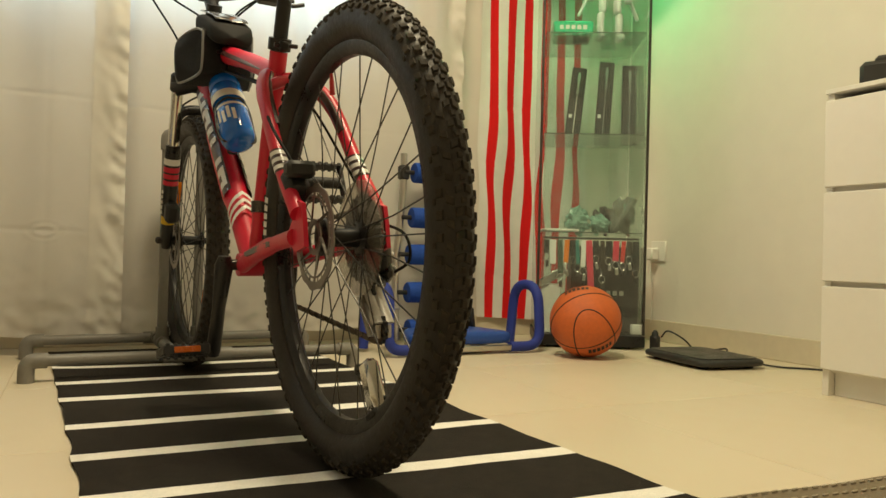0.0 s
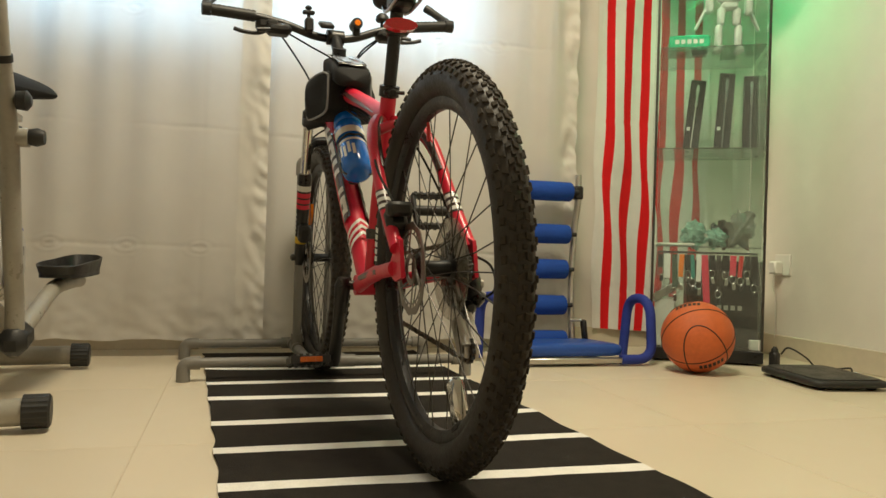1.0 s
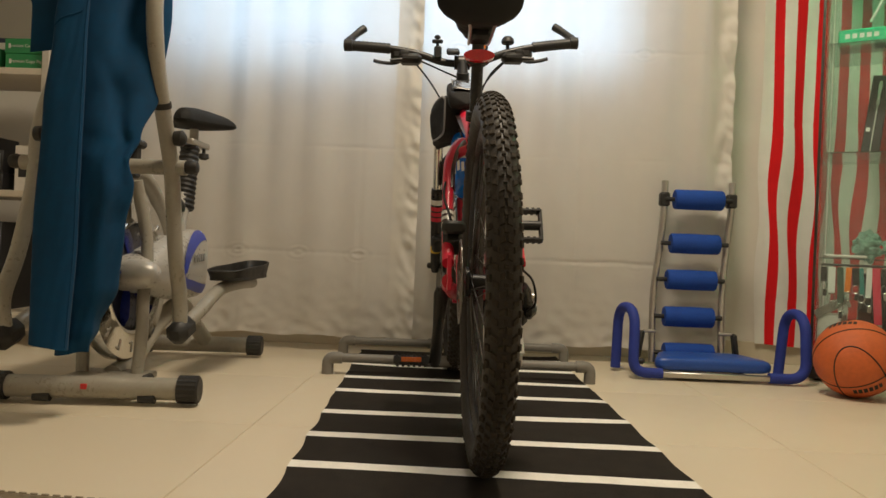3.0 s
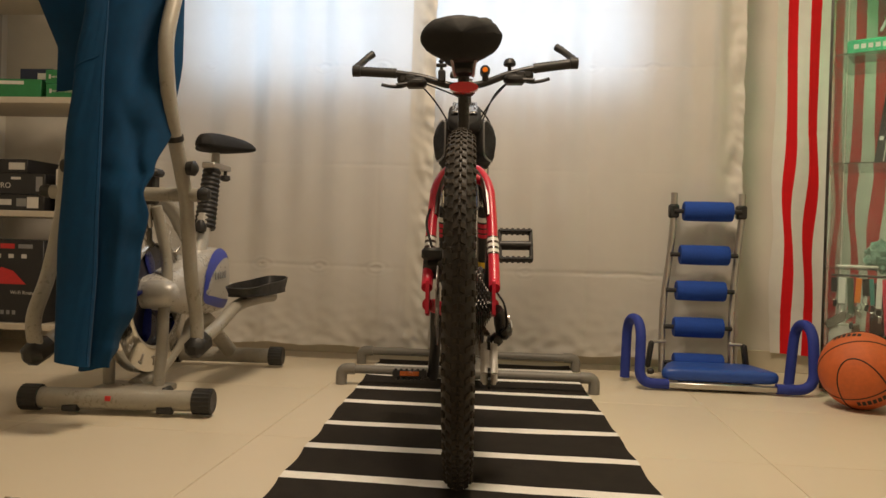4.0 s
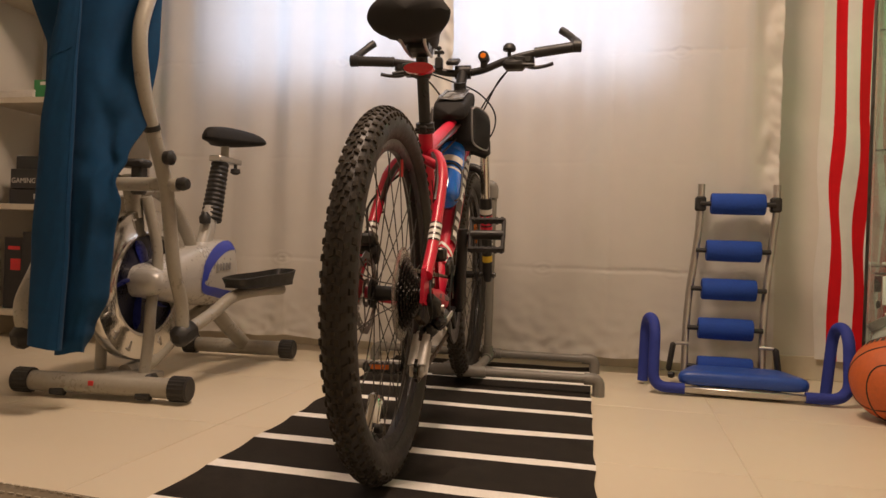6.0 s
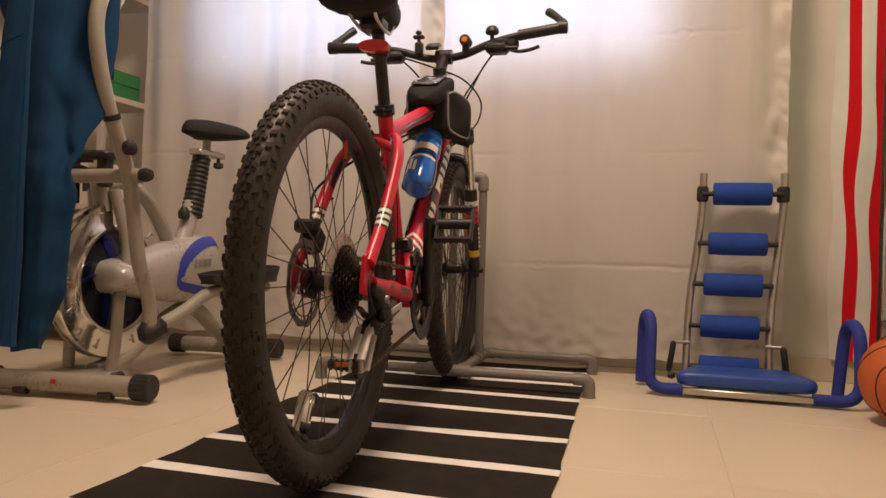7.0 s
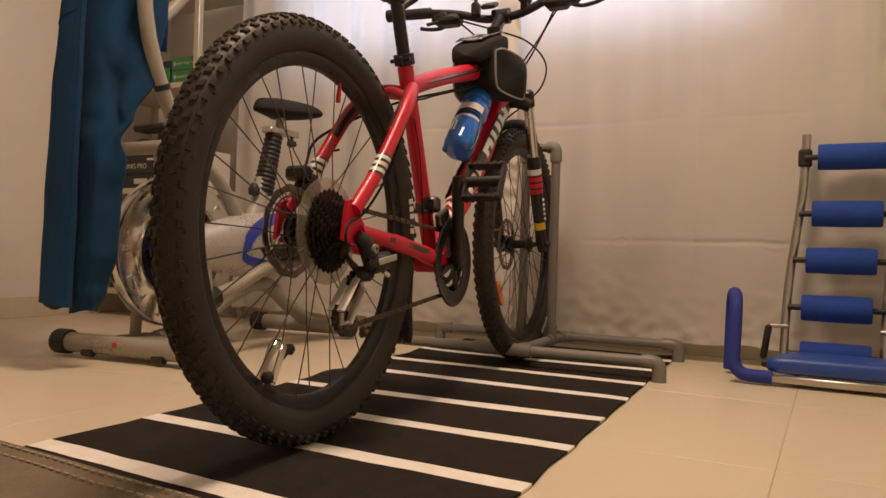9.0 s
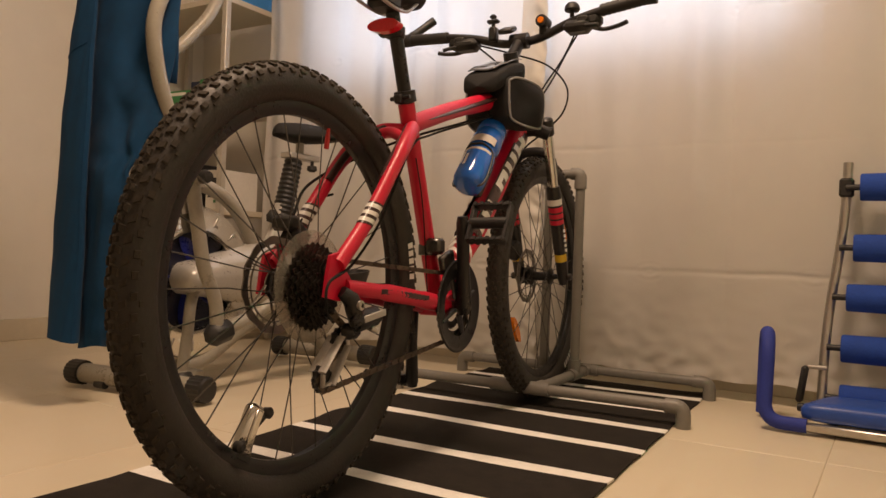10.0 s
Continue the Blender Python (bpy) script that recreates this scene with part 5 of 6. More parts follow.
seam(lambda t: (math.cos(TAU * t), math.sin(TAU * t), 0))
seam(lambda t: (math.cos(TAU * t), 0, math.sin(TAU * t)))
for s_ in (-1, 1):
    seam(lambda t: (math.cos(TAU * t) * 0.55, s_ * (0.62 + 0.22 * math.cos(2 * TAU * t)), math.sin(TAU * t) * 0.75))
def ball_print(d):
    """A row of printed bars on the ball, round the world direction d."""
    inv = ball.matrix_world.to_3x3().inverted()
    c = (inv @ Vector(d)).normalized()
    e1 = (inv @ Vector((0.80, -0.60, 0.12))).normalized()
    e1 = (e1 - c * e1.dot(c)).normalized()
    e2 = c.cross(e1)
    sh = Shape()
    for i in range(6):
        vs = []
        for k in range(3):
            for e in (-0.085, 0.085):
                a = (i - 2.5) * 0.125 + 0.045 * (k - 1)
                vs.append((c + e1 * a + e2 * (e + 0.02 * a)).normalized() * (BR + 0.0006))
        sh.add(vs, [(0, 2, 3, 1), (2, 4, 5, 3)])
    part("ball_print", sh, M_BALLK, ball, "black printed bars")


ball_print((-0.02, -0.72, -0.66))
ball_print((-0.42, -0.10, 0.90))

# ---- glass cabinet in the corner ----
CL, CRR = Vector((1.186, 1.325, 0)), Vector((1.526, 1.130, 0))
cw = (CRR - CL).length
ang = math.degrees(math.atan2(CRR.y - CL.y, CRR.x - CL.x))
CM = pose(CL.x, CL.y, 0, 0, 0, ang)
CD_, CH = 0.365, 1.63
cab = thing("display_cabinet", CM, "tall glass display cabinet with black base, three shelves", "display cabinet")
part("base", Shape().box((cw / 2, CD_ / 2, 0.030), (cw + 0.012, CD_ + 0.012, 0.042), 0.003).box((cw / 2, CD_ / 2, 0.005), (cw - 0.08, CD_ - 0.08, 0.01)), M_BLACK, cab)
part("top", Shape().box((cw / 2, CD_ / 2, CH - 0.02), (cw + 0.006, CD_ + 0.006, 0.04), 0.003), M_BLACK, cab)
T = 0.0035
for c, s in (((cw / 2, 0, 0.82), (cw - 0.024, T, CH - 0.10)), ((cw / 2, CD_, 0.82), (cw - 0.01, T, CH - 0.10)), ((0, CD_ / 2, 0.82), (T, CD_ - 0.010, CH - 0.10)), ((cw, CD_ / 2, 0.82), (T, CD_ - 0.010, CH - 0.10))):
    g = part("pane", Shape().box(c, s, 0.0006), M_GLASS, cab, smooth=0)
    g.visible_shadow = False
for x, y in ((0.0, 0.0), (cw, 0.0), (0, CD_), (cw, CD_)):
    part("edge_strip", Shape().box((x, y, 0.82), (0.009 if y == 0 else 0.004, 0.009 if y == 0 else 0.004, CH - 0.10), 0.001), M_DKSTEEL if y == 0 else M_STEEL, cab)
SH = (0.432, 0.800, 1.180)
for z in SH:
    g = part("shelf", Shape().box((cw / 2, CD_ / 2, z), (cw - 0.02, CD_ - 0.016, 0.0036), 0.0008), M_GLASS, cab, smooth=0)
    g.visible_shadow = False
part("light_strip", Shape().box((cw / 2, CD_ - 0.04, CH - 0.046), (cw - 0.08, 0.012, 0.008), 0.001), M_GREENGLOW, cab, "green glowing lamp strip")


def in_cab(x, y, z, rz=0, rx=0, ry=0):
    return CM @ pose(x, y, z, rx, ry, rz)


for k, (x, tilt, lab) in enumerate(((0.140, 6, "black card case with a pale wand, leaning in cabinet"), (0.262, 4, "black card case with a dark wand, leaning in cabinet"), (0.372, 1, "tall dark card case, standing in cabinet"))):
    wc = thing("wand_case", in_cab(x, CD_ - 0.075, 0.804, 0, -7, tilt), lab, "wand case", "wand cases")
    h = (0.325, 0.350, 0.335)[k]
    part("case", Shape().box((0, 0, h / 2), (0.060, 0.022, h), 0.002), M_BLKBOX, wc)
    part("wand", Shape().tube([(0, -0.013, 0.02), (0, -0.0135, h * 0.64), (0, -0.0145, h * 0.66), (0, -0.0145, h * 0.76), (0, -0.014, h * 0.88), (0, -0.014, h * 0.93)], [0.0016, 0.0028, 0.006, 0.004, 0.0075, 0.003], 8), M_WHITEBOX if k == 0 else M_GREYINK, wc)
    if k < 2:
        part("price_sticker", Shape().box((-0.018, -0.0115, 0.115), (0.013, 0.001, 0.015)), M_DECALW, wc)
bowl = thing("green_box", in_cab(0.115, 0.12, 1.184), "translucent green plastic tray on glass shelf", "tray")
part("tray", Shape().box((0, 0, 0.028), (0.15, 0.13, 0.055), 0.006), mat("green_plastic", (0.03, 0.45, 0.22), 0.25, var=0.1, coat=0.4), bowl)
sh = Shape()
for i in range(5):
    sh.box((-0.045 + i * 0.022, -0.0662, 0.03), (0.015, 0.001, 0.016))
part("tray_print", sh, M_PALEINK, bowl, "row of pale bars")
# toy robot, one plain mesh
rb = Shape()
for s_ in (-1, 1):
    rb.box((s_ * 0.040, 0.0, 0.012), (0.030, 0.058, 0.024), 0.008).box((s_ * 0.038, 0.004, 0.065), (0.026, 0.030, 0.085), 0.008).box((s_ * 0.030, 0.004, 0.14), (0.028, 0.030, 0.07), 0.008)
    rb.box((s_ * 0.075, 0.006, 0.20), (0.028, 0.035, 0.10), 0.008).box((s_ * 0.095, 0.02, 0.15), (0.010, 0.02, 0.13), 0.003, Matrix.Rotation(radians(-25 * s_), 4, 'Y'))
rb.box((0, 0.004, 0.18), (0.06, 0.04, 0.03), 0.008).box((0, 0.004, 0.225), (0.085, 0.05, 0.065), 0.012).box((0, 0, 0.275), (0.03, 0.03, 0.032), 0.008)
solid("toy_robot", rb, mat("grey_white_model_plastic", (0.62, 0.62, 0.60), 0.4, var=0.1, scale=30), "small grey and white toy robot standing on shelf", "toy robot", m=in_cab(0.262, 0.12, 1.183, 14))
# lowest compartments: cartons, packets, key straps
bx = thing("black_carton", in_cab(0.262, 0.165, 0.053, 2), "black carton with pale lettering, inside cabinet base", "box")
part("carton", Shape().box((0, 0, 0.165), (0.262, 0.12, 0.33), 0.003), M_BLKBOX, bx)
sh = Shape()
for i in range(6):
    sh.box((-0.062 + i * 0.025, -0.0606, 0.150), (0.016 if i != 1 else 0.006, 0.001, 0.018))
part("carton_lettering", sh, M_PALEINK, bx, "row of pale letter-like bars")
solid("white_carton", Shape().box((0, 0, 0.09), (0.075, 0.13, 0.18), 0.003), M_WHITEBOX, "small white carton inside cabinet base", "box", m=in_cab(0.055, 0.10, 0.053, -4))
solid("white_block", Shape().box((0, 0, 0.018), (0.035, 0.03, 0.036), 0.002), M_WHITEBOX, "small white block beside the black carton", "box", m=in_cab(0.375, 0.06, 0.053, 5))


def crumple(seed, w, d, h):
    def at(u, v):
        a, b = math.pi * u, TAU * v
        n_ = 1 + 0.55 * noise.noise((math.sin(a) * math.cos(b) * 2.3 + seed, math.sin(a) * math.sin(b) * 2.3, math.cos(a) * 2.3)) + 0.25 * noise.cell((math.cos(b) * 3 + seed, math.sin(b) * 3, a * 2))
        return (w / 2 * math.sin(a) * math.cos(b) * n_, d / 2 * math.sin(a) * math.sin(b) * n_, h / 2 + h / 2 * math.cos(a) * n_)
    return Shape().grid(at, 16, 22)


for k, (x, y, w, h, m_, lab) in enumerate(((0.155, 0.12, 0.085, 0.085, M_CLEARBAG, "shiny greenish plastic packet on the glass shelf"), (0.235, 0.10, 0.07, 0.060, M_CLEARBAG, "small glossy clear packet on the glass shelf"), (0.325, 0.13, 0.085, 0.13, M_FOIL, "crumpled silver foil packet on glass shelf"), (0.265, 0.20, 0.075, 0.09, M_BLKBOX, "dark crumpled packet behind the foil"))):
    solid("packet", crumple(k + 2, w, 0.06, h), m_, lab, "packet", "packets in cabinet", smooth=20, m=in_cab(x, y, SH[0] + 0.004))
solid("foil_tube", Shape().tube([(0, 0, 0), (0.075, 0.0, 0.12)], [0.009, 0.015], 10), M_FOIL, "long silver packet leaning on foil bags", "packet", m=in_cab(0.285, 0.07, SH[0] + 0.012))
solid("flat_packet", Shape().box((0, 0, 0.006), (0.13, 0.10, 0.010), 0.003), M_WHITEBOX, "flat pale packet lying on glass shelf", "packet", m=in_cab(0.085, 0.12, SH[0] + 0.003, 10))
part("hanging_rail", Shape().tube([(0.02, 0.020, SH[0] - 0.022), (cw - 0.02, 0.020, SH[0] - 0.022)], 0.004, 8), M_BLKPL, cab, "thin black rail for key straps")
rnd = random.Random(11)
straps = [(0.030, 0.050, M_BLKCL, 0.020), (0.055, 0.090, M_DECALW, 0.022), (0.082, 0.125, M_DKGREEN, 0.020), (0.105, 0.085, M_ORANGE, 0.018), (0.128, 0.060, M_BLKCL, 0.022), (0.146, 0.09, M_TEALPL, 0.014), (0.168, 0.10, M_DECALW, 0.018), (0.193, 0.19, M_REDSTRAP, 0.024), (0.214, 0.055, M_BLKBOX, 0.022), (0.238, 0.13, M_DKSTEEL, 0.016), (0.262, 0.060, M_BLKCL, 0.024), (0.288, 0.075, M_REDSTRAP, 0.022), (0.314, 0.08, M_REDINK, 0.016), (0.336, 0.055, M_DKSTEEL, 0.020), (0.362, 0.105, M_BLKCL, 0.024)]
for x, ln, m_, w in straps:
    ks = thing("key_strap", in_cab(x, 0.022, SH[0] - 0.030), "short key strap with a metal ring, hanging in cabinet", "key strap", "hanging key straps")
    part("strap", Shape().box((0, -0.006, -ln / 2), (w, 0.004, ln), 0.001, Matrix.Rotation(radians(rnd.uniform(-4, 4)), 4, 'Y')), m_, ks)
    c = Vector((0, -0.006, -ln - 0.014))
    part("ring", Shape().tube([c + Vector((0.011 * math.cos(TAU * i / 16), 0, 0.014 * math.sin(TAU * i / 16))) for i in range(17)], 0.0016, 6, caps=False), M_CHROME, ks)
    part("tag", Shape().box(c + Vector((0.004, 0, -0.026)), (0.012, 0.004, 0.024), 0.002, Matrix.Rotation(radians(rnd.uniform(-25, 25)), 4, 'Y')), M_STEEL if rnd.random() < 0.6 else M_BLKPL, ks)
solid("steel_multitool", Shape().box((0, 0, 0), (0.12, 0.012, 0.030), 0.004), M_STEEL, "steel blade packet leaning at the carton", "tool", m=in_cab(0.055, 0.035, 0.262, 0, 0, -32))

# ---- striped flag on the wall ----
flag = thing("striped_flag", pose(0, 0, 0), "red and white striped flag hanging on the wall", "flag")
FX0, FZ0, FZ1 = 1.118, 0.085, 2.05


def flag_x(x, z):
    w = 0.003 * math.sin(z * 4.6 + x * 14) + 0.013 * math.sin(z * 9 + x * 25) * math.exp(-((z - 0.62) / 0.28) ** 2)
    low = max(0.0, (0.45 - z) / 0.40)
    return x + w - 0.10 * low ** 1.6 * (x - 1.14) + 0.012 * low


def stripe(x0, x1, m_, name):
    def at(u, v):
        x, z = x0 + (x1 - x0) * u, FZ0 + 0.04 * (0.5 + 0.5 * math.sin(x0 * 40)) * 0 + (FZ1 - FZ0) * v
        z2 = z - 0.10 * max(0, (0.16 - z)) - 0.05 * (x - 1.2) * (1 - v) ** 6
        d = 0.005 * math.sin(x * 36 + 2.0 * math.sin(z * 2.2)) + 0.006 * noise.noise((x * 6, z * 4, 1)) - 0.003 * math.exp(-((z % 0.24) / 0.012) ** 2)
        return (flag_x(x, z), 1.688 - d, z2)
    return part(name, Shape().grid(at, max(2, int((x1 - x0) / 0.009)), 110), m_, flag, smooth=180)


edge = FX0
for k in range(6):
    rc_ = 1.183 + 0.084 * k
    stripe(edge, rc_ - 0.0195, M_FLAGW, "white_stripe")
    stripe(rc_ - 0.0195, rc_ + 0.0195, M_FLAGR, "red_stripe")
    edge = rc_ + 0.0195
stripe(edge, edge + 0.05, M_FLAGW, "white_stripe")

# ---- small things on the right-hand side ----
outlet = thing("wall_socket", pose(1.82, 1.375, 0.372), "white wall socket with plugged white adapter", "wall socket")
part("plate", Shape().box((-0.005, 0, 0), (0.010, 0.086, 0.086), 0.003), M_WHITE, outlet)
part("adapter", Shape().box((-0.030, 0.012, -0.012), (0.042, 0.040, 0.052), 0.006), M_WHITE, outlet)
part("adapter_cord", Shape().tube(spline([(-0.035, 0.014, -0.036), (-0.034, 0.016, -0.09), (-0.020, 0.020, -0.14), (-0.010, 0.03, -0.30)], 6), 0.0025, 6), M_WHITE, outlet)

pad = thing("black_scale", pose(1.500, 0.815, 0, 0, 0, -8), "flat black bathroom scale lying on the floor", "scale")
part("body", pillow(0, 0, 0.008, 0.255, 0.335, 0.024), M_BLKPL, pad, smooth=70)
part("plate", pillow(0, 0, 0.031, 0.225, 0.300, 0.004), M_BLACK, pad, smooth=70)
for sx in (-1, 1):
    for sy in (-1, 1):
        part("foot", Shape().lathe([(0.014, 0), (0.016, 0.009), (0, 0.009)], 12, (sx * 0.085, sy * 0.12, 0)), M_BLKPL, pad)
cord = Shape().tube(spline([(1.60, 0.70, 0.012), (1.66, 0.64, 0.004), (1.74, 0.56, 0.004), (1.80, 0.40, 0.004)], 8), 0.0032, 8)
solid("floor_cord", cord, M_BLKPL, "thin black cord running along the floor", "cord")
cord = Shape().tube(spline([(1.585, 1.10, 0.05), (1.60, 1.08, 0.075), (1.62, 1.02, 0.05), (1.66, 0.99, 0.006), (1.72, 0.93, 0.004), (1.69, 0.89, 0.03), (1.63, 0.88, 0.03), (1.60, 0.85, 0.034)], 8), 0.0032, 8)
solid("power_cord", cord, M_BLKPL, "black power cord looping from plug to scale", "cord")
solid("plug_adapter", Shape().box((0, 0, 0.028), (0.028, 0.034, 0.056), 0.006).lathe([(0.012, 0.05), (0.012, 0.064), (0.005, 0.075), (0, 0.075)], 12), M_BLKPL, "black plug adapter standing on floor by cabinet", "plug", m=pose(1.572, 1.118, 0, 0, 0, 20))
cm = thing("black_camera", pose(1.50, 0.205, 0.782, 0, 0, 25), "small black compact device standing on white chest", "device")
part("body", Shape().box((0, 0, 0.038), (0.10, 0.115, 0.076), 0.012), M_BLKPL, cm)
part("hump", Shape().box((0.0, -0.01, 0.080), (0.07, 0.070, 0.022), 0.008), M_BLKPL, cm)
part("button", Shape().lathe([(0.008, 0.0), (0.008, 0.006), (0.005, 0.008), (0, 0.008)], 14, (0.0, 0.034, 0.075)), M_STEEL, cm)
solid("wall_tag", Shape().box((0, 0, 0), (0.010, 0.020, 0.045), 0.001), M_GREYINK, "small printed tag behind the chest", "tag", m=pose(1.800, 0.562, 0.525))

# ---- elliptical bike ----
EX = -0.93
ell = thing("elliptical_bike", pose(-0.014, 0.0, 0), "grey and silver elliptical exercise bike with blue trim", "exercise bike")


def etube(name, pts, r, m_=M_GREYMET, label="", n=6, flat=1.0):
    return part(name, Shape().tube(spline(pts, n), r, 16, flat=flat), m_, ell, label)


for nm, (xa, ya), (xb, yb), z in (("front_foot", (-1.165, 0.440), (-0.672, 0.492), 0.040), ("rear_foot", (-1.16, 1.250), (-0.738, 1.285), 0.042)):
    a, b = Vector((xa, ya, z)), Vector((xb, yb, z))
    d = (b - a).normalized()
    ft = part(nm, Shape().tube([a, b], 0.0275, 20), M_GREYMET, ell, "grey tube foot")
    for e, s_ in ((a, -1), (b, 1)):
        n = 40
        sh = Shape()
        vs = []
        for k, (q, r0) in enumerate(((-0.045, 0.0335), (0.002, 0.0335), (0.006, 0.029))):
            for i in range(n):
                w = TAU * i / n
                rr = r0 + (0.0012 if i % 2 else -0.0012) * (k < 2)
                side = d.cross(Vector((0, 0, 1)))
                vs.append(e + d * (s_ * q) + side * (rr * math.cos(w)) + Vector((0, 0, rr * math.sin(w))))
        sh.add(vs, [(k * n + i, k * n + (i + 1) % n, (k + 1) * n + (i + 1) % n, (k + 1) * n + i) for k in range(2) for i in range(n)] + [tuple(range(n)), tuple(range(2 * n, 3 * n))])
        part("end_cap", sh, M_BLKPL, ft, "ribbed black end cap")
    if nm == "front_foot":
        c = a + (b - a) * 0.47
        part("sticker", Shape().box(c + Vector((0.002, -0.0262, 0.006)), (0.016, 0.003, 0.014), 0.001, Matrix.Rotation(math.atan2(d.y, d.x), 4, 'Z')), M_REDINK, ft, "small red sticker")
        for q in (0.27, 0.77):
            c = a + (b - a) * q
            part("levelling_knob", Shape().tube([c + Vector((-0.02, -0.018, -0.022)), c + Vector((0.02, -0.018, -0.022))], 0.011, 12), M_BLKPL, ft)
part("base_plate", Shape().box((EX + 0.01, 0.535, 0.052), (0.19, 0.16, 0.018), 0.004), M_GREYMET, ell)
part("base_plug", Shape().box((EX + 0.108, 0.545, 0.052), (0.022, 0.05, 0.022), 0.008), M_BLKPL, ell)
for s_ in (-1, 1):
    x = EX + s_ * 0.062
    etube("fork_leg", [(x + s_ * 0.01, 0.565, 0.06), (x + s_ * 0.014, 0.575, 0.16), (x + s_ * 0.008, 0.590, 0.255), (x, 0.625, 0.33), (x - s_ * 0.01, 0.63, 0.43), (EX + s_ * 0.035, 0.60, 0.56)], 0.0160)
etube("mast", [(EX, 0.60, 0.50), (EX, 0.585, 0.56), (EX, 0.57, 0.62)], 0.024)
etube("lower_beam", [(EX, 0.58, 0.05), (EX, 0.70, 0.075), (EX, 0.86, 0.16), (EX, 1.02, 0.20), (EX, 1.16, 0.12), (EX, 1.265, 0.055)], 0.026)
etube("upper_beam", [(EX + 0.006, 0.60, 0.575), (EX + 0.006, 0.68, 0.585), (EX + 0.006, 0.78, 0.54), (EX + 0.006, 0.86, 0.45), (EX + 0.006, 0.90, 0.38)], 0.021)
# flywheel
M_FANBLUE = mat("deep_blue_print", (0.012, 0.022, 0.20), 0.3, var=0.2, scale=20)
FC = Vector((EX, 0.640, 0.305))
fly = part("flywheel", Shape().lathe([(0.145, -0.022), (0.218, -0.020), (0.222, -0.014), (0.222, 0.014), (0.218, 0.020), (0.160, 0.022), (0.152, 0.028), (0.144, 0.026), (0.142, -0.016)], 72, FC, "x", True), M_CHROME, ell, "chromed flywheel rim")
part("flywheel_disc", Shape().lathe([(0.0, 0.008), (0.143, 0.006), (0.143, -0.006), (0.0, -0.008)], 48, FC, "x"), M_NAVYPL, fly, "dark disc with blue fan pattern")
for k in range(5):
    a = TAU * k / 5
    pts = [FC + Vector((0.010, r * math.cos(a + r * 5), r * math.sin(a + r * 5))) for r in (0.035, 0.06, 0.09, 0.115, 0.134)]
    part("fan_blade", Shape().tube(pts, [0.010, 0.018, 0.022, 0.020, 0.006], 8, flat=0.10), M_FANBLUE, fly)
for k in range(16):
    if k % 8 in (6, 7):
        continue
    a = TAU * k / 16
    c = FC + Vector((0.0222, 0.188 * math.cos(a), 0.188 * math.sin(a)))
    part("rim_letter", Shape().box(c, (0.003, 0.006, 0.030), 0.001, Matrix.Rotation(a - math.pi / 2, 4, 'X')).box(c + Matrix.Rotation(a - math.pi / 2, 4, 'X') @ Vector((0, 0.007, 0.010 * (k % 3 - 1))), (0.003, 0.012, 0.006), 0.001, Matrix.Rotation(a - math.pi / 2, 4, 'X')), M_STEEL, fly)


# shell: a tapered pod from the hub back to the tail
def pod(u, v):
    y = 0.560 + 0.56 * u
    hh = 0.040 + 0.052 * math.sin(min(1, u * 1.15) * math.pi / 2) ** 1.2 * 1.35 if u < 0.9 else (0.040 + 0.0702) * math.sqrt(max(0.0, 1 - ((u - 0.9) / 0.1) ** 2)) + 0.001
    if u < 0.04:
        hh *= math.sqrt(u / 0.04) * 0.999 + 0.001
    wd = (0.085 - 0.018 * u) * (min(1, math.sqrt(u / 0.05)) if u < 0.05 else 1) * (math.sqrt(max(0.0, 1 - ((u - 0.88) / 0.12) ** 2)) if u > 0.88 else 1) + 0.001
    a = TAU * v
    zc = 0.314 + 0.020 * u
    return (EX + wd * math.copysign(abs(math.cos(a)) ** 0.6, math.cos(a)), y, zc + hh * math.copysign(abs(math.sin(a)) ** 0.75, math.sin(a)))


part("shell", Shape().grid(pod, 40, 40), M_SILVERPL, ell, "silver plastic drive cover", smooth=180)


def on_pod(u, v, out=0.003):
    p, q = Vector(pod(u, v)), Vector((EX, pod(u, v)[1], 0.314 + 0.02 * u))
    return p + (p - q).normalized() * out


for s_ in (0, 1):
    f = (lambda v: v) if s_ == 0 else (lambda v: 0.5 - v)
    path = spline([(u, v, 0) for u, v in ((0.97, 0.150), (0.85, 0.15), (0.72, 0.115), (0.60, 0.060), (0.525, 0.005), (0.51, -0.03), (0.55, -0.058), (0.66, -0.075), (0.80, -0.10), (0.93, -0.12))], 6)
    m_ = len(path)

    def band(a, b):
        k = min(int(a * (m_ - 1)), m_ - 2)
        fr_ = a * (m_ - 1) - k
        p = path[k] * (1 - fr_) + path[k + 1] * fr_
        t = path[min(k + 1, m_ - 1)] - path[max(k - 1, 0)]
        tx, ty = t.x * 0.56, t.y * 0.50
        ln = math.hypot(tx, ty) or 1
        w_ = (0.026 if a < 0.45 else 0.017) * (2 * b - 1) * (0.55 + 0.45 * abs(2 * a - 1))
        return on_pod(min(0.985, p.x - ty / ln * w_ / 0.56), f(p.y + tx / ln * w_ / 0.50), 0.0025)
    part("trim", Shape().grid(band, 60, 4), M_BLUEPL, ell, "blue swept trim on the cover", smooth=180)
    sh = Shape()
    for i in range(5):
        c = on_pod(0.665 + i * 0.036, f(0.02), 0.004)
        sh.box(c, (0.003, 0.012 if i != 1 else 0.008, 0.024), 0.001)
    part("cover_print", sh, M_GREYINK, ell, "dark letter-like bars on the cover")
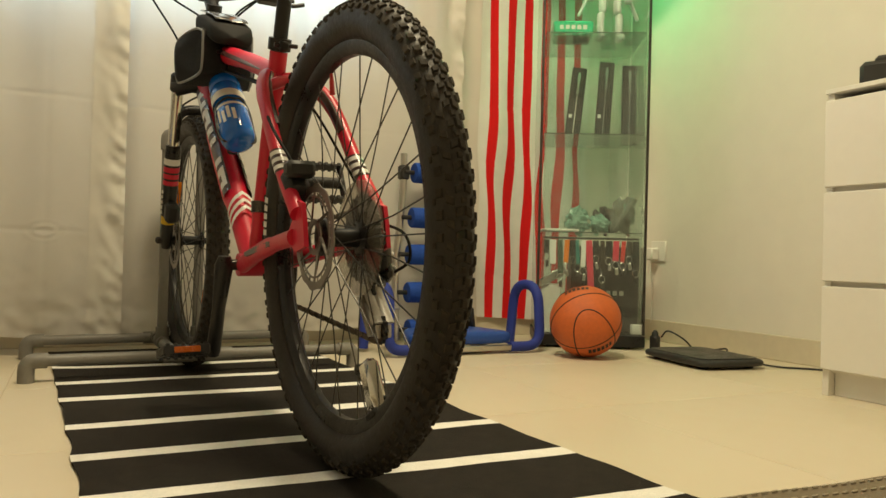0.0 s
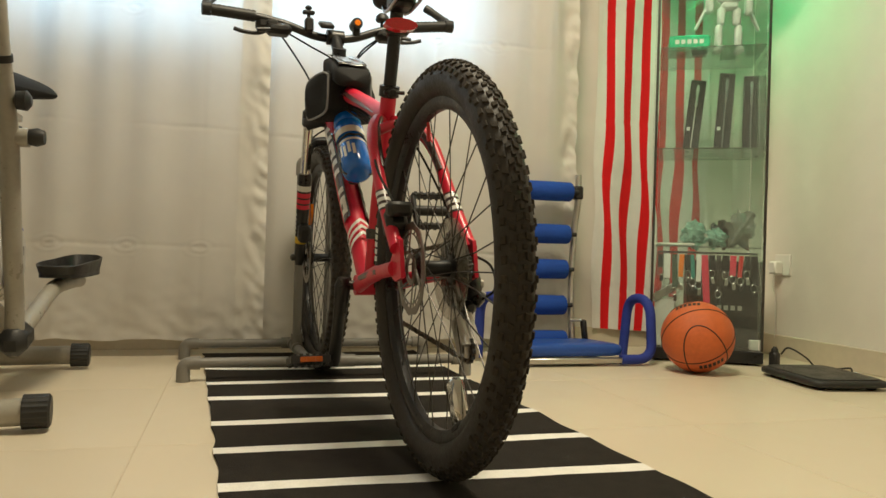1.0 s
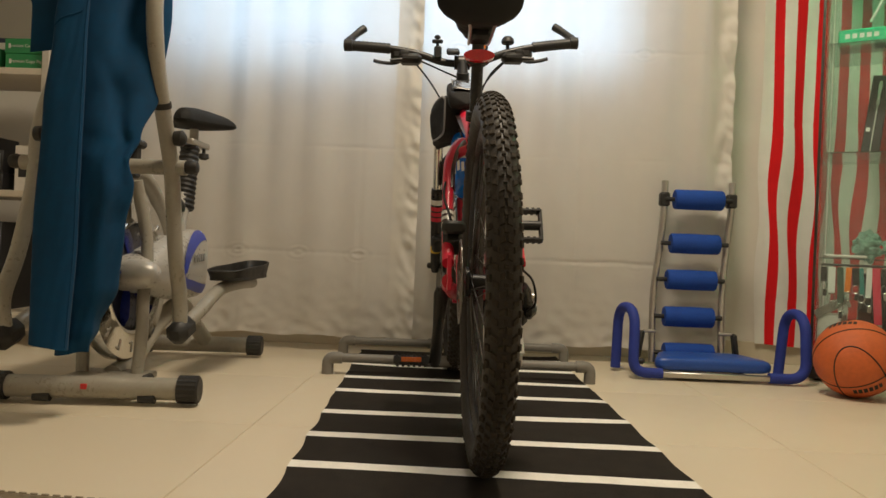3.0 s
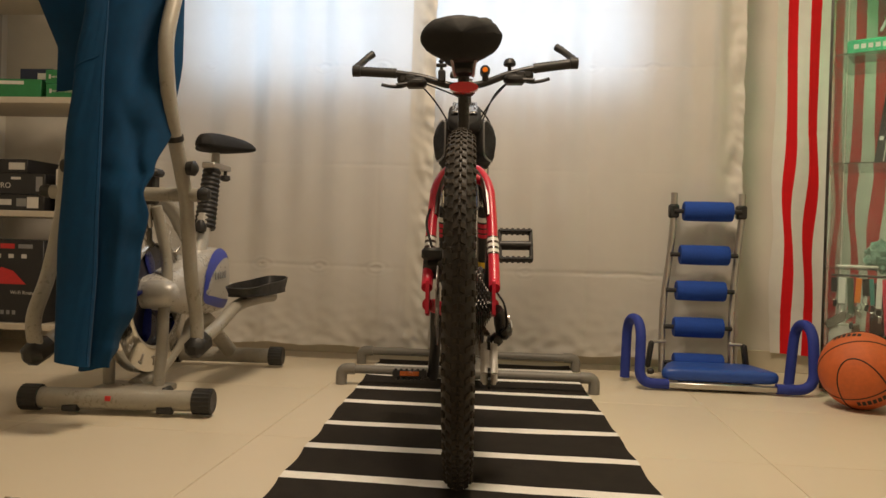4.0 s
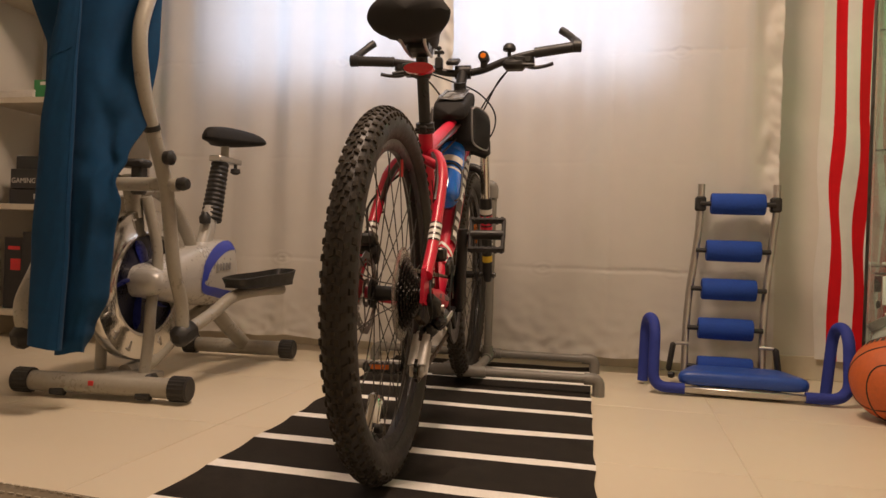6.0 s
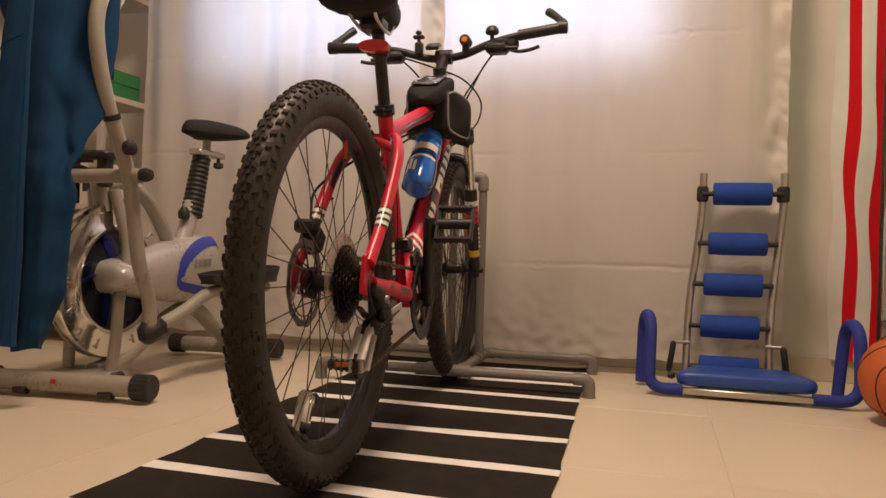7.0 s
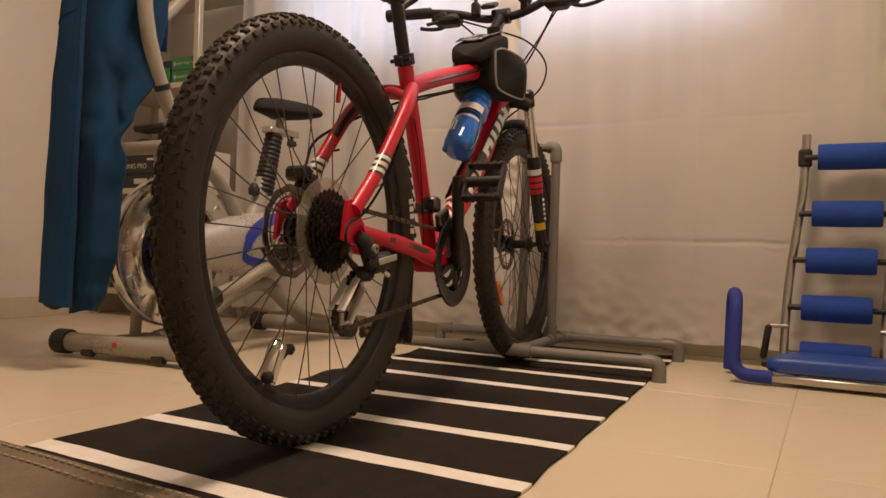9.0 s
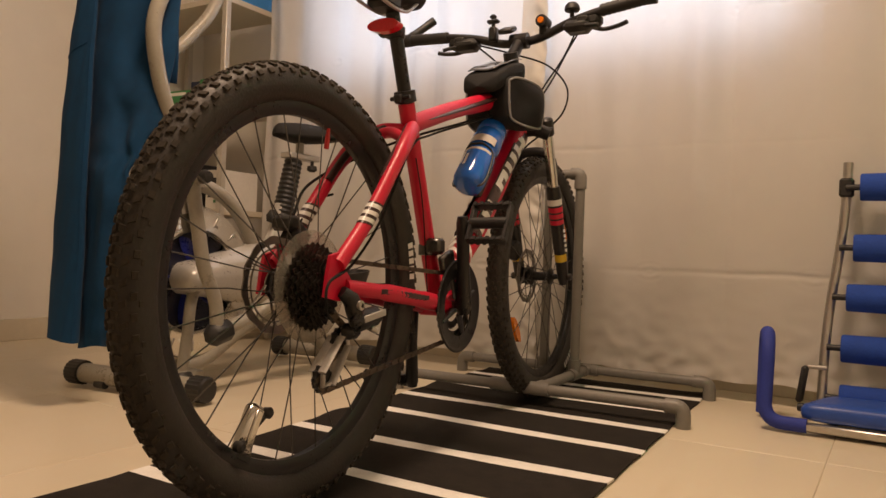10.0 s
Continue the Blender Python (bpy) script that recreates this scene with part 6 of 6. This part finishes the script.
for s_ in (-1, 1):
    part("hub_cap", Shape().lathe([(0.0, s_ * 0.112), (0.020, s_ * 0.110), (0.032, s_ * 0.098), (0.038, s_ * 0.07), (0.040, s_ * 0.03)][::s_], 28, (EX, 0.585, 0.314), "x"), M_SILVERPL, ell, "silver hub cap")
# handle levers
for s_, sw in ((1, 0.0), (-1, -0.22)):
    x = EX + s_ * 0.172
    jt = Vector((x - 0.006 * s_, 0.598 + sw, 0.190))
    hp = etube("handle_lever", [jt + Vector((0, 0.002, -0.01)), jt + Vector((0, -0.008, 0.07)), (x, 0.540 + sw * 0.5, 0.36), (x, 0.510 + sw * 0.15, 0.50), (x, 0.492, 0.58), (x, 0.455 - sw * 0.2, 0.66), (x, 0.405 - sw * 0.6, 0.76), (x, 0.372 - sw, 0.86), (x, 0.360 - sw * 1.3, 0.96), (x, 0.39 - sw * 1.6, 1.06), (x, 0.44 - sw * 1.8, 1.18), (x + s_ * 0.03, 0.46 - sw * 2, 1.32), (x + s_ * 0.06, 0.45 - sw * 2, 1.42)], 0.0190, label="grey swinging handle lever")
    part("collar", Shape().tube([(x, 0.424 - sw * 0.5, 0.722), (x, 0.418 - sw * 0.5, 0.735)], 0.0215, 16), M_BLKPL, hp)
    part("pivot", Shape().tube([(EX, 0.500, 0.588), (x + s_ * 0.036, 0.494, 0.588)], 0.019, 14), M_GREYMET, ell)
    part("pivot_knob", Shape().lathe([(0, -0.016), (0.016, -0.014), (0.019, 0.0), (0.014, 0.014), (0, 0.016)], 16, (x + s_ * 0.050, 0.494, 0.590), "x"), M_BLKPL, ell)
    part("adjust_knob", Shape().lathe([(0, -0.014), (0.018, -0.012), (0.020, 0.006), (0.010, 0.014), (0, 0.014)], 16, (x + 0.034, 0.452, 0.655), "x"), M_BLKPL, ell)
    part("joint_boot", Shape().box(jt + Vector((0.0, 0.012, -0.018)), (0.058, 0.090, 0.060), 0.018, Matrix.Rotation(radians(15), 4, 'X')), M_BLKPL, ell, "black joint boot")
    y0 = 0.80 + sw * 0.6
    pa = etube("pedal_arm", [jt + Vector((0, 0.03, -0.01)), jt + Vector((0.005 * s_, 0.14, 0.025)), (x + s_ * 0.012, y0 + 0.05, 0.265), (x + s_ * 0.016, y0 + 0.22, 0.275), (x + s_ * 0.005, y0 + 0.40, 0.270)], 0.019)
    # foot tray: thin sole with a raised wall round it
    def rim_at(a, k):
        ca, sa_ = math.cos(a), math.sin(a)
        return (x + s_ * 0.02 + 0.058 * k * math.copysign(abs(ca) ** 0.5, ca), y0 + 0.215 + 0.200 * k * math.copysign(abs(sa_) ** 0.6, sa_))

    def wall_at(u, v):
        px, py = rim_at(TAU * u, 0.90 + 0.10 * v)
        return (px, py, 0.296 + 0.036 * v + 0.012 * v * math.sin(TAU * u))
    sole = Shape().plate([rim_at(TAU * i / 32, 0.92) for i in range(32)], 0.012, Matrix.Translation((0, 0, 0.292)))
    ped = part("foot_pedal", sole, M_BLKPL, ell, "black plastic foot pedal")
    part("pedal_wall", Shape().grid(wall_at, 48, 4, 0.005), M_BLKPL, ped, smooth=60)
    for k in range(7):
        part("grip_rib", Shape().box((x + s_ * 0.02, y0 + 0.09 + 0.042 * k, 0.3055), (0.086, 0.010, 0.005), 0.001), M_BLKPL, ped)
part("console", Shape().box((EX + 0.01, 0.545, 0.650), (0.13, 0.055, 0.022), 0.007).box((EX + 0.045, 0.550, 0.605), (0.034, 0.036, 0.085), 0.006), M_BLKPL, ell, "black console bracket")
part("tension_knob", Shape().lathe([(0, 0.0), (0.026, 0.004), (0.028, 0.016), (0.012, 0.024), (0, 0.024)], 18, (EX - 0.05, 0.56, 0.600)), M_BLKPL, ell)
etube("brake_bracket", [(EX, 0.60, 0.535), (EX + 0.01, 0.62, 0.53), (EX + 0.02, 0.65, 0.525)], 0.014, M_DKSTEEL)
# seat
etube("seat_post", [(EX, 0.955, 0.40), (EX, 0.985, 0.47), (EX, 1.012, 0.55)], 0.030, M_SILVERPL, "silver seat post", flat=0.8)
sh = Shape()
n = 26
pts = [Vector((EX, 1.008 + 0.05 * k / n, 0.505 + 0.205 * k / n)) for k in range(n + 1)]
sh.tube(pts, [0.0335 + (0.0035 if k % 2 else 0) - 0.006 * k / n for k in range(n + 1)], 16)
part("bellows", sh, M_BLKPL, ell, "black ribbed rubber bellows")
part("post_lever", Shape().lathe([(0, -0.02), (0.018, -0.014), (0.020, 0.006), (0.008, 0.024), (0, 0.024)], 14, (EX + 0.01, 0.955, 0.510)), M_BLKPL, ell)
part("seat_slide", Shape().box((EX + 0.005, 1.085, 0.722), (0.045, 0.15, 0.020), 0.003), M_STEEL, ell)
part("slide_knob", Shape().lathe([(0.006, 0.03), (0.006, 0.008), (0.016, 0.006), (0.018, -0.008), (0.008, -0.014), (0, -0.014)], 14, (EX + 0.018, 1.13, 0.690)), M_BLKPL, ell)
etube("seat_stem", [(EX, 1.085, 0.725), (EX, 1.085, 0.79)], 0.014, M_GREYMET, n=2)


def eseat(u, v):
    y = 0.965 + 0.26 * u
    wd = 0.028 + 0.082 * min(1.0, (u / 0.75)) ** 1.6
    wd *= math.sqrt(max(0, 1 - ((u - 0.8) / 0.2) ** 2)) if u > 0.8 else (math.sqrt(u / 0.06) if u < 0.06 else 1)
    a = TAU * v
    return (EX + (wd + 0.001) * math.cos(a), y, 0.800 + 0.010 * u + 0.034 * (0.6 + 0.4 * math.sin(u * math.pi)) * math.sin(a) * (math.sqrt(u / 0.06) if u < 0.06 else 1) - 0.012 * (abs(math.cos(a)) ** 3))


part("seat", Shape().grid(eseat, 26, 28), M_SADDLE, ell, "black padded seat", smooth=180)


# ---- trousers hung on the handles ----
def between(tab, z):
    z = min(max(z, tab[0][0]), tab[-1][0])
    for a, b in zip(tab, tab[1:]):
        if a[0] <= z <= b[0]:
            k = (z - a[0]) / (b[0] - a[0])
            k = k * k * (3 - 2 * k)
            return Vector((a[1] + (b[1] - a[1]) * k, a[2] + (b[2] - a[2]) * k, 0))


def trousers():
    # outer edge, crease and inner edge of the hanging cloth: height, x, y
    outer = [(0.14, -0.964, 0.236), (0.43, -0.968, 0.243), (0.68, -0.958, 0.246), (0.86, -0.942, 0.250), (1.03, -0.920, 0.252), (1.5, -0.90, 0.27)]
    crease = [(0.14, -0.892, 0.262), (0.42, -0.880, 0.264), (0.82, -0.879, 0.268), (1.03, -0.875, 0.275), (1.5, -0.86, 0.30)]
    inner = [(0.14, -0.905, 0.352), (0.20, -0.868, 0.350), (0.30, -0.822, 0.342), (0.43, -0.812, 0.340), (0.53, -0.792, 0.332), (0.58, -0.802, 0.326), (0.64, -0.788, 0.350), (0.75, -0.768, 0.400), (0.94, -0.756, 0.420), (1.10, -0.760, 0.430), (1.5, -0.76, 0.43)]

    def front(u, v):
        z = 0.168 + 1.33 * v
        a, b = between(outer, z), between(crease, z)
        w = TAU * u
        c, s_ = math.cos(w), math.sin(w)
        g = 0.5 + 0.5 * math.copysign(abs(c) ** 0.8, c)
        d = (b - a).normalized()
        n_ = Vector((d.y, -d.x, 0))
        th = 0.010 + 0.006 * (1 - v) + 0.010 * (1 - v) ** 8
        p = a + (b - a) * g + n_ * (th * math.copysign(abs(s_) ** 0.8, s_))
        p += n_ * (0.004 * noise.noise((g * 2, z * 3, 1)) + 0.0016 * noise.noise((g * 6 - z * 10, z * 12, 5)))
        return p + Vector((0, 0, z + 0.014 * (0.5 - g) * (1 - v) ** 10))

    def back(u, v):
        z = 0.142 + 1.355 * v
        a, b = between(crease, z) + Vector((-0.040, 0.030, 0)), between(inner, z)
        w = TAU * u
        c, s_ = math.cos(w), math.sin(w)
        g = 0.5 + 0.5 * math.copysign(abs(c) ** 0.8, c)
        d = (b - a).normalized()
        n_ = Vector((d.y, -d.x, 0))
        belly = 0.022 * math.sin(g * math.pi) * (1 - 0.5 * v)
        pit = 0.050 * math.exp(-((g - 0.62 - 1.2 * (z - 0.95)) / 0.16) ** 2 - ((z - 0.97) / 0.11) ** 2)
        slant = 0.017 * math.exp(-((g - 0.92 + 2.6 * (z - 0.57)) / 0.10) ** 2) * math.exp(-((z - 0.66) / 0.10) ** 2)
        ridge = 0.010 * math.exp(-((g - 0.62 - 0.6 * (z - 0.5)) / 0.11) ** 2) * math.exp(-((z - 0.50) / 0.16) ** 2)
        knee = 0.006 * math.sin(z * 42 + g * 9) * math.exp(-((z - 0.54) / 0.06) ** 2) * g ** 3
        soft = 0.007 * noise.noise((g * 3 + z * 2, z * 4, 6)) + 0.0025 * noise.noise((g * 8 - z * 12, z * 13, 11))
        th = 0.012 + 0.008 * (1 - v) ** 6
        out = belly - pit - slant + ridge + knee + soft
        p = a + (b - a) * g + n_ * (th * math.copysign(abs(s_) ** 0.8, s_) + out)
        return p + Vector((0, 0, z + 0.010 * math.sin(g * 3) * (1 - v) ** 10))

    def waist(u, v):
        z = 0.835 + 0.66 * v
        k = min(1.0, v / 0.10) ** 0.5
        a = Vector((-1.085 - 0.30 * max(0, v - 0.18) * (v < 0.4) - 0.066 * (v >= 0.4), 0.400, 0))
        b = Vector((-0.80, 0.455, 0))
        w = TAU * u
        g = 0.5 + 0.5 * math.cos(w)
        p = a + (b - a) * g
        return p + Vector((0, -0.014 * k * math.sin(w) - 0.008 * noise.noise((g * 5, z * 5, 3)), z + 0.05 * (0.5 - abs(g - 0.4)) * (1 - v) ** 6))
    ob = thing("trousers", pose(0, 0, 0), "teal blue work trousers hanging over the handle lever", "trousers")
    part("trouser_leg", Shape().grid(front, 60, 150), M_PANTS, ob, smooth=180)
    part("trouser_leg", Shape().grid(back, 70, 170), M_PANTS, ob, smooth=180)
    part("waist", Shape().grid(waist, 50, 60), M_PANTS, ob, smooth=180)
    part("side_seam", Shape().tube([Vector(front(0.085, 0.005 + 0.96 * k / 80)) for k in range(81)], 0.0018, 6), M_PANTS, ob, "stitched seam down the leg")
    part("pocket_seam", Shape().tube([Vector(front(0.46 - 0.30 * k / 12, 0.520 + 0.030 * k / 12)) for k in range(13)], 0.0018, 6), M_PANTS, ob, "stitched pocket edge")
    return ob


trousers()

# ---- shelf rack with boxes ----
rack = thing("shelf_rack", pose(0, 0, 0), "steel shelf rack with pale boards beside the curtain", "shelf rack")
RXA, RXB, RYA, RYB = -2.16, -1.570, 1.300, 1.600
for x in (RXA, RXB):
    for y in (RYA, RYB):
        part("post", Shape().box((x, y, 0.98), (0.028, 0.028, 1.96), 0.003), M_SHELFPOST, rack)
LV = (0.120, 0.560, 1.000, 1.440, 1.900)
for z in LV:
    part("board", Shape().box(((RXA + RXB) / 2, (RYA + RYB) / 2, z - 0.012), (RXB - RXA + 0.02, RYB - RYA + 0.02, 0.024), 0.002), M_SHELF, rack)


def carton(x, y, z, w, d, h, m_, label, rz=0, prints=(), text=None):
    ob = thing("carton", pose(x, y, z + 0.001, 0, 0, rz), label, "box", "boxes on the rack")
    part("box", Shape().box((0, 0, h / 2), (w, d, h), 0.002), m_, ob)
    for (px, pz, pw, ph, pm) in prints:
        part("print", Shape().box((px * w, -d / 2 - 0.0005, pz * h), (pw * w, 0.001, ph * h)), pm, ob)
    if text:
        words("lettering", text[0], text[1], M_PALEINK, ob, pose(text[2] * w, -d / 2 - 0.0012, text[3] * h, 90, 0, 0), 0.0003)
    return ob


ps = [(-0.30 + 0.09 * i, 0.12, 0.05, 0.05, M_GREYINK) for i in range(5)]
router = carton(-1.865, 1.43, LV[0], 0.27, 0.22, 0.325, M_BLKBOX, "black router carton with pale print on rack", 0, ps + [(-0.06, 0.92, 0.22, 0.06, M_REDINK), (0.22, 0.92, 0.22, 0.05, M_GREYINK), (-0.2, 0.80, 0.08, 0.05, M_PALEINK), (0.0, 0.80, 0.08, 0.05, M_PALEINK), (0.2, 0.80, 0.08, 0.05, M_PALEINK)], ("Wi-Fi Router", 0.020, 0.20, 0.36))
part("red_triangle", Shape().plate([(-0.085, 0.0), (0.085, 0.0), (0.03, 0.052), (-0.02, 0.066)], 0.001, pose(-0.02, -0.1105, 0.150, 90, 0, 0)), M_REDINK, router, "flat red peak printed on the carton", smooth=0)
carton(-2.05, 1.43, LV[0], 0.10, 0.20, 0.30, M_BLKBOX, "black carton with a red mark on rack", 0, [(0.1, 0.62, 0.5, 0.16, M_REDINK), (0.0, 0.85, 0.6, 0.05, M_REDINK)])
carton(-1.90, 1.43, LV[1], 0.34, 0.23, 0.062, M_BLKBOX, "flat black carton with pale print, under another", 0, [(0.22, 0.5, 0.12, 0.5, M_GREYINK), (0.36, 0.5, 0.14, 0.7, M_WHITEBOX), (-0.02, 0.5, 0.24, 0.36, M_PALEINK)])
carton(-1.90, 1.43, LV[1] + 0.063, 0.33, 0.23, 0.082, M_BLKBOX, "black carton with pale lettering, stacked on rack", 1.5, [(0.14, 0.76, 0.12, 0.12, M_PALEINK), (0.43, 0.5, 0.08, 0.7, M_GREYINK)], ("GAMING PRO", 0.030, -0.20, 0.40))
carton(-1.93, 1.43, LV[1] + 0.146, 0.25, 0.20, 0.055, M_BLKBOX, "slim black carton on top of the stack", -3, [(0.32, 0.5, 0.28, 0.5, M_PALEINK)])
carton(-1.645, 1.43, LV[1], 0.10, 0.20, 0.165, M_WHITEBOX, "white carton with a dark picture on rack", 0, [(-0.05, 0.55, 0.6, 0.5, M_BLKBOX), (0.2, 0.2, 0.4, 0.08, M_GREENBOX)])
for k in range(2):
    carton(-1.660, 1.425, LV[2] + 0.056 * k, 0.155, 0.22, 0.055, M_GREENBOX, "green ream of copy paper lying on rack", 2 - 3 * k, [(-0.38, 0.5, 0.05, 0.3, M_PALEINK)], ("Premium Copy Paper", 0.0155, 0.03, 0.5))
carton(-1.87, 1.42, LV[2], 0.20, 0.20, 0.075, M_GREENBOX, "green carton with white papers on rack", 4, [(-0.1, 0.8, 0.5, 0.18, M_WHITEBOX)])
carton(-1.85, 1.47, LV[2] + 0.076, 0.14, 0.10, 0.062, M_NAVYBOX, "small navy carton on the green one", 0, [(0.2, 0.5, 0.3, 0.4, M_PALEINK)])
solid("paper_stack", Shape().box((0, 0, 0.012), (0.21, 0.20, 0.022), 0.002).box((0.006, 0.004, 0.028), (0.20, 0.20, 0.010), 0.002), M_WHITEBOX, "stack of loose white papers on rack board", "papers", m=pose(-2.05, 1.41, LV[2] + 0.001, 0, 0, -6))
carton(-1.66, 1.44, LV[3], 0.17, 0.24, 0.12, M_BLUEBOX, "bright blue carton on the upper board", 0)
carton(-1.95, 1.44, LV[3], 0.30, 0.24, 0.18, M_WHITEBOX, "white carton on the upper board", 0)
